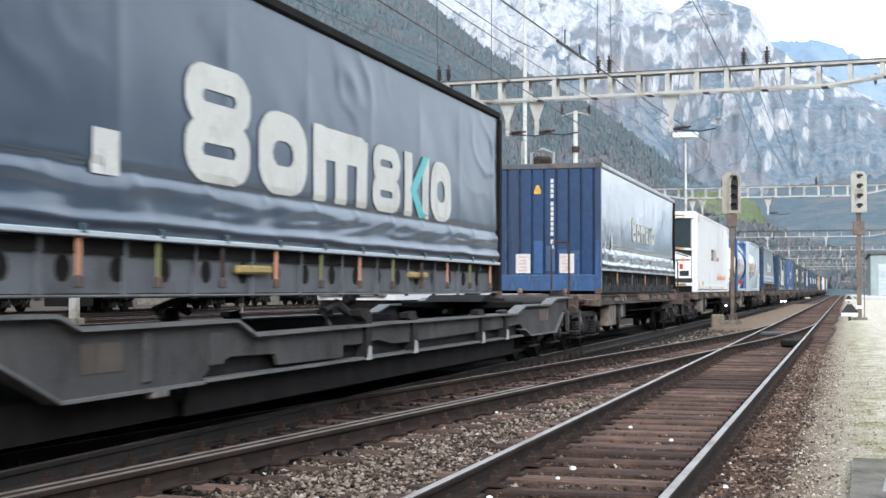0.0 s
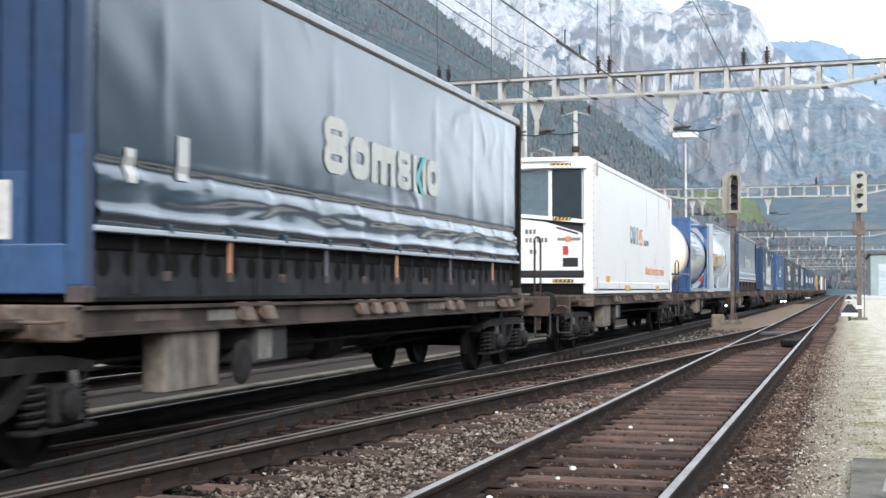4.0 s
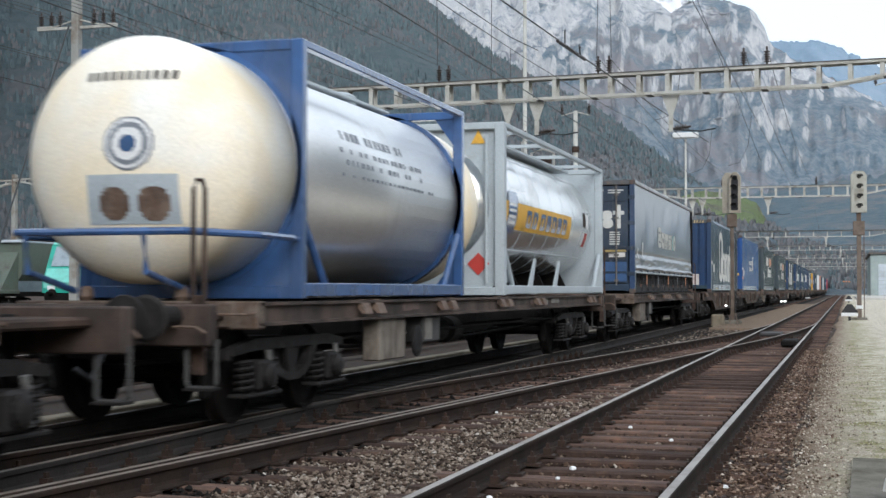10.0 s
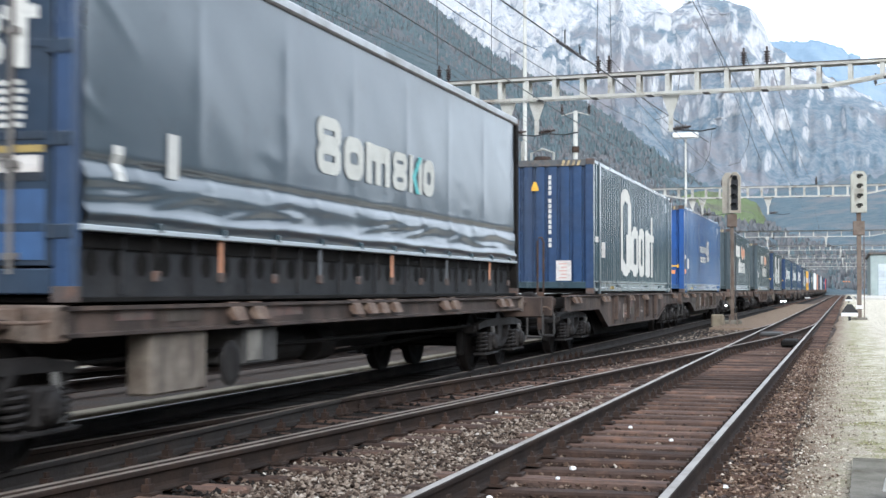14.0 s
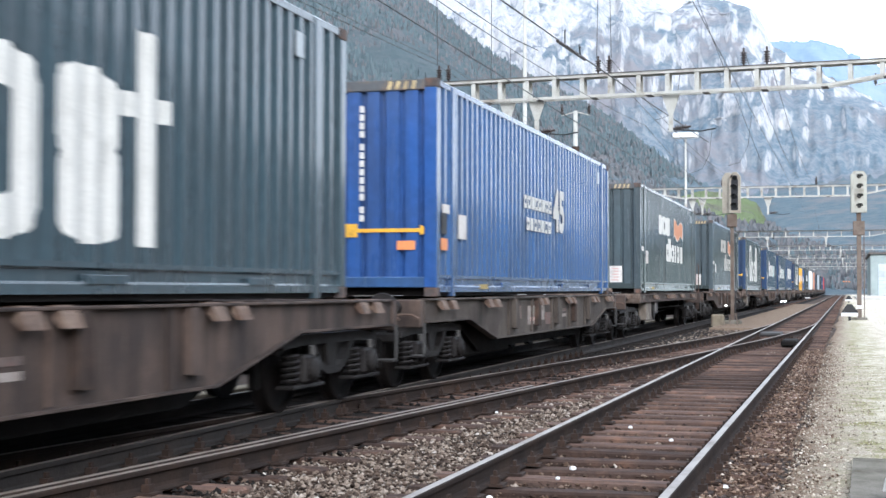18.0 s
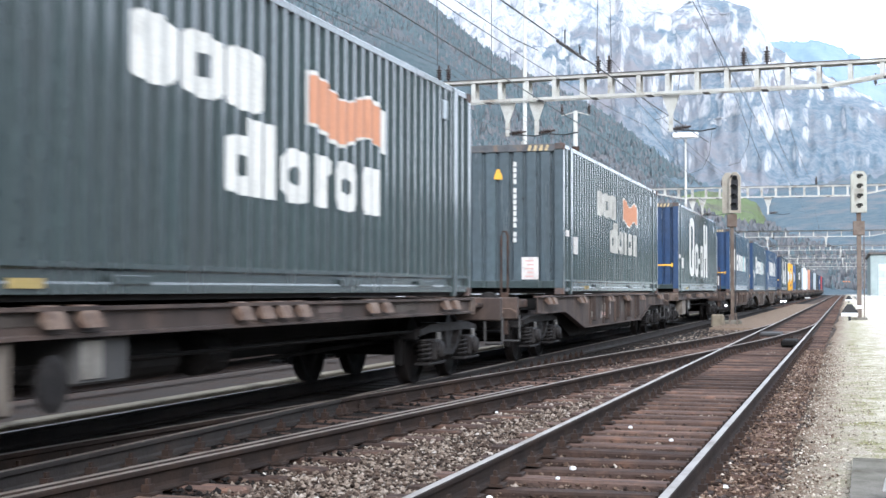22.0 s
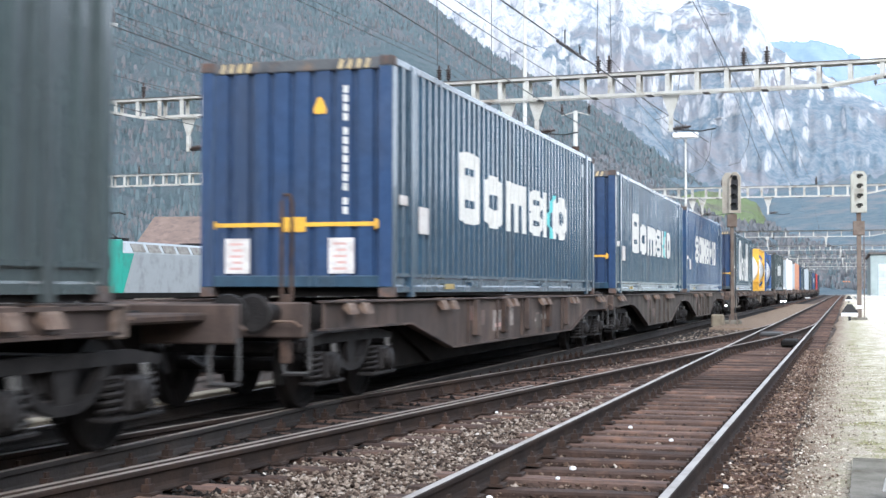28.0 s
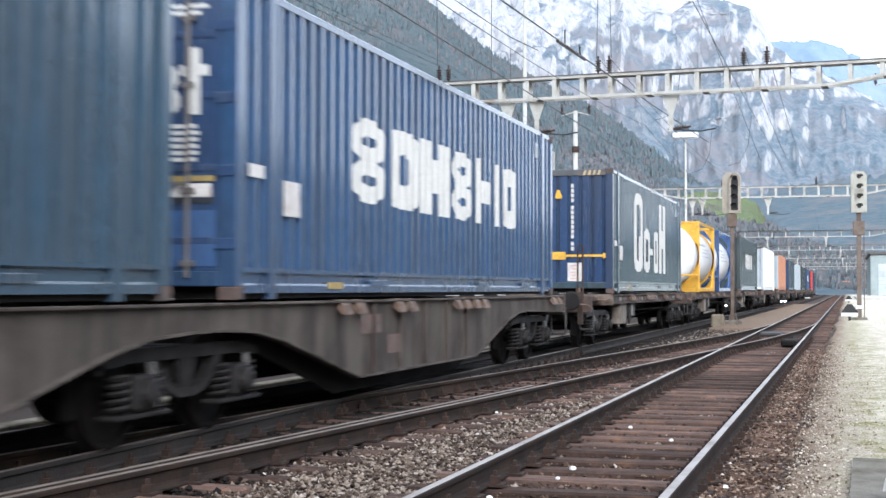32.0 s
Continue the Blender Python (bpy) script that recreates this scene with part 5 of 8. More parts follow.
def thing_part(name, parent, y):
    """A carrier mesh for a sub-assembly: the centre pin block."""
    ob = part(name, B((-.25, .25, -.25, .25, .8, .96), bevel=.02), M["under"], parent)
    ob.matrix_basis = pose(0, y, 0)
    return ob


def headstock(wagon, y, sign, mat="sill"):
    """End beam with two buffers, coupling, steps and a hand rail. sign: -1 at the near end."""
    part("headstock", B((-1.22, 1.22, min(y, y - sign * .16), max(y, y - sign * .16), .78, 1.14), bevel=.015), M[mat], wagon, "rusty brown end beam")
    for x in (-.875, .875):
        piece("buffer", GEAR["buffer"], wagon, pose(x, y, 1.03, 0, 0, 180 if sign < 0 else 0))
    piece("coupling", GEAR["coupling"], wagon, pose(0, y, 1.0, 0, 0, 0 if sign < 0 else 180))
    yb = y - sign * .1
    part("step_loop", rod([(.96, yb, .84), (.96, yb, .46), (.99, yb, .42), (1.21, yb, .42), (1.24, yb, .46), (1.24, yb, .84)], .022, 6), M["pocket"], wagon, "bent steel step loop")
    part("step", B((.97, 1.23, yb - .1, yb + .1, .4, .425), bevel=.004), M["bogie"], wagon)
    part("brake_hose", rod([(.3, y, .86), (.32, y + sign * .2, .72), (.3, y + sign * .34, .5), (.2, y + sign * .45, .6)], .028, 6), M["black"], wagon, "hanging black brake hose")
    part("release_rod", rod([(.45, y + sign * .05, .98), (.6, y + sign * .12, .95), (1.15, y + sign * .12, .95), (1.22, y + sign * .08, .9)], .014, 5), M["spigot"], wagon, "thin worn release rod")


def platform_rail(wagon, y, x0, x1):
    """A tall bent hand rail on a hanging post plate."""
    xm = (x0 + x1) / 2
    pr = part("platform_rail", rod([(x0, y, .95), (x0, y, 2.15), (x0 + .03, y, 2.23), (x1 - .03, y, 2.23), (x1, y, 2.15), (x1, y, .95)], .022, 6), M["rust"], wagon, "tall rusty brown hand rail")
    part("post_plate", B((xm - .06, xm + .06, y - .03, y + .03, .52, 1.22), bevel=.01), M["rust"], pr)


def spigots(wagon, ys, mat="spigot"):
    for y in [q for y in ys for q in (y - .24, y + .24)]:
        for s in (-1, 1):
            m = pose(s * 1.22, y, 1.1) if s > 0 else pose(s * 1.22, y, 1.1, 0, 0, 180)
            piece("spigot_flap", GEAR["flap"], wagon, m)


GEAR["flap"] = mesh_of("spigot_flap", prism([(-.03, -.02), (.05, -.1), (.1, -.1), (.06, .0), (0, .06), (-.08, .06)], -.115, .115, "y"), M["spigot"])


def sill_marks(wagon, y0, y1, z0, z1, n, seed, x=1.236):
    rng = random.Random(seed)
    for k in range(n):
        y = rng.uniform(y0, y1 - .6)
        w, h = rng.uniform(.3, .8), rng.uniform(.08, min(.28, z1 - z0 - .06))
        z = rng.uniform(z0 + .03, z1 - h)
        part("data_panel", B((x, x + .005, y, y + w, z, z + h)), M[rng.choice(("label_dull", "sill_grey", "label_dull", "grey_box"))], wagon, "faded illegible data panel")


def flat_wagon(y0, y1, p1, p2, s0, s1, seed=1, rails=(), label="brown grimy flat container wagon with straight side sills"):
    """y0, y1: its end beams; p1, p2: its bogies; s0, s1: where the full-width deck starts and ends."""
    w = thing("flat_wagon", label, "railway wagon", "wagons of the train")
    L, a, b = y1 - y0, s0 - y0, s1 - y0
    for s in (-1, 1):
        x = s * 1.2
        c = [(x - .06, .93), (x + .06, .93), (x + .06, .955), (x + .012, .965), (x + .012, 1.11), (x + .06, 1.12), (x + .06, 1.15), (x - .06, 1.15)]
        part("side_sill", prism(c, a, b, "y"), M["sill"], w, "rust brown side sill")
        part("deck_edge", B((min(s * .9, s * 1.19), max(s * .9, s * 1.19), a, b, 1.12, 1.148)), M["under"], w)
    part("centre_beam", B((-.35, .35, .2, L - .2, .7, 1.08), bevel=.02), M["under"], w)
    for y, sg in ((a, -1), (b, 1)):
        tb = part("transverse_beam", B((-1.26, 1.26, y - .1, y + .1, .9, 1.16), bevel=.015), M["tan"], w, "pale brown worn transverse beam")
        for x in (-.9, -.45, 0, .45, .9):
            part("bracket", B((x - .1, x + .1, y + sg * .1 - .04, y + sg * .1 + .04, .92, 1.14), bevel=.01), M["rust"] if int(x * 20) % 2 else M["tan"], tb)
        for x in (-.55, .45):
            part("pin", lathe([(.05, 1.16), (.07, 1.2), (.06, 1.27), (.03, 1.3)], 10, "z", (x, y, 0)), M["spigot"], tb)
        part("hand_lever", rod([(.3, y + sg * .18, 1.05), (.4, y + sg * .24, 1.04), (1.2, y + sg * .24, 1.04), (1.26, y + sg * .15, 1.05)], .014), M["spigot"], tb)
    for lo, hi in ((0, a), (b, L)):
        part("end_platform", B((-.95, .95, lo + .05, hi - .05, .98, 1.06), bevel=.02), M["rust"], w)
    for k in range(9):
        y = a + .5 + (b - a - 1.2) * k / 8
        part("cross_beam", B((-1.15, 1.15, y, y + .12, .95, 1.12)), M["under"], w)
    mid = (p1 + p2) / 2 - y0
    part("trussing", prism([(p1 - y0 + 2.0, .95), (mid - 3.2, .55), (mid + 3.2, .55), (p2 - y0 - 2.0, .95)], -.32, .32, "x"), M["under"], w)
    headstock(w, 0, -1)
    headstock(w, L, 1)
    for y, x0, x1 in rails:
        platform_rail(w, y, x0, x1)
    bogie(w, p1 - y0)
    bogie(w, p2 - y0)
    for y in (a + 3.1, a + 6.2, mid + .8, mid + 3.4, b - 1.2):
        spigots(w, [y])
    q = p1 - y0 + 1.85
    part("equipment_box", B((.98, 1.2, q + .4, q + 1.38, .43, .93), bevel=.02), M["locker"], w, "dirty pale grey equipment box")
    part("tool_box", B((.6, 1.18, q + 2.2, q + 2.95, .58, .93), bevel=.02), M["pocket"], w)
    part("tool_box_door", B((1.18, 1.19, q + 2.25, q + 2.55, .62, .9), bevel=.004), M["grey_box"], w)
    part("air_tank", lathe([(.05, q + 3.2), (.18, q + 3.25), (.18, q + 4.3), (.05, q + 4.35)], 16, "y", (.75, 0, .7)), M["under"], w)
    part("brake_cylinder", lathe([(.05, q + 5.2), (.2, q + 5.25), (.2, q + 5.7), (.05, q + 5.75)], 16, "y", (.55, 0, .66)), M["bogie"], w)
    part("brake_wheel", lathe([(.15, 0), (.2, .01), (.2, .03), (.15, .04)], 20, "x", (1.18, q + 1.85, .62)), M["bogie"], w)
    part("brake_pipe", rod([(.4, .2, .62), (.42, L / 2, .5), (.4, L - .2, .62)], .025), M["under"], w)
    part("longitudinal_rod", rod([(.95, p1 - y0 + 1.6, .72), (.95, p2 - y0 - 1.6, .72)], .02), M["under"], w)
    sill_marks(w, a + .6, b - 1, .965, 1.12, 7, seed, 1.213)
    return rolling(w, y0)


def belly_wagon(y0, y1, pivots, bellies, seed=2, mat="sill", beam0=None, curved=False, label="brown grimy container wagon with deep fish-belly side sills"):
    """bellies: (start of the slope, start of the flat, end of the flat, end of the slope, depth z) along the train."""
    w = thing("deep_sill_wagon", label, "railway wagon", "wagons of the train")
    L = y1 - y0
    low = [(0.0, .86)]
    for a, b, c, d, z in bellies:
        if curved:
            low += [(a - y0 - .5, .92), (a - y0 + .2, .89), (a - y0 + .8, .8), (b - y0, z), (c - y0, z), (d - y0 - .8, .8), (d - y0 - .2, .89), (d - y0 + .5, .92)]
        else:
            low += [(a - y0, .86), (b - y0, z), (c - y0, z), (d - y0, .86)]
    low.append((L, .86))
    for s in (-1, 1):
        x = s * 1.19
        sill = part("side_sill", prism(low + [(L, 1.15), (0, 1.15)], x - .012, x + .012, "x"), M[mat], w, "deep rust-streaked side sill")
        part("top_flange", B((x - .07, x + .07, 0, L, 1.125, 1.152), bevel=.005), M[mat], sill)
        fl = bmesh.new()
        for (ya, za), (yb, zb) in zip(low, low[1:]):
            if yb - ya > 1e-3:
                prism([(ya, za), (yb, zb), (yb, zb - .022), (ya, za - .022)], x - .06, x + .06, "x", fl)
        part("bottom_flange", fl, M[mat], sill)
        for a, b, c, d, z in bellies:
            n = 5
            for k in range(n):
                y = b - y0 + (c - b) * (k + .5) / n
                part("stiffener", B((x - .05, x + .05, y, y + .03, z + .02, 1.12)), M[mat], sill)
                if not curved:
                    part("bracket", prism([(y + .3, z + .12), (y + .52, z + .1), (y + .5, 1.0), (y + .44, 1.12), (y + .3, 1.12)], min(x, x + s * .09), max(x, x + s * .09), "x"), M["rust" if k % 2 else mat], sill, "rust brown bracket")
            xi = s * .92
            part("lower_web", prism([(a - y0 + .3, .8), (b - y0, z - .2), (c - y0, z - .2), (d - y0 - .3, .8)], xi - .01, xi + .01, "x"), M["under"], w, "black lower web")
            xs = (1.203, 1.208) if s > 0 else (-1.208, -1.203)
            mid = (b + c) / 2 - y0
            if curved:
                continue
            sign = part("sign_panel", B((*xs, mid - 1.9, mid - .95, z + .14, z + .46)), M["sign_old"], sill, "faded white panel with a red bar")
            xr = (1.208, 1.211) if s > 0 else (-1.211, -1.208)
            part("red_bar", B((*xr, mid - 1.75, mid - 1.1, z + .2, z + .26)), M["label_red"], sign, "faded red bar")
            part("grey_mark", B((*xr, mid - 1.7, mid - 1.2, z + .32, z + .44)), M["grey_box"], sign, "grey mark")
            for k, (dy, dz, ww, hh) in enumerate(((-.8, .2, .25, .3), (.35, .3, .28, .08), (.35, .18, .28, .08), (1.1, .32, .35, .06), (1.1, .22, .35, .06), (-2.7, .25, .3, .22))):
                part("data_bar", B((*xs, mid + dy, mid + dy + ww, z + dz, z + dz + hh)), M["label_dull" if k % 2 else "sign_old"], sill, "faded illegible data bar")
    part("centre_beam", B((-.3, .3, .1, L - .1, .75, 1.08), bevel=.02), M["under"], w)
    for k in range(int(L / 2)):
        part("cross_beam", B((-1.15, 1.15, .6 + 2 * k, .72 + 2 * k, .9, 1.1)), M["under"], w)
    for a, b, c, d, z in bellies:
        part("tank_and_rigging", lathe([(.05, b - y0 + 1), (.17, b - y0 + 1.05), (.17, b - y0 + 2.2), (.05, b - y0 + 2.25)], 14, "y", (0.4, 0, .62)), M["under"], w)
        # solid block added to blacken the view below the deck
        if not curved:
            part("brake_gear", B((-.85, .85, a - y0 + .3, b - y0 + 2.4, .24, .8), bevel=.04), M["under"], w, "black block for brake gear, added to darken under the deck")
    n0 = beam0 - y0 if beam0 else -.25
    if beam0:
        part("end_platform", B((-1.0, 1.0, n0 + .1, .05, .95, 1.1), bevel=.02), M["rust"], w)
        platform_rail(w, n0 + .1, .93, 1.04)
    headstock(w, n0, -1)
    headstock(w, L + .2, 1)
    part("rear_link", B((-.9, .9, L - .1, L + .1, .85, 1.1)), M["under"], w)
    for p in pivots:
        bogie(w, p - y0)
    ys = []
    for a, b, c, d, z in bellies:
        ys += [b - y0 - .3, (b + c) / 2 - y0 - .9, (b + c) / 2 - y0 + 1.7, c - y0 + .2]
    spigots(w, ys + [.9, L - .9])
    for a, b, c, d, z in bellies:
        sill_marks(w, b - y0, c - y0, z + .05, 1.05, 3, seed, 1.204)
    return rolling(w, y0)


def pocket_wagon(y0, y1, pivots):
    """Low pocket wagon that carries a semi-trailer: cranked side plates over a deep dark beam."""
    w = thing("pocket_wagon", "dark grey low pocket wagon carrying a semi-trailer", "railway wagon", "wagons of the train")
    L = y1 - y0
    top = [(y - y0, z) for y, z in ((y0, 1.1), (8.3, 1.07), (8.6, .97), (11.2, .98), (11.6, .84), (14.6, .85), (15.3, .86), (21.95, .86), (22.6, .98), (24.6, .98), (25.1, 1.08), (y1, 1.1))]
    low = [(y - y0, z) for y, z in ((y1, .88), (26.4, .88), (25.95, .84), (25.25, .5), (23.1, .5), (22.65, .62), (22.45, .7), (21.2, .66), (16.4, .62), (15.7, .63), (15.2, .69), (14.5, .66), (14.04, .67), (14.03, .54), (12.27, .55), (12.2, .66), (11.2, .68), (10.8, .6), (10.6, .5), (8.4, .5), (7.5, .86), (y0, .86))]
    for s in (-1, 1):
        x = s * 1.2
        fr = part("side_plate", prism(top + low, x - .02, x + .02, "x"), M["pocket"], w, "cranked dark grey side plate")
        fl = bmesh.new()
        for (ya, za), (yb, zb) in zip(top, top[1:]):
            prism([(ya, za), (yb, zb), (yb, zb + .03), (ya, za + .03)], x - .1, x + .1, "x", fl)
        part("top_flange", fl, M["pocket_top"], fr)
        for (ya, za), (yb, zb) in ((low[2], low[3]), (low[3], low[4]), (low[4], low[5]), (low[18], low[19]), (low[19], low[20])):
            part("bottom_flange", prism([(ya, za), (yb, zb), (yb, zb - .025), (ya, za - .025)], x - .08, x + .07, "x"), M["pocket_top"], fr)
        for y, z1 in ((14.75, 1.06), (16.5, 1.0), (19.85, .98), (21.35, .95)):
            g = part("guide_post", prism([(y - y0 - .09, .5), (y - y0 + .09, .5), (y - y0 + .09, z1 - .1), (y - y0 - .02, z1), (y - y0 - .3, z1 - .02), (y - y0 - .3, z1 - .08), (y - y0 - .09, z1 - .14)], x - .05, x + .07, "x"), M["bogie"], fr, "dark grimy guide post")
            part("guide_shoe", prism([(y - y0 - .07, .48), (y - y0 + .08, .48), (y - y0 + .05, .62), (y - y0 - .02, .64)], x + s * .07 - .012, x + s * .07 + .012, "x"), M["aluminium"], g, "worn bright shoe")
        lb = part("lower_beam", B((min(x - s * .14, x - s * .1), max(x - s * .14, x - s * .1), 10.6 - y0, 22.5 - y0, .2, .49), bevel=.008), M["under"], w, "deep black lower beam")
        part("inner_plate", B((x - s * .1 - .01, x - s * .1 + .01, 10.7 - y0, 22.6 - y0, .49, .84)), M["bogie"], fr, "dark recessed inner plate")
        part("rubbing_strip", B((x - .06, x + .05, 10.7 - y0, 22.6 - y0, .485, .515)), M["pocket_top"], lb)
        part("lug", B((x + s * .02 - .03, x + s * .02 + .05, 9.7 - y0, 9.95 - y0, .42, .5), bevel=.01), M["grey_box"], fr)
        part("rib", B((x + s * .02 - .02, x + s * .02 + .03, 9.6 - y0, 9.72 - y0, .55, .95), bevel=.008), M["pocket"], fr)
        part("valve_box", B((min(x, x + s * .06), max(x, x + s * .06), 10.75 - y0, 11.0 - y0, .62, .9), bevel=.01), M["pocket"], fr)
        part("outlined_panel", B((x + s * .022 - .002, x + s * .022 + .003, 23.9 - y0, 24.7 - y0, .72, .92)), M["label_dull"], fr, "faded red-framed panel")
        part("data_panel", B((x + s * .022 - .002, x + s * .022 + .003, 8.7 - y0, 9.3 - y0, .66, .88)), M["sill_grey"], fr, "faded data panel")
    part("pocket_floor", B((-1.05, 1.05, 10.7 - y0, 23.4 - y0, .2, .26)), M["under"], w)
    part("end_deck", B((-1.1, 1.1, 23.2 - y0, L, .94, 1.06), bevel=.02), M["under"], w)
    part("front_deck", B((-1.1, 1.1, 0, 8.0 - y0, .9, 1.04), bevel=.02), M["under"], w)
    part("hitch", prism([(22.6 - y0, 1.06), (24.4 - y0, 1.06), (24.0 - y0, 1.17), (23.0 - y0, 1.17)], -.5, .5, "x"), M["under"], w)
    for s in (-1, 1):
        part("crescent_arm", rod([(s * 1.0, 14.2 - y0, .86), (s * 1.0, 14.0 - y0, 1.05), (s * 1.0, 14.4 - y0, 1.12), (s * 1.0, 14.8 - y0, 1.0)], .05, 8), M["pocket"], w)
    part("brake_wheel", lathe([(.17, 0), (.21, .01), (.21, .03), (.17, .04)], 20, "x", (1.15, 25.5 - y0, .58)), M["bogie"], w)
    headstock(w, L, 1, "pocket")
    for p in pivots:
        bogie(w, p - y0)
    # a plain black box standing in for the dark under the pocket's front
    part("underside_box", B((-1.0, 1.0, 7.6 - y0, 10.6 - y0, .2, .48)), M["under"], w)
    return rolling(w, y0)


DECK = 1.175
pocket_wagon(2.0, 26.6, (5.6, 24.9))
curtain_box(7.36, 1.13, "dark blue curtain-sided semi-trailer with white lettering", 1.0, logo_at=(2.92, 1.05, 7.97, 1.01), trailer=True, name="semi_trailer")
flat_wagon(27.7, 46.5, 29.4, 43.7, 30.2, 44.1, 1, ((0, .68, 1.04), (18.8, .93, 1.04)))
curtain_box(30.31, DECK, "blue-ended container with creased grey-blue curtain sides", 7.3, logo_at=(4.74, 1.32, 4.2, .6), diamonds=True, mat="tarp_gloss")
flat_wagon(47.9, 66.2, 49.7, 63.9, 50.4, 64.3, 2)
reefer(50.48, DECK)
flat_wagon(67.5, 87.5, 69.8, 84.6, 68.5, 86.9, 3, ((.27, .93, 1.04),))
blue_tank(69.51, DECK)
grey_tank(77.96, DECK)
flat_wagon(89.0, 107.7, 91.0, 105.3, 91.85, 105.9, 4, ((-.4, .93, 1.04),))
curtain_box(91.97, DECK, "container with dark blue double doors and creased grey curtain sides", 4.6, door=True, logo_at=(4.73, 1.3, 4.2, .6), mat="tarp_grey", end="door_navy")
belly_wagon(109.9, 128.1, (111.5, 126.6), [(113.4, 114.6, 123.3, 125.2, .45)], 11, "sill", 108.5)
container(112.71, DECK, "dark blue-ended container with slate sides and tall white lettering", "slate", "navy", narrow_logo, (3.82, .42, 5.9, 2.14))
belly_wagon(129.5, 144.6, (130.4, 143.2), [(131.6, 133.2, 141.6, 143.3, .53)], 12, "sill_grey")
blue = container(129.87, DECK, "bright blue corrugated container with white numerals", "royal", "blue", None, arrow=True, labels=0, code_x=.2)
flat_wagon(146.2, 164.4, 147.85, 162.0, 148.6, 162.5, 5)
container(148.66, DECK, "dark green-grey corrugated container with white lettering and an orange emblem", "green_grey", "green_end_lit", two_line_logo, (3.9, .94, 5.95, 1.42))
belly_wagon(167.1, 184.3, (168.1, 182.8), [(169.4, 171.4, 179.5, 181.4, .5)], 13, "sill", 165.4)
container(169.14, DECK, "weathered dark green-grey container with white lettering and an orange emblem", "green_grey", "grey_end_lit", two_line_logo, (3.9, .94, 5.95, 1.42), letters="letter_worn")
flat_wagon(185.6, 204.0, 187.2, 201.4, 187.85, 201.8, 6)
container(187.95, DECK, "blue-ended container with dark green-grey sides and slim white lettering", "green_grey", "navy", slim_logo, (3.49, .55, 6.36, 2.05), arrow=True, labels=1, code_x=.25)
belly_wagon(206.1, 223.6, (207.4, 222.2), [(209.0, 210.9, 219.4, 221.3, .49)], 14, "sill", 204.9 + .6)
container(208.2, DECK, "blue corrugated container with bold white lettering and a turquoise mark", "navy_side", "navy", rounded_logo, (3.01, 1.03, 7.75, 1.03), arrow=True, code_x=.65)
belly_wagon(224.8, 254.6, (226.3, 239.2, 252.4), [(227.5, 230.4, 235.4, 238.4, .31), (240.0, 243.0, 248.0, 250.9, .31)], 15, "sill_grey", None, True)
container(224.77, DECK, "dark blue corrugated container with bold white lettering and a turquoise mark", "navy_side", "navy", rounded_logo, (2.72, 1.03, 7.9, 1.02), arrow=True, labels=1, code_x=.45)
container(239.7, DECK, "blue corrugated container with block white lettering", "navy_bright", "navy", block_logo, (3.14, 1.07, 7.8, .96), arrow=False, door=True)
flat_wagon(257.6, 276.0, 259.4, 273.6, 260.2, 274.1, 7, ((0, .93, 1.04),))
container(260.27, DECK, "blue-ended container with slate sides and slim white lettering", "slate", "navy", slim_logo, (3.49, .55, 6.36, 2.05), arrow=True, labels=1)

v45 = Matrix.Translation((HW + .001, 7.56, 1.2)) @ SIDE_WAYS
flat_text(blue, "45", 1.05, v45, "letter", "white numerals 45", .035)
flat_text(blue, "45", .52, Matrix.Translation((-.95, .008, 2.2)) @ END_WAYS, "letter", "white numerals 45", .018)
for row, (zz, count) in enumerate(((1.47, 8), (1.1, 7))):
    marks = [(blob(.3 * k, 0, .24, 1, (.5, .4, 0)[(k + row) % 3], .2, .5 if k % 2 else .3),) for k in range(count)]
    side_logo(blue, (5.15 + .2 * row, zz), (2.3 - .25 * row, .22), (marks, .3 * count), lambda a, b: (HW + .001, a, b), ("small_lettering", "small illegible white mark"))
part("black_panel", B((HW + .003, HW + .009, .2, .46, .84, 1.12)), M["black"], blue, "black panel beside the corner post")
part("red_tag", B((.7, .95, .0, .012, .62, .74)), M["orange"], blue, "orange tag")
part("red_tag", B((HW, HW + .006, .2, .5, .62, .78)), M["orange"], blue, "orange tag")

# the tail of the train, far off
tail = 277.4
flat_wagon(tail, tail + 19, tail + 2.2, tail + 16.6, tail + 1.0, tail + 18, 8)
blue_tank(tail + 2.4, DECK, "yellow", "white", "white", label="white tank container in a yellow frame")
blue_tank(tail + 10.6, DECK, "tank_blue", "white", "white", label="white tank container in a blue frame")
for k, (side, end, lab) in enumerate((("green_grey", "green_grey", "dark grey corrugated container, far off"), ("reefer", "tank_grey", "pale grey container, far off"), ("emblem", "tank_grey", "faded red and white container, far off"),
                                      ("slate", "navy", "slate container, far off"), ("tank_grey", "tank_grey", "pale container, far off"), ("green_grey", "green_grey", "dark green container, far off"), ("royal", "navy", "blue container, far off"),
                                      ("red", "rust", "rust red container, far off"), ("navy_side", "navy", "dark blue container, far off"))):
    y = tail + 20.3 * (k + 1)
    flat_wagon(y, y + 19, y + 2.0, y + 16.2, y + 2.5, y + 16.4, 20 + k)
    container(y + 2.6, DECK, lab, side, end, block_logo if k in (0, 6) else None, (4, 1.2, 5, .8), detail=False)


# ---- overhead line gantries, masts and wires ----
def insulator_mesh(h=.55):
    prof = [(.03, 0), (.03, .08)]
    for k in range(5):
        z = .1 + k * .08
        prof += [(.05, z), (.11, z + .02), (.11, z + .035), (.05, z + .05)]
    prof += [(.035, .52), (.035, .62)]
    return mesh_of("insulator", lathe(prof, 12), M["insulator"])


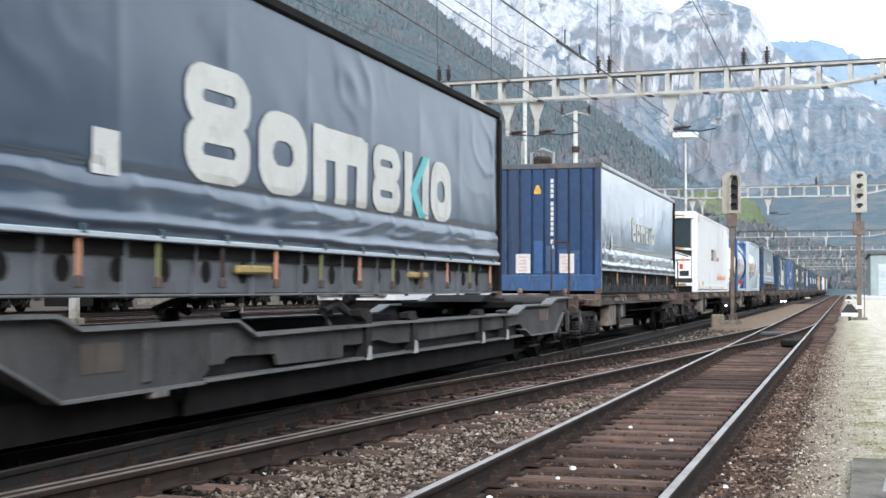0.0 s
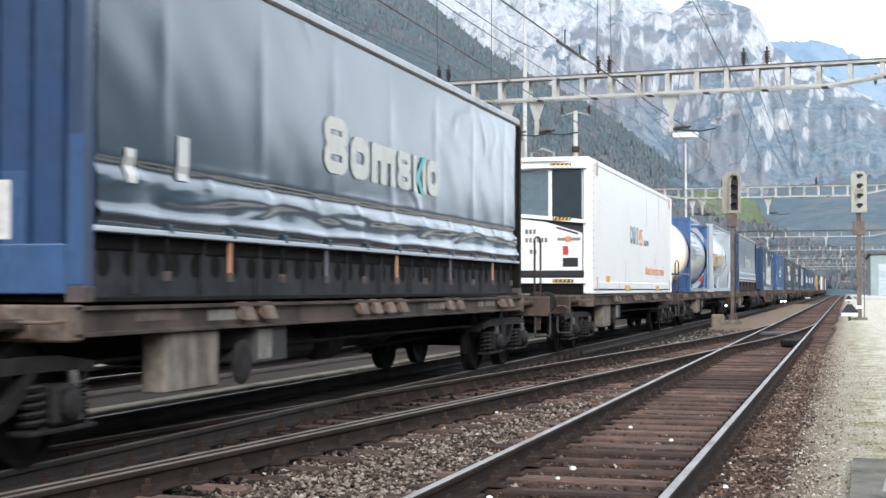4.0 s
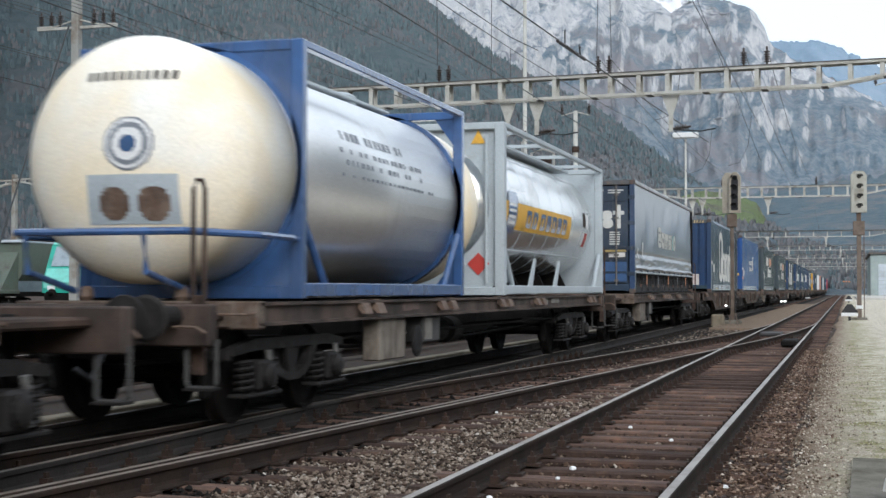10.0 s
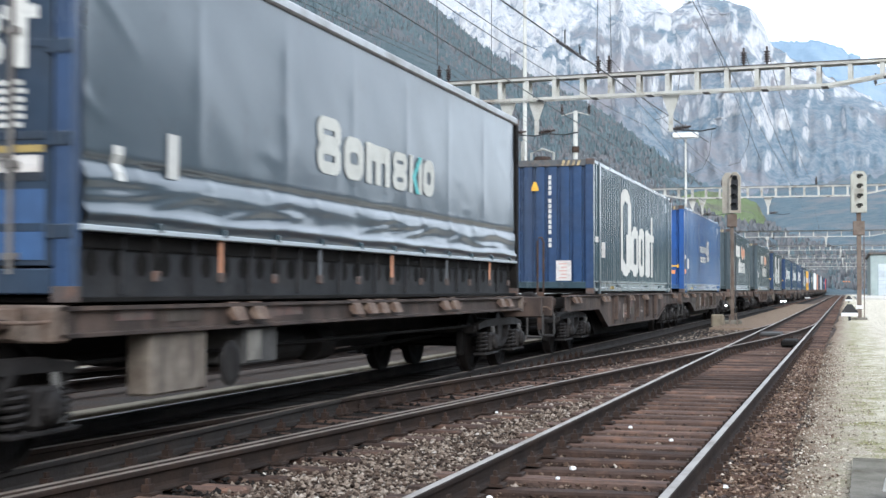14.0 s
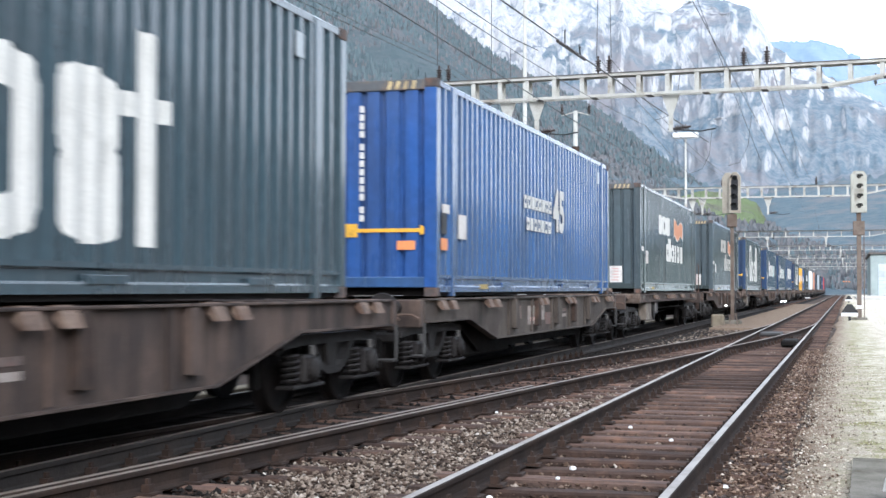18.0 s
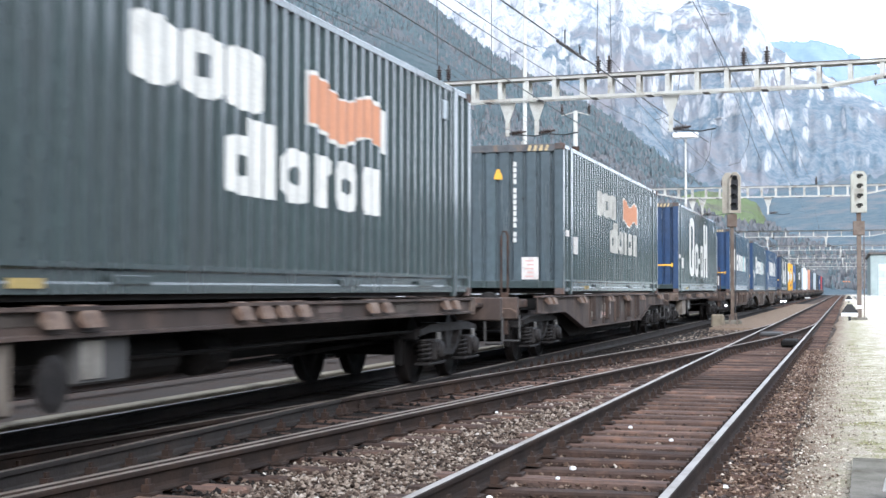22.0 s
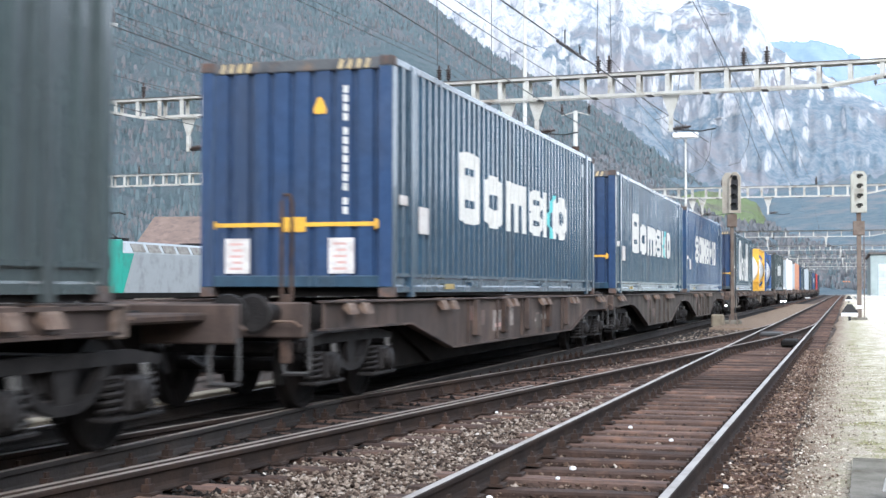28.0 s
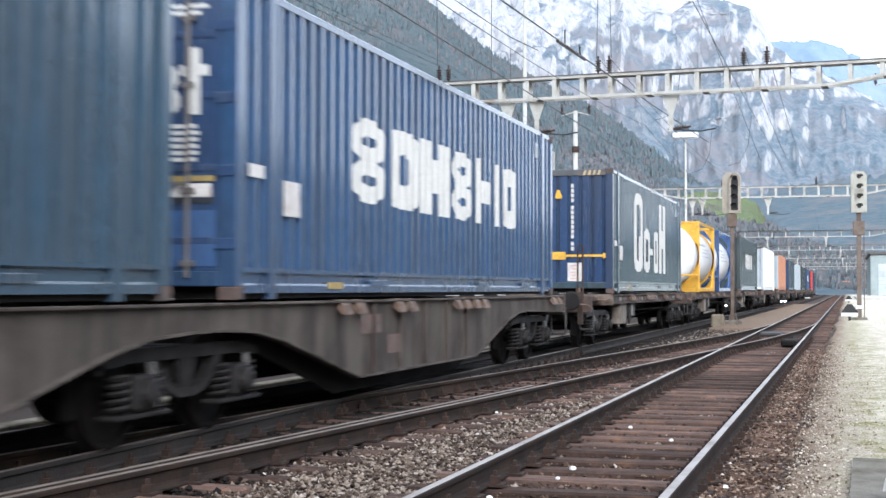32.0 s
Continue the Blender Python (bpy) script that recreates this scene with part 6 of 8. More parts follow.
INSULATOR = insulator_mesh()


def gantry(m, length, top, depth=.78, taper=3.2, pendants=(), insulators=(), step=.97, mast_left=True, mast_right=True, plane=.42, far=False, mast_up=0.0, taper_right=0.0):
    """A ladder beam on masts; its local x runs across the tracks."""
    g = thing("line_gantry", "pale grey steel ladder beam carrying the overhead line", "gantry", "overhead line gantries", at=m)
    bot = top - depth
    lowline = [(0, top - .16), (taper, bot), (length - (taper_right or taper), bot), (length, top - .16)]
    for s in ((-1, 1) if not far else (0,)):
        y = s * plane / 2
        part("top_chord", B((0, length, y - .05, y + .05, top - .09, top), bevel=.008), M["gantry"], g)
        bm = bmesh.new()
        for (xa, za), (xb, zb) in zip(lowline, lowline[1:]):
            v = [bm.verts.new((x, yy, z)) for x, z in ((xa, za), (xb, zb), (xb, zb + .09), (xa, za + .09)) for yy in (y - .05, y + .05)]
            for f in ((0, 2, 3, 1), (2, 4, 5, 3), (4, 6, 7, 5), (6, 0, 1, 7), (0, 6, 4, 2), (1, 3, 5, 7)):
                bm.faces.new([v[i] for i in f])
        part("bottom_chord", bm, M["gantry"], g)
        n = int(length / step)
        for k in range(1, n):
            x = k * length / n
            zb = np.interp(x, [a for a, _ in lowline], [b for _, b in lowline]) + .09
            if top - .09 - zb > .08:
                part("upright", B((x - .07, x + .07, y - .03, y + .03, zb, top - .09)), M["gantry"], g)
    part("weathered_capping", B((-.1, length + .1, -plane / 2 - .07, plane / 2 + .07, top + .002, top + .03)), M["gantry_top"], g, "dark weathered top plate")
    if not far:
        for k in range(1, int(length / 1.9)):
            x = k * 1.9
            zb = np.interp(x, [a for a, _ in lowline], [b for _, b in lowline])
            part("tie_plate", B((x - .1, x + .1, -plane / 2 - .06, plane / 2 + .06, zb - .02, zb)), M["gantry_top"], g)
    for on, x in ((mast_left, -.02), (mast_right, length + .02)):
        if on:
            part("mast", B((x - .16, x + .16, -.16, .16, GROUND_Z - .1, top + .3 + (mast_up if x < 1 else 0)), bevel=.02), M["mast"], g, "grey mast, rusty towards its foot")
            part("mast_foot", B((x - .3, x + .3, -.3, .3, GROUND_Z - .1, GROUND_Z + .35), bevel=.03), M["concrete"], g)
    for x, drop in pendants:
        half = .2 if far else .3
        part("pendant_bracket", prism([(x - half, bot), (x + half, bot), (x + .06, bot - .7), (x - .06, bot - .7)], -.03, .03, "y"), M["gantry"], g, "tapered pale bracket plate")
        part("pendant_tube", B((x - .07, x + .07, -.07, .07, bot - drop, bot - .7), bevel=.01), M["gantry"], g)
        part("registration_arm", rod([(x - .1, 0, bot - drop + .1), (x + 1.0, -.1, bot - drop - .02), (x + 1.5, -.1, bot - drop + .05)], .025, 6), M["wire"], g)
        piece("insulator", INSULATOR, g, pose(x + .05, 0, bot - drop + .1, 0, 84))
    for x in insulators:
        piece("insulator", INSULATOR, g, pose(x, 0, top + .03))
    return g


def wire(points, r=.012, name="overhead_wire", label="thin dark overhead line wire"):
    ob = new(name, mesh_of(name, rod(points, r, 5), M["wire"]))
    return tagged(ob, label, "wire", "overhead wires")


def sagging(x, z, y0, y1, sag, n=10, x1=None, z1=None):
    x1, z1 = x if x1 is None else x1, z if z1 is None else z1
    return [(x + (x1 - x) * k / n, y0 + (y1 - y0) * k / n, z + (z1 - z) * k / n - sag * 4 * (k / n) * (1 - k / n)) for k in range(n + 1)]


G1 = pose(-29.05, 48.1, 0, 0, 0, -4.1)


def g1_x(x):
    return (x + 29.05) / math.cos(radians(4.1))


gantry(G1, 33.2, 8.56, pendants=((g1_x(-5.6), 1.25), (g1_x(-10.25), 1.2), (g1_x(-11.3), 1.2), (g1_x(-24.0), 1.3)),
       insulators=[g1_x(x) for x in (-13.85, -13.5, -8.08, -7.7, -3.2, -2.45, -19.4, -26.0)], mast_up=4.6, taper_right=4.6)
gantry(pose(-14.5, 100.5, 0, 0, 0, -.5), 18.5, 8.55, pendants=((9.2, 1.2), (3.9, 1.2), (4.6, 1.2)), insulators=(6, 12.5), far=False)
gantry(pose(-55.5, 84, 0, 0, 0, -4), 27, 8.9, pendants=((6.2, 1.3), (16, 1.3)), insulators=(10, 20))
gantry(pose(-73, 84, 0, 0, 0, 3), 17.4, 8.9, insulators=(), mast_left=True, mast_right=False)
for y, x0, w in ((176, -22, 28), (236, -24, 33), (298, -26, 36), (352, -28, 40), (405, -28, 40), (455, -28, 40)):
    gantry(pose(x0, y, 0), w, 8.5, far=True, step=1.6, pendants=((w * .45, 1.2), (w * .7, 1.2)))

mast_arm = thing("feeder_crossarm", "white steel crossarm with dark insulators at a mast top", "crossarm", at=pose(-29.05, 48.1, 11.5))
for s in (-1, 1):
    part("arm", B((s * .15 if s > 0 else -1.75, 1.75 if s > 0 else -.15, -.06, .06, 0, .1)), M["gantry"], mast_arm)
    part("strut", rod([(s * .15, 0, .35), (s * 1.2, 0, .08)], .03), M["gantry"], mast_arm)
    for x in (.75, 1.15, 1.6):
        piece("insulator", INSULATOR, mast_arm, pose(s * x, 0, .1))
    part("end_plate", B((s * 1.1 if s > 0 else -1.75, 1.75 if s > 0 else -1.1, -.09, .09, .1, .15)), M["gantry"], mast_arm)
wire([(-29.3, 47.9, 11.6), (-28.3, 44.0, 6.9), (-27.2, 40.0, 2.2)], .035, "stay_rod", "pale stay rod bracing the mast")

# wires along the tracks
for x, near in ((-2.1, True), (-6.43, False), (-11.1, False), (-15.9, False)):
    for y0, y1 in ((-12, 46.3), (46.3, 100.4), (100.4, 176), (176, 236), (236, 298)):
        span = thing("overhead_line", "thin dark contact wire hung from a messenger wire", "overhead line", "overhead wires", at=pose(x, y0, 0))
        if near and y0 < 90:
            part("contact_wire", rod(sagging(0, 5.45, 0, y1 - y0, .03), .006, 5), M["wire"], span)
            continue
        part("messenger_wire", rod(sagging(0, 6.75, 0, y1 - y0, .75), .009, 5), M["wire"], span)
        part("contact_wire", rod(sagging(0, 5.45, 0, y1 - y0, .03), .011, 5), M["wire"], span)
        for k in range(1, 6):
            t = k / 6
            part("dropper", rod([(0, (y1 - y0) * t, 5.45), (0, (y1 - y0) * t, 6.75 - .75 * 4 * t * (1 - t))], .006, 4), M["wire"], span)
for x, z in ((-13.85, 9.2), (-13.5, 9.2), (-8.08, 9.15), (-7.7, 9.15), (-3.2, 9.15), (-2.45, 9.15), (-19.4, 9.2), (-26.0, 9.2)):
    if x < -9:
        wire(sagging(x, z, -20, 46.8, .5), .012)
    wire(sagging(x, z, 46.8, 100.5, .5), .012)
for x, z in ((-30.65, 12.1), (-30.2, 12.1), (-29.8, 12.1), (-27.45, 12.1), (-27.9, 12.1), (-28.3, 12.1)):
    wire(sagging(x, z, -10, 48.1, .5), .012)
    wire(sagging(x, z, 48.1, 110, .6), .012)
# wires that slant across to the connecting track, with a heavy section insulator
wire(sagging(-7.9, 8.1, 29, 66, .05, x1=-6.2, z1=8.2), .02)
wire([(-8.6, 29.5, 7.9), (-8.0, 33.5, 7.55), (-7.75, 35.5, 7.55)], .012)
sec = thing("section_insulator", "dark section insulator in an overhead wire", "insulator", at=pose(-7.45, 38.6, 8.05, 0, 0, -3))
part("runner", rod([(0, -1.6, 0), (0, 1.6, 0)], .05, 8), M["insulator"], sec)
part("horn", rod([(-.05, -.6, 0), (-.15, -.2, .3), (-.2, 0, .6)], .025, 6), M["wire"], sec)
part("horn", rod([(.05, .8, 0), (.12, .4, .22), (.2, .2, .1)], .025, 6), M["wire"], sec)
part("lower_runner", rod([(.1, -.9, -.03), (.18, 0, -.14), (.1, .9, -.03)], .02, 6), M["insulator"], sec)
for x, y, z, n in ((-6.0, 53, 7.7, 4), (-3.9, 61, 6.6, 5), (-6.4, 70, 7.1, 3)):
    wire([(x, y, z + 2.2), (x - .15, y, z + .9), (x - .5, y - .2, z + .15), (x - 1.0, y - .3, z)], .01, "jumper_wire", "thin dark hanging jumper wire")
wire([(-7.8, 47, 14), (-7.6, 46.4, 9.1)], .012)
wire([(-8.1, 47, 14), (-8.1, 46.4, 9.1)], .012)
wire([(-14, 47, 16), (-13.85, 46.8, 9.2)], .012)
wire([(-11.9, 47, 15), (-11.9, 46.8, 8.3)], .012)
wire([(-4.6, 40, 11.0), (-3.0, 52, 6.0)], .008)


def pole(name, x, y, h, r, label, mat="gantry"):
    p = thing(name, label, "pole", at=pose(x, y, 0))
    part("shaft", lathe([(r * 1.5, GROUND_Z - .1), (r * 1.4, 2), (r, h)], 12), M[mat], p, smooth=True)
    return p


tall = pole("lighting_mast", -20.55, 90, 23, .12, "tall slender pale lighting mast")
part("lamp_head", B((-1.0, 1.0, -.3, .3, 22.8, 23.1), bevel=.05), M["grey_box"], tall)
lp = pole("yard_lamp", -10.92, 99, 12.0, .07, "thin pole with a flat white lamp head")
part("lamp_head", B((-.9, .9, -.25, .25, 12.0, 12.4), bevel=.06), M["white"], lp)
lp2 = pole("yard_lamp", -37.6, 82.5, 7.2, .06, "thin pole with a flat white lamp head")
part("lamp_head", B((-.35, .35, -.15, .15, 7.1, 7.35), bevel=.04), M["white"], lp2)
for x, y, h in ((-13.7, 72, 10.7), (2.2, 73.5, 11.9)):
    cp = pole("line_pole", x, y, h, .11, "pale pole with a crossarm and insulators")
    part("crossarm", rod([(-.75, 0, h - .25), (0, 0, h - .05), (.75, 0, h - .25)], .03), M["gantry"], cp)
    for s in (-.72, .72):
        piece("insulator", INSULATOR, cp, pose(s, 0, h - .25))
    part("band", lathe([(.2, h - 2.2), (.2, h - 1.9)], 10), M["rust"], cp)
pb = thing("pole_transformer", "rust brown transformer on a bracket at a mast", "transformer", at=pose(-10.75, 50, 5.35))
part("tank", lathe([(.3, 0), (.34, .1), (.34, .7), (.28, .8)], 14), M["rust"], pb)
part("hoop", rod([(-.42, 0, -.1), (-.42, 0, .95), (0, 0, 1.1), (.42, 0, .95), (.42, 0, -.1)], .05), M["gantry"], pb)
part("support_pole", B((-.8, -.68, -.06, .06, -5.9, 1.4)), M["gantry"], pb)
part("bracket", B((-.68, .3, -.05, .05, -.12, 0)), M["gantry"], pb)


# ---- signals ----
M["lens"] = plain("dark_lens", (0.03, 0.03, 0.03), 0.2)
M["lamp_white"] = glowing("white_signal_lamp", (1.0, 0.95, 0.9), 6.0)
M["sig_grey"] = surface("signal_housing_grey", (0.4, 0.4, 0.35), (0.33, 0.32, 0.27), (0.15, 0.13, 0.1), 0.6, 0, 2.0)
M["sig_brown"] = surface("signal_housing_brown", (0.4, 0.36, 0.29), (0.32, 0.27, 0.21), (0.13, 0.1, 0.08), 0.6, 0, 2.0)


def signal_head(parent, x, y, z, w, h, lamps, mat, turn=0.0):
    prof = [(-w / 2, 0), (w / 2, 0), (w / 2, h - .18), (w / 2 - .14, h), (-w / 2 + .14, h), (-w / 2, h - .18)]
    hd = part("signal_head", prism(prof, -.09, .09, "y"), M[mat], parent)
    hd.matrix_basis = pose(x, y, z, 0, 0, turn)
    part("rim", prism([(a * 1.06, b * 1.03 - .02) for a, b in prof], -.04, .04, "y"), M["sig_grey"], hd)
    part("lamp_board", prism([(a * .62, .1 + b * .84) for a, b in prof], -.1, -.092, "y"), M["black" if mat == "sig_brown" else "sig_grey"], hd)
    for k in range(lamps):
        zz = .28 + k * (h - .5) / max(1, lamps - 1)
        lens = part("lens", lathe([(.09, -.12), (.1, -.1)], 14, "y", (0, 0, zz)), M["lens"], hd)
        hood = bmesh.new()
        ring0 = [(.13 * math.cos(a), .13 * math.sin(a)) for a in (math.pi * j / 10 for j in range(11))]
        va = [hood.verts.new((cx, -.1, zz + cz)) for cx, cz in ring0]
        vb = [hood.verts.new((cx, -.34, zz + cz * .9)) for cx, cz in ring0]
        for j in range(10):
            hood.faces.new((va[j], va[j + 1], vb[j + 1], vb[j]))
        part("hood", hood, M["black"], lens)
    return hd


def colour_light(x, y, heads, h, label, post="rust_mast", slim=.1):
    s = thing("railway_signal", label, "signal", "railway signals", at=pose(x, y, 0))
    part("post", B((-slim, slim, -slim, slim, GROUND_Z - .05, h), bevel=.02), M[post], s, "rust brown post")
    part("foot", B((-.35, .35, -.35, .35, GROUND_Z - .1, GROUND_Z + .22), bevel=.04), M["concrete"], s)
    for a in heads:
        signal_head(s, *a)
    return s


sl = colour_light(-4.55, 58.5, ((-.16, .12, 4.45, .46, 1.66, 3, "sig_brown", 168), (.13, -.1, 4.45, .46, 1.66, 4, "sig_brown", -6)), 4.5, "rust brown signal post with two colour light heads", slim=.075)
part("side_box", B((-.2, .2, -.14, .14, 3.85, 4.4), bevel=.03), M["rust_mast"], sl)
part("cable", rod([(.13, -.12, 4.2), (.15, -.12, 2.0), (.13, -.12, .2)], .02), M["black"], sl)
part("lamp", lathe([(.04, -.3), (.04, -.16)], 12, "y", (-.25, 0, .6)), M["lamp_white"], sl, "lit white lamp")
sr = colour_light(.55, 66, ((0, -.14, 4.8, .68, 1.85, 4, "sig_grey", 12),), 4.8, "tall rusty signal post with a grey four-lamp head")
part("relay_box", B((-.26, .26, -.2, .2, 3.75, 4.4), bevel=.03), M["rust_mast"], sr)
part("ladder_rail", B((.2, .24, -.05, .05, 0, 4.1)), M["rust_mast"], sr)
part("plate", B((-.15, .15, -.14, -.12, .4, .55), bevel=.01), M["white"], sr, "white plate")

for x, y, lit, lab in ((-5.05, 118, True, "low shunting signal showing two white lamps"), (.12, 64.5, False, "low shunting signal with a white base plate"), (.2, 150, False, "low shunting signal beside the path"), (-5.0, 190, False, "low shunting signal with a white plate")):
    d = thing("shunting_signal", lab, "signal", "shunting signals", at=pose(x, y, 0))
    part("stand", B((-.06, .06, -.06, .06, GROUND_Z, .12), bevel=.01), M["black"], d)
    part("case", prism([(-.34, .1), (.34, .1), (.34, .3), (.1, .62), (-.1, .62), (-.34, .3)], -.12, .12, "y"), M["black"], d)
    if lit:
        for xx in (-.2, .2):
            part("lamp", lathe([(.075, -.16), (.075, -.12)], 14, "y", (xx * .7, 0, .28)), M["lamp_white"], d, "lit white lamp")
    else:
        part("base_plate", B((-.36, .36, -.14, -.12, .08, .24), bevel=.02), M["white"], d, "white plate")

cab = thing("track_side_box", "small grey concrete trackside box", "cabinet", at=pose(-4.95, 56.2, GROUND_Z - .05))
part("body", B((-.25, .25, -.25, .25, 0, .55), bevel=.06), M["yard_slab"], cab)
part("hoop", rod([(.5, 0, 0), (.45, 0, .5), (.7, 0, .6), (.8, 0, 0)], .03), M["rust_mast"], cab)
slab = thing("concrete_cover", "flat grey concrete cable duct cover", "cover", at=pose(0, 0, -.1))
part("lid", prism([(.0, 8.9), (1.6, 8.9), (1.6, 11.6), (.04, 11.6)], -.06, .03, "z"), M["concrete"], slab)
part("stone", lathe([(.02, 0), (.12, .03), (.1, .1), (.02, .13)], 7, "z", (.32, 9.35, .06)), M["light_concrete"], slab)
for y, w in ((47.5, .9), (40, .5)):
    bd = thing("sleeper_panel", "pale timber board lying between the rails", "board", at=pose(-1.84, y, -.165))
    part("board", B((-.35, .35, -w / 2, w / 2, 0, .03), bevel=.008), M["spigot"], bd)
tb = thing("track_board", "pale worn timber board lying beside the main line rail", "board", at=pose(-5.22, 10.5, -.2, 0, 0, -3))
part("board", B((-.24, .24, -.6, .6, 0, .03), bevel=.008), M["yard_slab"], tb)
pt = thing("point_machine", "dark grey point machine between two tracks", "point machine", at=pose(-2.2, 44.5, -.16))
part("case", B((-.4, .25, -.9, .9, 0, .1), bevel=.03), M["pocket"], pt)
pt = thing("point_lever", "low black point lever box", "point machine", at=pose(-1.35, 36.5, -.16))
part("case", B((-.25, .15, -.8, .8, 0, .16), bevel=.04), M["under"], pt)


# ---- buildings and standing rolling stock ----
M["roof_tile"] = surface("brown_roof_tiles", (0.15, 0.105, 0.085), (0.2, 0.14, 0.115), (0.07, 0.055, 0.048), 0.85, 0, 1.2, bump=0.5, fine=9.0)
M["plaster"] = surface("cream_plaster", (0.55, 0.5, 0.42), (0.48, 0.43, 0.36), (0.3, 0.26, 0.22), 0.9, 0, 1.0)
M["shed"] = surface("grey_green_cladding", (0.3, 0.36, 0.35), (0.34, 0.39, 0.38), (0.2, 0.23, 0.22), 0.6, 0, .5)
M["shed_pale"] = surface("pale_grey_door", (0.5, 0.55, 0.6), (0.45, 0.5, 0.54), (0.35, 0.38, 0.4), 0.6, 0, .5)


def shed(x, y):
    s = thing("yard_building", "flat-roofed grey-green yard building with a large pale door", "building", at=pose(x, y, 0))
    part("wall", B((0, 26, 0, 40, GROUND_Z - .1, 7.0)), M["shed"], s)
    part("roof", B((-.35, 26.4, -.4, 40.4, 7.0, 7.35), bevel=.05), M["gantry_top"], s)
    d = part("door", B((1.2, 9.2, -.08, .02, 0, 5.4), bevel=.03), M["shed_pale"], s)
    for k in range(1, 8):
        part("slat", B((1.2, 9.2, -.1, -.08, k * .68, k * .68 + .04)), M["shed"], d)
    part("fascia", B((.3, 25.7, -.06, -.01, 5.7, 6.8)), M["shed"], s)
    part("plinth", B((-.1, 26.1, -.15, 40.1, GROUND_Z - .1, .35)), M["light_concrete"], s)
    return s


shed(3.75, 236)
dock = tagged(new("loading_dock", mesh_of("loading_dock", B((1.2, 40, 190, 236, -.2, .25), bevel=.05), M["light_concrete"])), "pale concrete loading dock", "dock", kind="structure")


def house(x, y, w, d, h, ridge, turn, label, roof="roof_tile", wall="plaster", windows=4):
    o = thing("house", label, "house", at=pose(x, y, GROUND_Z, 0, 0, turn))
    part("wall", prism([(-d / 2, 0), (d / 2, 0), (d / 2, h), (0, ridge - .15), (-d / 2, h)], -w / 2, w / 2, "x"), M[wall], o)
    e = .6
    for s in (-1, 1):
        k = (ridge - h) / (d / 2)
        prof = [(0, ridge), (s * (d / 2 + e), h - k * e), (s * (d / 2 + e), h - k * e + .18), (0, ridge + .18)]
        part("roof_slope", prism(prof, -w / 2 - .5, w / 2 + .5, "x"), M[roof], o)
    part("chimney", B((w * .2, w * .2 + .5, -.3, .3, ridge - .4, ridge + 1.0), bevel=.03), M["plaster"], o)
    for k in range(windows):
        xx = -w / 2 + (k + .5) * w / windows
        wf = part("window", B((xx - .5, xx + .5, -d / 2 - .05, -d / 2 + .02, h * .45, h * .45 + 1.4)), M["white"], o)
        part("pane", B((xx - .4, xx + .4, -d / 2 - .06, -d / 2 - .05, h * .45 + .1, h * .45 + 1.3)), M["glass_dark"], wf)
    return o


house(-57.5, 124, 15, 10, 5.6, 8.4, 8, "cream house with a brown tiled roof behind the sidings")
house(-84, 112, 7, 7, 5.5, 7.5, 20, "small pale house behind the sidings", windows=2)
house(-22.5, 74, 5, 5, 4.4, 6.4, 70, "small shed with a dark gabled roof beside the sidings", "gantry_top", "plaster", 2)
house(-52, 175, 18, 10, 7, 10, 5, "large house behind the yard")
tagged(new("yard_wall", mesh_of("yard_wall", B((-64, -37, 117, 117.12, 2.1, 2.3), (-64, -37, 117, 117.12, GROUND_Z, 2.1)), M["concrete"])), "pale retaining wall behind the sidings", "wall", kind="structure")

M["loco_green"] = surface("turquoise_loco_paint", (0.03, 0.38, 0.29), (0.04, 0.33, 0.26), (0.05, 0.2, 0.16), 0.4, 0, 1.0, bump=0.03)
M["loco_pale"] = surface("pale_turquoise_paint", (0.2, 0.62, 0.54), (0.2, 0.56, 0.49), (0.15, 0.36, 0.3), 0.4, 0, 1.0, bump=0.03)
M["loco_silver"] = surface("silver_loco_paint", (0.36, 0.39, 0.4), (0.33, 0.36, 0.37), (0.22, 0.22, 0.22), 0.4, 0.1, 1.0, bump=0.03)
M["windscreen"] = surface("windscreen_glass", (0.3, 0.36, 0.4), rough=0.1, bump=0)


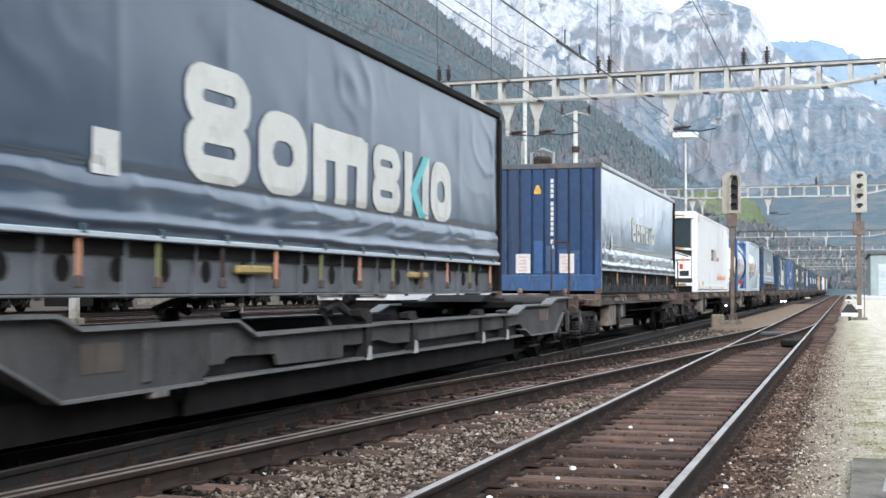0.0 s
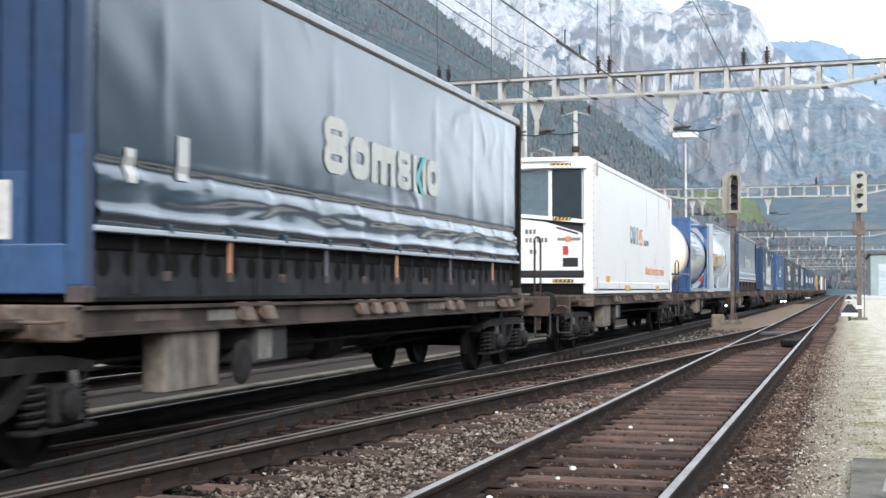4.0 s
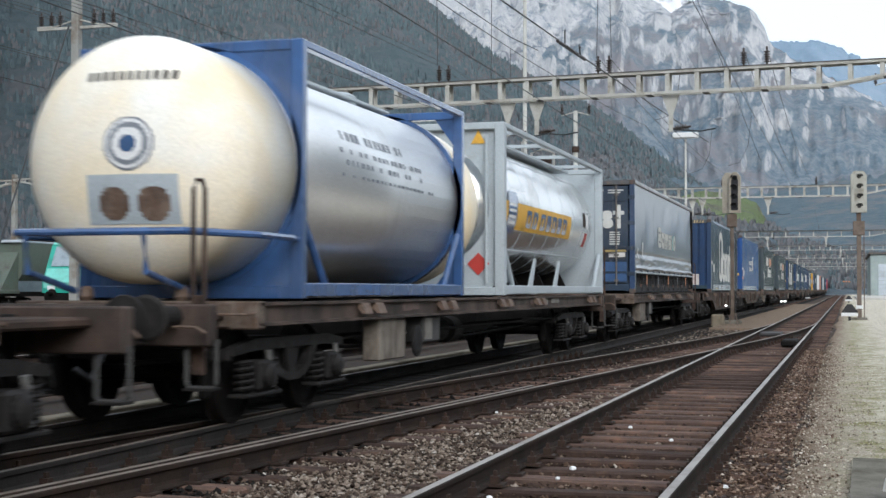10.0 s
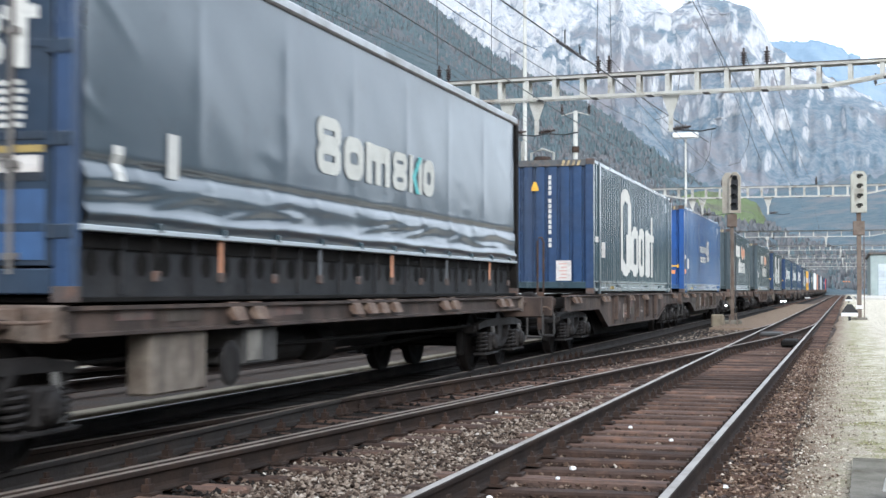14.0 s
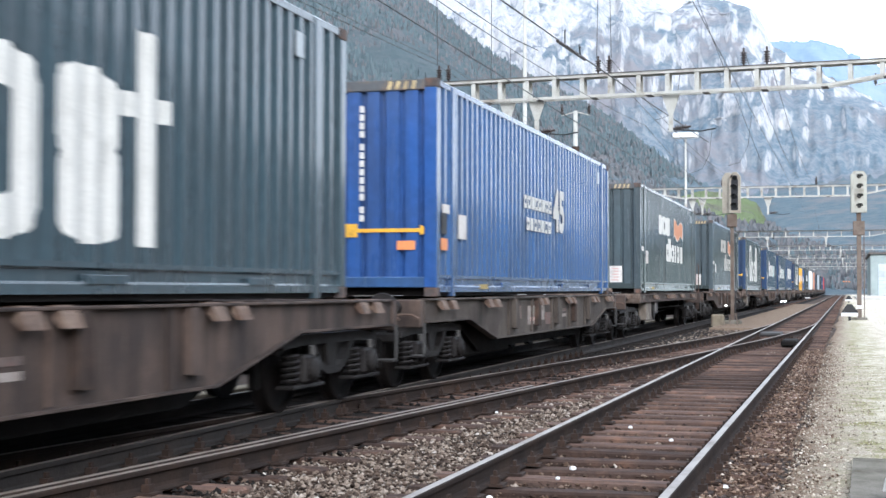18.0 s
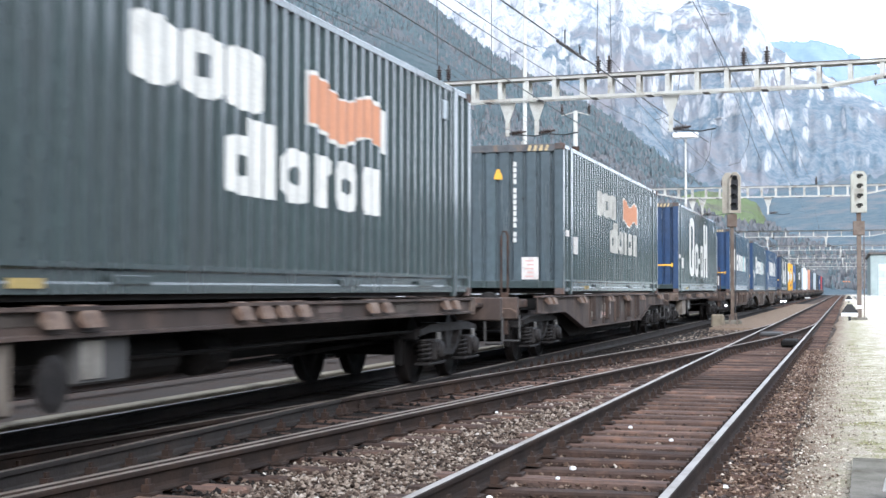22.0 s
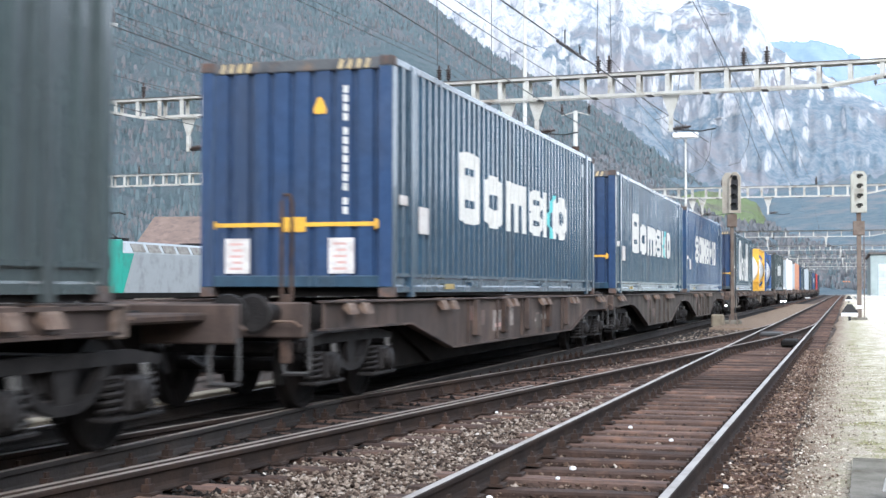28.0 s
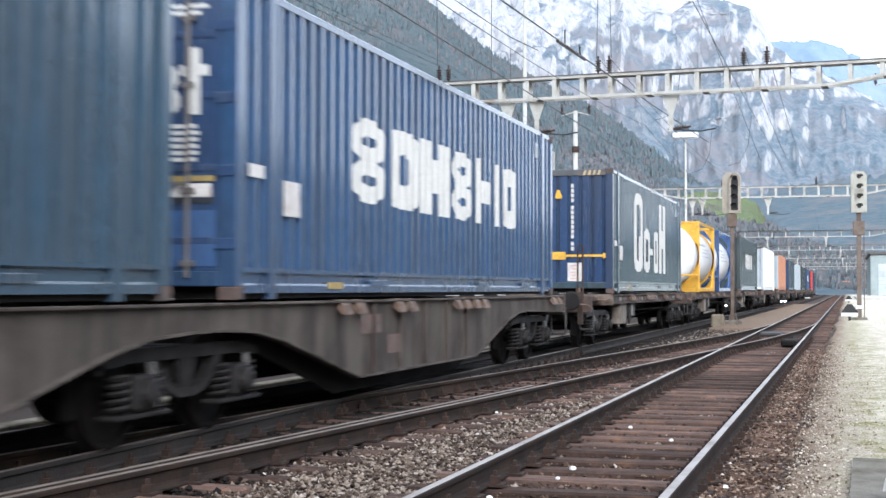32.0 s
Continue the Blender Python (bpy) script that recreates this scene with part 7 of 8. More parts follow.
def locomotive(x, y):
    o = thing("electric_locomotive", "turquoise and silver electric locomotive standing in the yard", "locomotive", at=pose(x, y, 0))
    L = 18.9
    nose = [(0, 1.05), (0, 1.6), (.35, 2.3), (.95, 3.55), (1.3, 3.8), (3.0, 3.85), (3.0, 1.05)]
    for a, flip in ((0, False), (L, True)):
        prof = [(L - q[0], q[1]) if flip else q for q in nose]
        part("cab", prism(prof, -1.49, 1.49, "x"), M["loco_green"], o, "turquoise cab")
        ys = (lambda t: L - t) if flip else (lambda t: t)
        part("windscreen", prism([(ys(.4), 2.42), (ys(.9), 3.45), (ys(.87), 3.48), (ys(.36), 2.44)], -1.2, 1.2, "x"), M["windscreen"], o)
        part("front_panel", prism([(ys(-.015), 1.3), (ys(-.015), 1.62), (ys(.34), 2.32), (ys(.37), 2.32), (ys(.02), 1.6), (ys(.02), 1.3)], -1.4, 1.4, "x"), M["loco_pale"], o)
        part("roof_edge", prism([(ys(.94), 3.56), (ys(1.29), 3.82), (ys(3.0), 3.87), (ys(3.0), 3.9), (ys(1.25), 3.86), (ys(.9), 3.58)], -1.45, 1.45, "x"), M["loco_pale"], o)
        for s in (-1, 1):
            part("headlight", B((s * .95 - .22, s * .95 + .22, min(ys(-.04), ys(0)), max(ys(-.04), ys(0)), 1.2, 1.42), bevel=.01), M["white"], o)
            part("cab_window", B((s * 1.5 - .012, s * 1.5 + .012, min(ys(1.05), ys(1.6)), max(ys(1.05), ys(1.6)), 2.3, 3.0), bevel=.005), M["glass_dark"], o)
            part("cab_door", B((s * 1.5 - .01, s * 1.5 + .01, min(ys(2.0), ys(2.65)), max(ys(2.0), ys(2.65)), 1.1, 3.2), bevel=.005), M["loco_green"], o)
            part("buffer", lathe([(.1, 0), (.1, .4), (.24, .42), (.24, .5)], 14, "y", (s * .875, (-.5 if not flip else L), 1.03)), M["under"], o)
        part("skirt", B((-1.35, 1.35, min(ys(-.05), ys(.3)), max(ys(-.05), ys(.3)), .35, 1.0), bevel=.04), M["under"], o)
    part("body", prism([(-1.49, 1.05), (1.49, 1.05), (1.49, 3.2), (1.2, 3.75), (-1.2, 3.75), (-1.49, 3.2)], 3.0, L - 3.0, "y"), M["loco_silver"], o, "silver body side")
    for s in (-1, 1):
        part("colour_wedge", prism([(3.0, 1.08), (3.1, 1.08), (4.2, 3.18), (3.0, 3.18)], s * 1.495 - .008, s * 1.495 + .008, "x"), M["loco_green"], o)
        part("colour_wedge", prism([(L - 3.0, 1.08), (L - 3.1, 1.08), (L - 4.2, 3.18), (L - 3.0, 3.18)], s * 1.495 - .008, s * 1.495 + .008, "x"), M["loco_green"], o)
        for k in range(6):
            part("roof_grille", prism([(s * 1.46, 3.28), (s * 1.24, 3.7), (s * 1.26, 3.72), (s * 1.49, 3.28)], 4.2 + k * 1.8, 5.6 + k * 1.8, "y"), M["grey_box"], o)
        part("sole_bar", B((s * 1.4 - .08, s * 1.4 + .08, 1, L - 1, .75, 1.05), bevel=.02), M["under"], o)
    part("roof_deck", B((-1.15, 1.15, 3.2, L - 3.2, 3.75, 3.85)), M["shed_pale"], o)
    for yy in (4.4, L - 4.4):
        part("pantograph_base", B((-.7, .7, yy - .7, yy + .7, 3.9, 4.05), bevel=.03), M["under"], o)
    for s in (-.35, .35):
        part("pantograph_arm", rod([(s, 4.4, 4.05), (s * .6, 2.6, 4.75), (s * .3, 4.3, 5.35)], .035, 6), M["under"], o)
    part("pantograph_head", rod([(-.9, 4.3, 5.3), (-.6, 4.3, 5.4), (.6, 4.3, 5.4), (.9, 4.3, 5.3)], .04, 6), M["under"], o)
    for yy in (3.6, L - 3.6):
        bogie(o, yy)
    return o


locomotive(-38.6, 63.2)


def white_train(x, y):
    o = thing("passenger_train", "white passenger train with a rounded nose and red stripe", "train", at=pose(x, y, 0))
    L = 50
    prof = [(0, .9), (-.1, 1.4), (.15, 2.0), (.7, 2.9), (1.4, 3.45), (2.4, 3.68), (L, 3.72), (L, .9)]
    bm = bmesh.new()
    rings = []
    for s, k in ((-1.4, .25), (-1.25, .06), (-.8, 0), (.8, 0), (1.25, .06), (1.4, .25)):
        rings.append([bm.verts.new((s, yy + (k * 1.6 if yy < 3 else 0), 1.0 + (zz - 1.0) * (1 - k * .35) if zz > 1 else zz)) for yy, zz in prof])
    for u, v in zip(rings, rings[1:]):
        for k in range(len(prof)):
            bm.faces.new((u[k], u[(k + 1) % len(prof)], v[(k + 1) % len(prof)], v[k]))
    bm.faces.new(rings[0])
    bm.faces.new(rings[-1][::-1])
    part("body", bm, M["white"], o)
    part("windscreen", prism([(.2, 2.12), (.66, 2.86), (1.25, 3.32), (1.2, 3.34), (.62, 2.9), (.14, 2.14)], -1.02, 1.02, "x"), M["windscreen"], o)
    part("red_stripe", B((-1.2, 1.2, -.12, .3, 1.22, 1.42), bevel=.03), M["red"], o)
    part("grey_stripe", B((-1.2, 1.2, -.12, .3, 1.02, 1.2), bevel=.03), M["grey_box"], o)
    part("skirt", B((-1.2, 1.2, .1, L - 1, .3, .9), bevel=.05), M["under"], o)
    part("coupler", rod([(0, -.6, .95), (0, .2, .95)], .14, 10), M["under"], o)
    part("wiper", rod([(.35, .2, 2.2), (.6, .58, 2.85)], .015, 5), M["black"], o)
    for s in (-1, 1):
        for k in range(12):
            part("side_window", B((s * 1.4 - .01, s * 1.4 + .01, 4 + k * 3.4, 6.2 + k * 3.4, 1.9, 2.7)), M["glass_dark"], o)
    for yy in (3, 16, 24, 37, 46):
        bogie(o, yy)
    return o


white_train(-15.9, 43.7)


def hopper(x, y, label):
    o = thing("hopper_wagon", label, "railway wagon", at=pose(x, y, 0))
    part("body", prism([(-1.3, 1.7), (-1.5, 2.0), (-1.5, 3.7), (1.5, 3.7), (1.5, 2.0), (1.3, 1.7)], 1.6, 11.4, "y"), M["hopper"], o)
    part("hopper_slope", prism([(0.0, 1.2), (1.6, 3.2), (1.6, 1.2)], -1.3, 1.3, "x"), M["hopper"], o)
    part("end_platform", B((-1.4, 1.4, -.4, 1.6, 1.0, 1.2), bevel=.02), M["hopper"], o)
    for s in (-1, 1):
        part("ladder", rod([(s * 1.2, -.2, 1.1), (s * 1.2, .2, 2.2), (s * .6, .2, 2.2), (s * .6, -.2, 1.1)], .03), M["hopper"], o)
        part("sole_bar", B((s * 1.2 - .06, s * 1.2 + .06, -.4, 13, .85, 1.1)), M["under"], o)
    part("roof", B((-1.52, 1.52, 1.4, 11.6, 3.7, 3.85), bevel=.03), M["shed_pale"], o)
    part("headstock", B((-1.25, 1.25, -.5, -.35, .8, 1.15)), M["hopper"], o)
    for xx in (-.875, .875):
        piece("buffer", GEAR["buffer"], o, pose(xx, -.5, 1.03, 0, 0, 180))
    for yy in (1.8, 11.2):
        bogie(o, yy)
    return o


M["hopper"] = surface("dark_green_wagon_paint", (0.1, 0.13, 0.105), (0.14, 0.16, 0.13), (0.06, 0.06, 0.05), 0.7, 0, 1.0)
hopper(-43.4, 62.5, "dark green hopper wagon standing in the yard")
hopper(-43.4, 95, "pale green hopper wagon standing in the yard")
hopper(-43.4, 107.5, "dark green hopper wagon standing in the yard")
hopper(-48.2, 56, "pale green hopper wagon standing in the yard")

far_bridge = thing("road_bridge", "dark road bridge crossing the far end of the yard", "bridge", at=pose(-12, 520, 0))
part("deck", B((-22, 24, 0, 9, 4.6, 5.6)), M["gantry_top"], far_bridge)
part("parapet", B((-22, 24, -.2, 0, 5.6, 6.5)), M["concrete"], far_bridge)
for xx in (-18, -2, 19):
    part("pier", B((xx, xx + 1.2, 1, 8, -.3, 4.6)), M["concrete"], far_bridge)
tug = thing("shunting_tractor", "small orange-red rail tractor far down the line", "tractor", at=pose(-.1, 420, 0))
part("body", B((-1.3, 1.3, 0, 6, .8, 2.4), bevel=.15), M["orange"], tug)
part("cabin", B((-1.1, 1.1, 2, 4.4, 2.4, 3.7), bevel=.1), M["orange"], tug)
part("window", B((-.9, .9, 1.98, 2.0, 2.7, 3.4)), M["glass_dark"], tug)
part("underframe", B((-1.2, 1.2, 0, 6, .2, .8), bevel=.05), M["under"], tug)
van = thing("parked_coach", "pale coach standing far down the line under the bridge", "coach", at=pose(-6.2, 470, 0))
part("body", B((-1.4, 4.6, 0, 2.5, 1.6, 2.9), bevel=.1), M["white"], van)
part("base", B((-1.4, 4.6, 0, 2.5, -.2, 1.6), bevel=.05), M["rust"], van)


# ---- mountains round the valley ----
def land_material(name, kinds, scale, rock_from=None, bump=1.0, streak=(1, 1, .35)):
    """kinds: four colours, laid over each other by noise; rock_from: how steep the ground must be to be bare rock."""
    m = bpy.data.materials.new(name)
    m.use_nodes = True
    nt = m.node_tree
    bs = nt.nodes["Principled BSDF"]
    v = coords(nt, False)
    n1, n2 = noise_at(nt, v, scale, 8, .62), noise_at(nt, v, scale * 4.5, 8, .7)
    n3 = noise_at(nt, v, scale * 9, 6, .7, streak)
    c = mixed(nt, ramp(nt, n2, .38, .66), kinds[0], kinds[1])
    c = mixed(nt, ramp(nt, n1, .5, .62), c, kinds[2])
    rock = mixed(nt, ramp(nt, n3, .4, .58), tuple(x * .45 for x in kinds[3]), kinds[3])
    if rock_from is not None:
        geo = nt.nodes.new("ShaderNodeNewGeometry")
        sep = nt.nodes.new("ShaderNodeSeparateXYZ")
        nt.links.new(geo.outputs["Normal"], sep.inputs[0])
        add_n = nt.nodes.new("ShaderNodeMath")
        add_n.operation = "MULTIPLY_ADD"
        add_n.inputs[1].default_value, add_n.inputs[2].default_value = .55, -.275
        nt.links.new(n2, add_n.inputs[0])
        s = nt.nodes.new("ShaderNodeMath")
        s.operation = "ADD"
        nt.links.new(sep.outputs[2], s.inputs[0])
        nt.links.new(add_n.outputs[0], s.inputs[1])
        f = ramp(nt, s.outputs[0], rock_from + .06, rock_from - .06)
        c = mixed(nt, f, c, rock)
    nt.links.new(c, bs.inputs["Base Color"])
    bs.inputs["Roughness"].default_value = 1.0
    bs.inputs["Specular IOR Level"].default_value = .1
    bumped(nt, bs, n2, bump, 14.0)
    return m


def cliff_material():
    """Pale limestone, blue shadow and haze in its colours: upright cracks, warm streaks, thin woods on the ledges and
    lower slopes.
    """
    m = bpy.data.materials.new("pale_limestone_cliff")
    m.use_nodes = True
    nt = m.node_tree
    bs = nt.nodes["Principled BSDF"]
    v = coords(nt, False)
    patch, tint = noise_at(nt, v, .0035, 6, .6), noise_at(nt, v, .006, 7, .65, (1, 1, .7))
    crack, fine = noise_at(nt, v, .026, 10, .78, (1.2, 1.2, .7)), noise_at(nt, v, .06, 9, .82, (1, 1, .8))
    # the dark crack tone is shadow blue; the woods are blued as haze
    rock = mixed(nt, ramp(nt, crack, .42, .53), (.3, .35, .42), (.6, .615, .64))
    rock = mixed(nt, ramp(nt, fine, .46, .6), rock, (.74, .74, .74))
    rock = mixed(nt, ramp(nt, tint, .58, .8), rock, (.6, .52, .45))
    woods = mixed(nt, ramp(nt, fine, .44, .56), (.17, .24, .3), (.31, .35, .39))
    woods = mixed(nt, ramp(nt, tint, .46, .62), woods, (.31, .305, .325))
    geo = nt.nodes.new("ShaderNodeNewGeometry")
    sep, pos = nt.nodes.new("ShaderNodeSeparateXYZ"), nt.nodes.new("ShaderNodeSeparateXYZ")
    nt.links.new(geo.outputs["Normal"], sep.inputs[0])
    nt.links.new(v, pos.inputs[0])

    def weigh(src, k, base):
        n = nt.nodes.new("ShaderNodeMath")
        n.operation = "MULTIPLY_ADD"
        n.inputs[1].default_value = k
        nt.links.new(src, n.inputs[0])
        if isinstance(base, float):
            n.inputs[2].default_value = base
        else:
            nt.links.new(base, n.inputs[2])
        return n.outputs[0]
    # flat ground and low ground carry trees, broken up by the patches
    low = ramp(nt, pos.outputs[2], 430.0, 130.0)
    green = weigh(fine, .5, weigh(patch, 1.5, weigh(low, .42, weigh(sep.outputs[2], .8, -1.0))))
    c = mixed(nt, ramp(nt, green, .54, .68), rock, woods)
    nt.links.new(c, bs.inputs["Base Color"])
    bs.inputs["Roughness"].default_value = 1.0
    bs.inputs["Specular IOR Level"].default_value = .1
    bumped(nt, bs, crack, 1.0, 15.0)
    return m


# slope colours carry the bluish haze of the valley air
M["slope_forest"] = land_material("hazy_mixed_forest", ((.1, .14, .153), (.142, .168, .181), (.168, .178, .19), (.36, .37, .39)), .011, .4)
M["cliff"] = cliff_material()
# distance haze is put into the colours of ridge, snow and foothill
M["far_ridge"] = land_material("haze_blue_distant_forest", ((.2, .285, .37), (.25, .33, .42), (.27, .34, .42), (.4, .46, .53)), .003, .2)
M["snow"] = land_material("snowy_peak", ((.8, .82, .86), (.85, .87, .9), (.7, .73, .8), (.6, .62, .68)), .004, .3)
M["foot_forest"] = land_material("hazy_foothill_forest", ((.155, .225, .27), (.225, .28, .31), (.265, .28, .295), (.44, .45, .46)), .025, .2)
M["meadow"] = land_material("bright_green_meadow", ((.25, .32, .16), (.29, .36, .2), (.27, .28, .2), (.3, .3, .3)), .03, .1)


def azimuth(px):
    return 16.25 - math.degrees(math.atan((px - 784) / 2450.0))


def massif(name, label, ridge, r0, r1, mat, shape, rough, seed, wide=300, deep=90, jag=.012, base=0.0, a_lo=None, a_hi=None, buttress=0.0):
    """A mountainside seen from the valley. ridge: (bearing to the left of the tracks, slope of sight) points of its crest."""
    az = [a for a, _ in ridge][::-1]
    el = [e for _, e in ridge][::-1]
    a0, a1 = a_lo if a_lo is not None else az[0], a_hi if a_hi is not None else az[-1]
    verts, faces = [], []
    for i in range(wide + 1):
        a = a0 + (a1 - a0) * i / wide
        top = float(np.interp(a, az, el))
        ca, sa = math.cos(radians(a)), math.sin(radians(a))
        for j in range(deep + 1):
            s = j / deep
            r = r0 + (r1 - r0) * s
            px, py = -sa * r, ca * r
            q = Vector((px, py, 0)) * (1 / 420.0) + Vector((seed, 0, seed * .7))
            n = noise.hetero_terrain(q, 1.0, 2.1, 6, .7) * .5
            n2 = noise.ridged_multi_fractal(q * 2.6, .9, 2.2, 5, 1.0, 2.0) * .5 - .5
            h = shape(s) * top * r1
            h += (n * .5 + n2) * rough * r1 * math.sin(math.pi * min(1, s)) ** .8 * min(1, top * 3)
            if s > .97:
                h += jag * r1 * noise.noise(Vector((a * 5, seed, 0))) + jag * .5 * r1 * noise.noise(Vector((a * 17, seed, 3)))
            push = 1 + (n2 * .02 if 0 < s < 1 else 0)
            if buttress and s < .97:
                # upright ribs and gullies, and ledges that break the walls
                arc = a * .0175 * 2400
                rib = abs(noise.noise(Vector((arc / 95 + .4 * n2, h / 420, seed)))) + .5 * abs(noise.noise(Vector((arc / 34, h / 150, seed + 4)))) + .22 * noise.noise(Vector((arc / 13, h / 45, seed + 7)))
                push += buttress * .032 * (rib - .35) * math.sin(math.pi * s) ** .5
                lift = h / 85 + .8 * noise.noise(Vector((arc / 130, h / 200, seed + 2)))
                h += 20 * buttress * (math.floor(lift) + min(1, max(0, (lift % 1 - .25) / .3)) - lift + .45) * math.sin(math.pi * s)
            verts.append((px * push, py * push, GROUND_Z + base + h))
    n = deep + 1
    faces = [(i * n + j, i * n + j + 1, (i + 1) * n + j + 1, (i + 1) * n + j) for i in range(wide) for j in range(deep)]
    me = raw_mesh(name, verts, faces, M[mat], True)
    me.flip_normals()
    tagged(new(name, me), label, "mountain", kind="structure")
    return verts, n


def crest(*points):
    """Crest points given across the view and up it, as bearing and slope."""
    return [(azimuth(x), (512 - y) / 2450.0 / math.cos(math.atan((x - 784) / 2450.0)) * 1.0) for x, y in points]


def steep(s):
    return s ** 1.15


def cliffs(s):
    return .62 * s ** 1.2 + .38 * (1 / (1 + math.exp(-(s - .5) * 14)))


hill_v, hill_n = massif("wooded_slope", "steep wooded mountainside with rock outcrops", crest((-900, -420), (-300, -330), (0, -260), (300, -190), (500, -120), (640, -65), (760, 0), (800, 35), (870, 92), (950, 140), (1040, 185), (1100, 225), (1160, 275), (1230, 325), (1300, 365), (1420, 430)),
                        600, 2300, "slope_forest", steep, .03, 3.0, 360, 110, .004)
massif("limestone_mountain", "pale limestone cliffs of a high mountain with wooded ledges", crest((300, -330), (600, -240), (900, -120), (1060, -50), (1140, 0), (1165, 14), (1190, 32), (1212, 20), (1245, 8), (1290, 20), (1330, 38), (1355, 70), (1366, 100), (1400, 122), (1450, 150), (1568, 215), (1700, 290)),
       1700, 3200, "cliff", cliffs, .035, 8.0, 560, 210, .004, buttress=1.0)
massif("distant_ridge", "distant wooded ridge coloured blue as haze", crest((1280, 60), (1365, 94), (1400, 97), (1450, 99), (1490, 114), (1530, 138), (1568, 152), (1680, 260), (1800, 400), (2100, 480)), 3000, 4400, "far_ridge", steep, .02, 12.0, 160, 40, .003)
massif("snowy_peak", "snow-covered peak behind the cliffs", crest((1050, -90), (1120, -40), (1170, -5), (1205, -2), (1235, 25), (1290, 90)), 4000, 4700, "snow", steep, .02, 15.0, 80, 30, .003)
massif("wooded_foothill", "wooded foothill under the cliffs, tinted with haze blue", crest((1000, 330), (1150, 310), (1250, 330), (1330, 350), (1400, 338), (1480, 330), (1568, 325), (1680, 410), (2200, 480)), 900, 1650, "foot_forest", steep, .012, 21.0, 200, 50, .006)
massif("green_meadow", "bright green meadow on a low hill", crest((1150, 390), (1200, 350), (1240, 339), (1300, 345), (1340, 362), (1362, 400), (1380, 450)), 640, 820, "meadow", steep, .004, 25.0, 80, 24, .001)
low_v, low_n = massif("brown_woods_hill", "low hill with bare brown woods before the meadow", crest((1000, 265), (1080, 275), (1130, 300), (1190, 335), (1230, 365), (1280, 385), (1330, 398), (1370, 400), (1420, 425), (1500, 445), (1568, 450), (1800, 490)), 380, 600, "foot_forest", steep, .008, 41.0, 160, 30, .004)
# rest of the valley, unseen: added beside and behind camera to limit sky light
massif("valley_side", "unseen wooded slope added to limit sky light", [(-10, .04), (-14, .06), (-22, .09), (-34, .24), (-60, .42), (-95, .5), (-125, .2), (-150, .1), (-180, .12), (-230, .4), (-290, .5), (-325, .5)][::1], 500, 1500, "slope_forest", steep, .03, 33.0, 160, 30, .01, 0.0, -325, -10)


def conifers(verts, n, count, seed, mat, name, label, tall, wide_k, s_lo, s_hi, ragged=False):
    """Trees on a mountainside: stacks of two ragged cones, or loose crowns of small flakes."""
    rng = np.random.RandomState(seed)
    cols = len(verts) // n
    vs, fs = [], []
    made = 0
    while made < count:
        i, j = rng.randint(0, cols - 1), int(n * (s_lo + (s_hi - s_lo) * rng.rand()))
        a, b = Vector(verts[i * n + j]), Vector(verts[min(i + 1, cols - 1) * n + min(j + 1, n - 1)])
        p = a.lerp(b, rng.rand())
        if noise.noise(p * .006 + Vector((seed, 0, 0))) < -.5 + .45 * rng.rand():
            continue
        h = tall * rng.uniform(.6, 1.25) * (.35 + .65 * min(1.0, p.length / 1600))
        r = h * wide_k * rng.uniform(.8, 1.2)
        if ragged:
            for q in range(3):
                k = len(vs)
                cx, cy, cz = p.x + rng.normal(0, r * .5), p.y + rng.normal(0, r * .5), p.z - .15 * h
                w, t = r * rng.uniform(.5, 1.0), rng.rand() * 3.14
                vs += [(cx - w * math.cos(t), cy - w * math.sin(t), cz), (cx + w * math.cos(t), cy + w * math.sin(t), cz), (cx + w * .5 * math.cos(t), cy + w * .5 * math.sin(t), cz + h * .8), (cx, cy, cz + h * rng.uniform(.9, 1.2)), (cx - w * .5 * math.cos(t), cy - w * .5 * math.sin(t), cz + h * .75)]
                fs.append((k, k + 1, k + 2, k + 3, k + 4))
            made += 1
            continue
        for z0, z1, rr in ((-.3 * h, .7 * h, r), (.2 * h, h, r * .66)):
            k = len(vs)
            for q in range(5):
                t = 2 * math.pi * q / 5 + rng.rand()
                vs.append((p.x + rr * math.cos(t) * rng.uniform(.8, 1.2), p.y + rr * math.sin(t), p.z + z0 * rng.uniform(.9, 1.1)))
            vs.append((p.x, p.y, p.z + z1))
            fs += [(k + q, k + (q + 1) % 5, k + 5) for q in range(5)]
        made += 1
    tagged(new(name, raw_mesh(name, vs, fs, M[mat])), label, "trees", kind="stuff")


def leaf_material(name, a, b):
    m = bpy.data.materials.new(name)
    m.use_nodes = True
    nt = m.node_tree
    bs = nt.nodes["Principled BSDF"]
    geo = nt.nodes.new("ShaderNodeNewGeometry")
    nt.links.new(mixed(nt, geo.outputs["Random Per Island"], a, b), bs.inputs["Base Color"])
    bs.inputs["Roughness"].default_value = 1.0
    return m


# needle and crown colours are paled and blued as haze
M["conifer"] = leaf_material("hazy_conifer_needles", (.098, .14, .155), (.135, .178, .193))
M["bare_tree"] = leaf_material("hazy_bare_crowns", (.13, .145, .155), (.19, .187, .196))
conifers(hill_v, hill_n, 26000, 3, "conifer", "conifer_woods", "conifers on the mountainside, green paled with haze blue", 8, .2, .04, .98, True)
conifers(hill_v, hill_n, 26000, 7, "bare_tree", "bare_woods", "bare trees on the mountainside, grey-brown cooled with haze blue", 6, .3, .02, .95, True)
conifers(low_v, low_n, 3500, 9, "bare_tree", "hill_woods", "bare trees on the low hill, grey-brown cooled with haze blue", 3.6, .5, .1, .98, True)
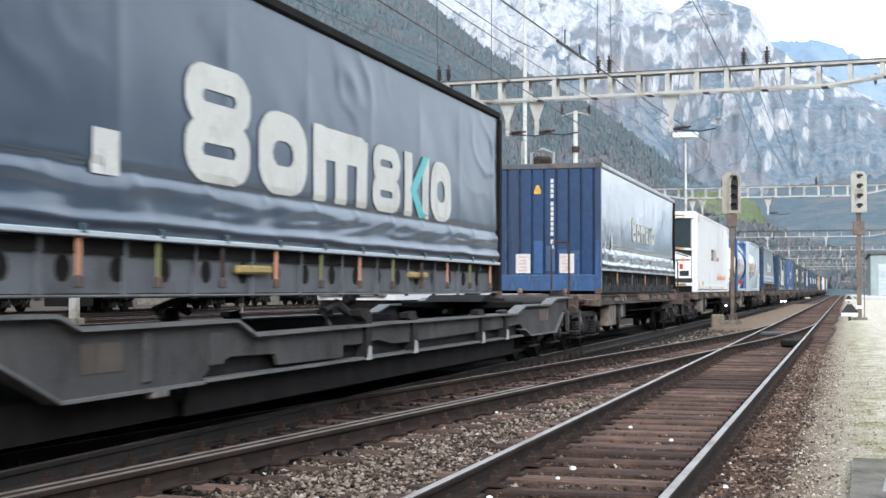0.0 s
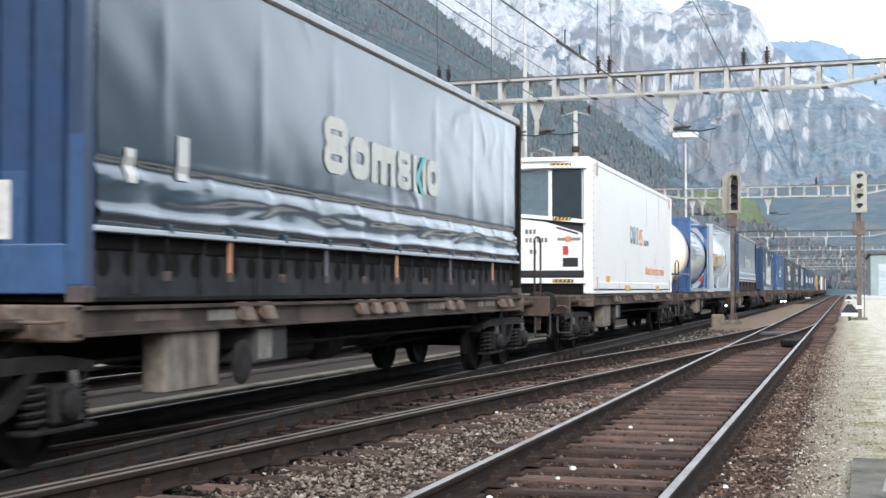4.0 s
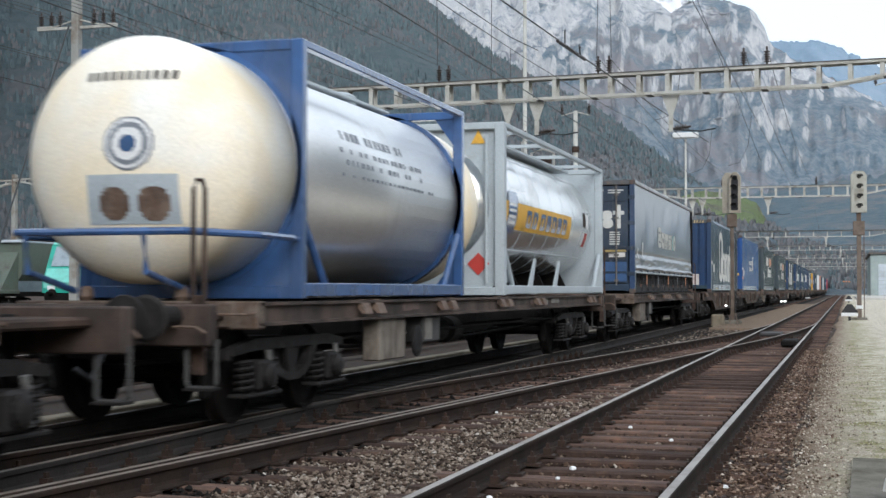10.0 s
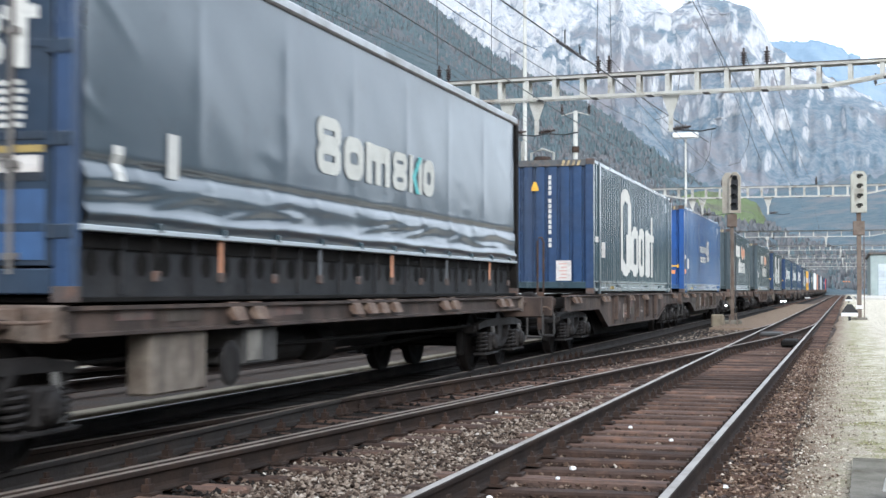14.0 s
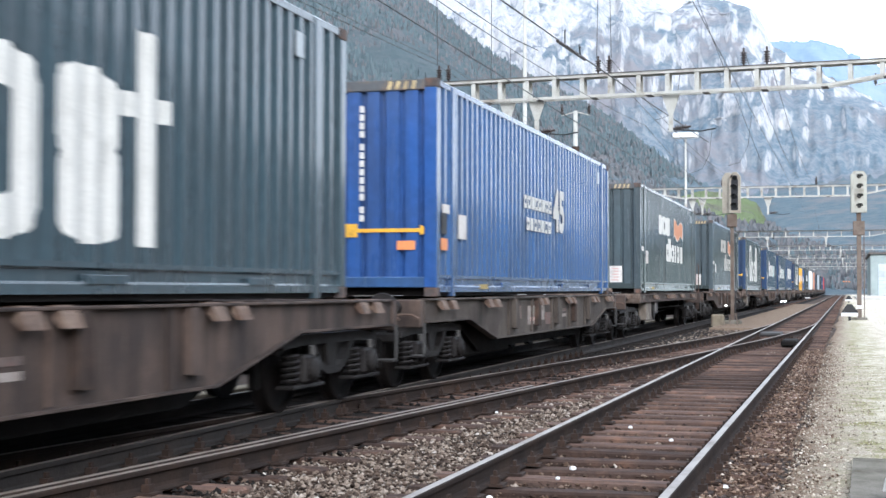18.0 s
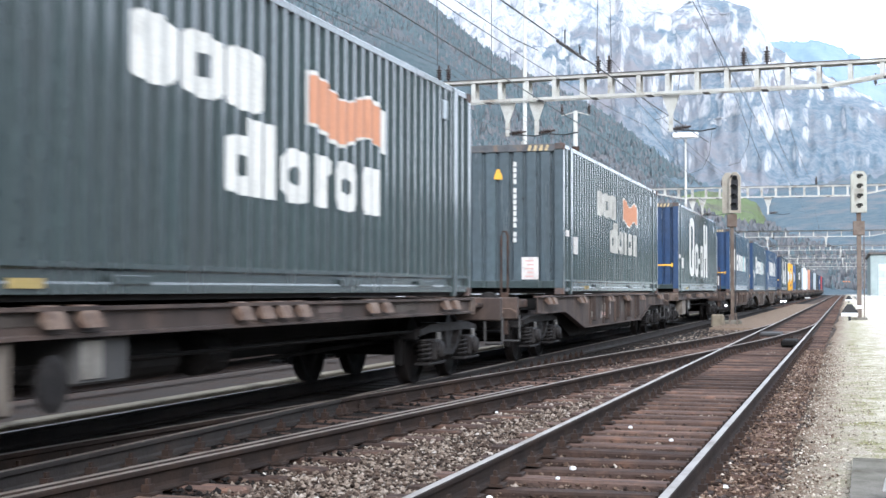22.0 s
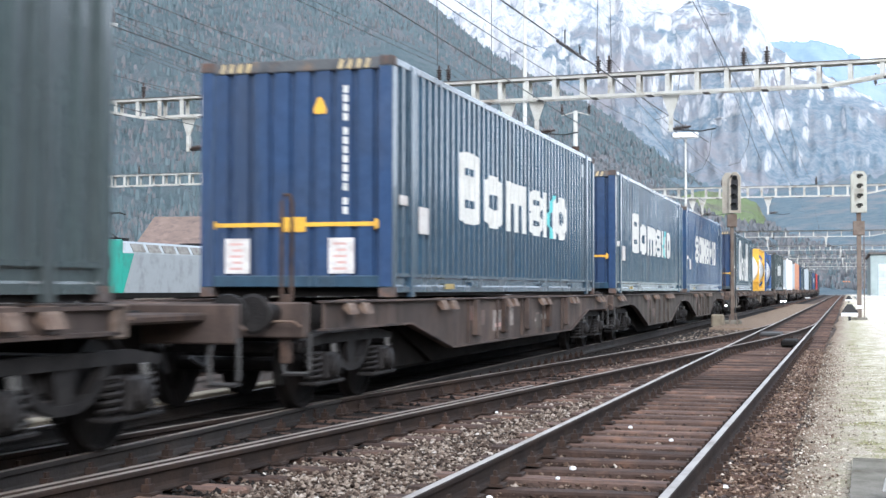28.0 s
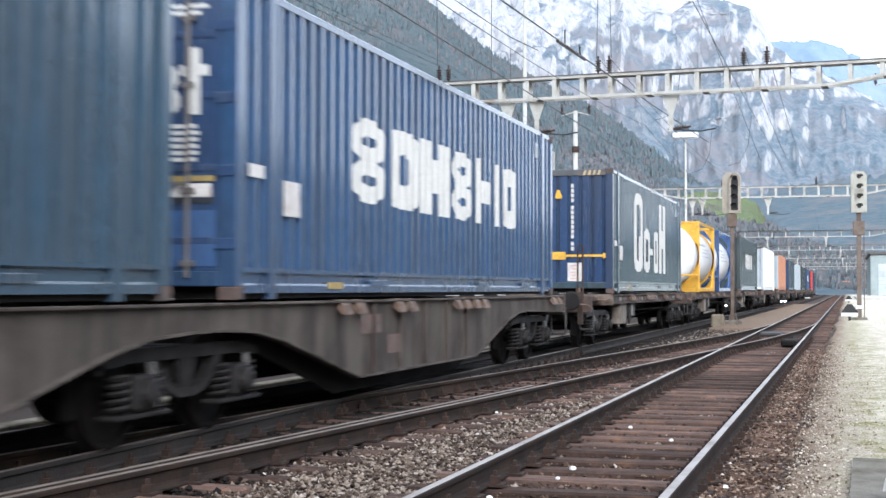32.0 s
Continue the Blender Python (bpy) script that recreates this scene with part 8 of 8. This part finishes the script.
conifers(low_v, low_n, 900, 10, "conifer", "hill_conifers", "conifers on the low hill, tinted with haze blue", 4.5, .26, .1, .9)


# ---- ballast stones, joined: nobody could count them ----
def stone_material(name, tones):
    """tones: the colours of single stones, from the rarest dark to the rarest pale one."""
    m = bpy.data.materials.new(name)
    m.use_nodes = True
    nt = m.node_tree
    bs = nt.nodes["Principled BSDF"]
    geo = nt.nodes.new("ShaderNodeNewGeometry")
    rmp = nt.nodes.new("ShaderNodeValToRGB")
    nt.links.new(geo.outputs["Random Per Island"], rmp.inputs[0])
    els = rmp.color_ramp.elements
    els[0].position, els[0].color = 0.0, rgba(tones[0])
    els[1].position, els[1].color = 1.0, rgba(tones[-1])
    for pos, c in zip((.35, .6, .85, .97), tones[1:-1]):
        els.new(pos).color = rgba(c)
    grain = noise_at(nt, coords(nt, False), 60, 4, .7)
    mul = nt.nodes.new("ShaderNodeMix")
    mul.data_type, mul.blend_type = "RGBA", "MULTIPLY"
    mul.inputs[0].default_value = .8
    nt.links.new(rmp.outputs[0], mul.inputs[6])
    nt.links.new(mixed(nt, ramp(nt, grain, .3, .7), (.6, .55, .5), (1.15, 1.12, 1.1)), mul.inputs[7])
    nt.links.new(mul.outputs[2], bs.inputs["Base Color"])
    bs.inputs["Roughness"].default_value = .95
    bs.inputs["Specular IOR Level"].default_value = .2
    return m


M["stone"] = stone_material("ballast_stone", ((.03, .022, .018), (.1, .074, .058), (.185, .148, .12), (.28, .24, .2), (.36, .32, .28), (.45, .43, .4)))
M["stone_dark"] = stone_material("rust_stained_stone", ((.02, .014, .011), (.045, .029, .021), (.08, .052, .037), (.13, .09, .066), (.22, .175, .14), (.4, .36, .32)))
M["stone_brown"] = stone_material("rusty_shoulder_stone", ((.045, .031, .024), (.11, .072, .052), (.18, .123, .09), (.26, .195, .15), (.36, .3, .245), (.5, .45, .4)))
M["pebble"] = stone_material("path_gravel", ((.16, .135, .1), (.3, .265, .21), (.45, .41, .335), (.58, .535, .45), (.68, .64, .56), (.75, .72, .65)))


def stones(name, label, regions, seed, mat="stone"):
    """regions: (x0, x1, y0, y1, z, count, smallest, largest)."""
    rng = np.random.RandomState(seed)
    base = np.array([(1, 0, 0), (-1, 0, 0), (0, 1, 0), (0, -1, 0), (0, 0, 1), (0, 0, -1), (.7, .7, .5), (-.7, -.6, .5)], float)[:6]
    tri = np.array([(4, 0, 2), (4, 2, 1), (4, 1, 3), (4, 3, 0), (5, 2, 0), (5, 1, 2), (5, 3, 1), (5, 0, 3)])
    vs, fs, k = [], [], 0
    for x0, x1, y0, y1, z, count, lo, hi in regions:
        for _ in range(count):
            x, y = rng.uniform(x0, x1), y0 + (y1 - y0) * rng.rand() ** 1.5
            c = turnout_x(y)
            if min(abs(x - NEAR_X - s * G) for s in (-1, 1)) < .085 or min(abs(x - c - s * G) for s in (-1, 1)) < .085 or abs(x - TRAIN_X - G) < .085:
                continue
            size = lo + (hi - lo) * rng.rand() ** 2
            a = rng.rand() * 6.28
            p = base * (size * rng.uniform(.6, 1.15, (6, 1))) + rng.normal(0, size * .18, (6, 3))
            ca, sa = math.cos(a), math.sin(a)
            p = np.stack([p[:, 0] * ca - p[:, 1] * sa, p[:, 0] * sa + p[:, 1] * ca, p[:, 2] * .7], 1) + (x, y, z + rng.uniform(-.02, .03))
            vs.append(p)
            fs.append(tri + k)
            k += 6
    me = bpy.data.meshes.new(name)
    vv, ff = np.concatenate(vs), np.concatenate(fs)
    me.from_pydata(vv.tolist(), [], ff.tolist())
    me.materials.append(M[mat])
    tagged(new(name, me), label, "gravel", kind="stuff")


stones("ballast", "grey-brown crushed stone ballast between the rails",
       [(-4.5, -2.7, 7.0, 18, -.222, 12000, .012, .034), (-4.5, -2.7, 16, 34, -.228, 7000, .018, .04), (-5.4, -.4, 32, 60, -.23, 6000, .03, .05), (-4.45, -3.0, 7.0, 34, -.215, 6500, .014, .04)], 11)
stones("track_ballast", "dark rust-stained stones between the sleepers of the near track", [(-2.75, -.9, 7.0, 18, -.232, 9000, .01, .03), (-2.75, -.9, 16, 34, -.236, 6000, .016, .036)], 15, "stone_dark")
stones("shoulder_ballast", "rust-brown crushed stone beside the near rail", [(-.98, -.3, 7.0, 34, -.165, 6500, .008, .03), (-.5, -.05, 7.0, 30, -.118, 1800, .006, .02)], 14, "stone_brown")
stones("greasy_ballast", "greasy ballast stones beside the main line, blackened as train shade", [(-5.65, -4.3, 7.0, 34, -.205, 7000, .014, .04)], 13, "oily_shade")
stones("path_pebbles", "loose small pebbles on the gravel path", [(-.35, 2.2, 8.0, 26, -.108, 14000, .004, .014), (-.45, .3, 8.0, 36, -.112, 5000, .005, .018)], 12, "pebble")
bright = random.Random(2)
for x, y, r in ((-2.35, 9.2, .028), (-2.15, 14.3, .026), (-2.1, 10.9, .03), (-2.1, 10.3, .02), (-2.75, 16.4, .04), (-3.9, 15.6, .022), (-1.6, 13.2, .022), (-.85, 10.2, .025)):
    o = thing("pale_stone", "single pale stone lying on the ballast", "stone", "pale stones", at=pose(x, y, -.15, 0, 0, bright.uniform(0, 360)))
    part("stone", lathe([(.01, -r * .5), (r, -r * .2), (r * .8, r * .4), (.01, r * .6)], 6), M["white"], o)


def motions():
    """The whole train rolls past, towards and beside the camera; its wheels turn."""
    times = [0.0] + [float(k) for k in range(1, 33)]
    for ob, along, z in ROLLING:
        walk(ob, [(t, pose(TRAIN_X, along - gone(t), z)) for t in times])
    # one row for every 80 degrees of turn at most
    turns, t = [0.0], 0.0
    while t < SECONDS:
        t = min(SECONDS, t + math.radians(80) * 0.46 / (gone(t + 0.1) - gone(t)) * 0.1 * 0.97)
        turns.append(t)
    angles = [math.degrees(gone(t) / 0.46) for t in turns]
    for ob, s in WHEELS:
        x, y, z = ob.matrix_basis.translation
        walk(ob, [(t, pose(x, y, z, a if s < 0 else -a, 0, 0 if s < 0 else 180)) for t, a in zip(turns, angles)])


motions()
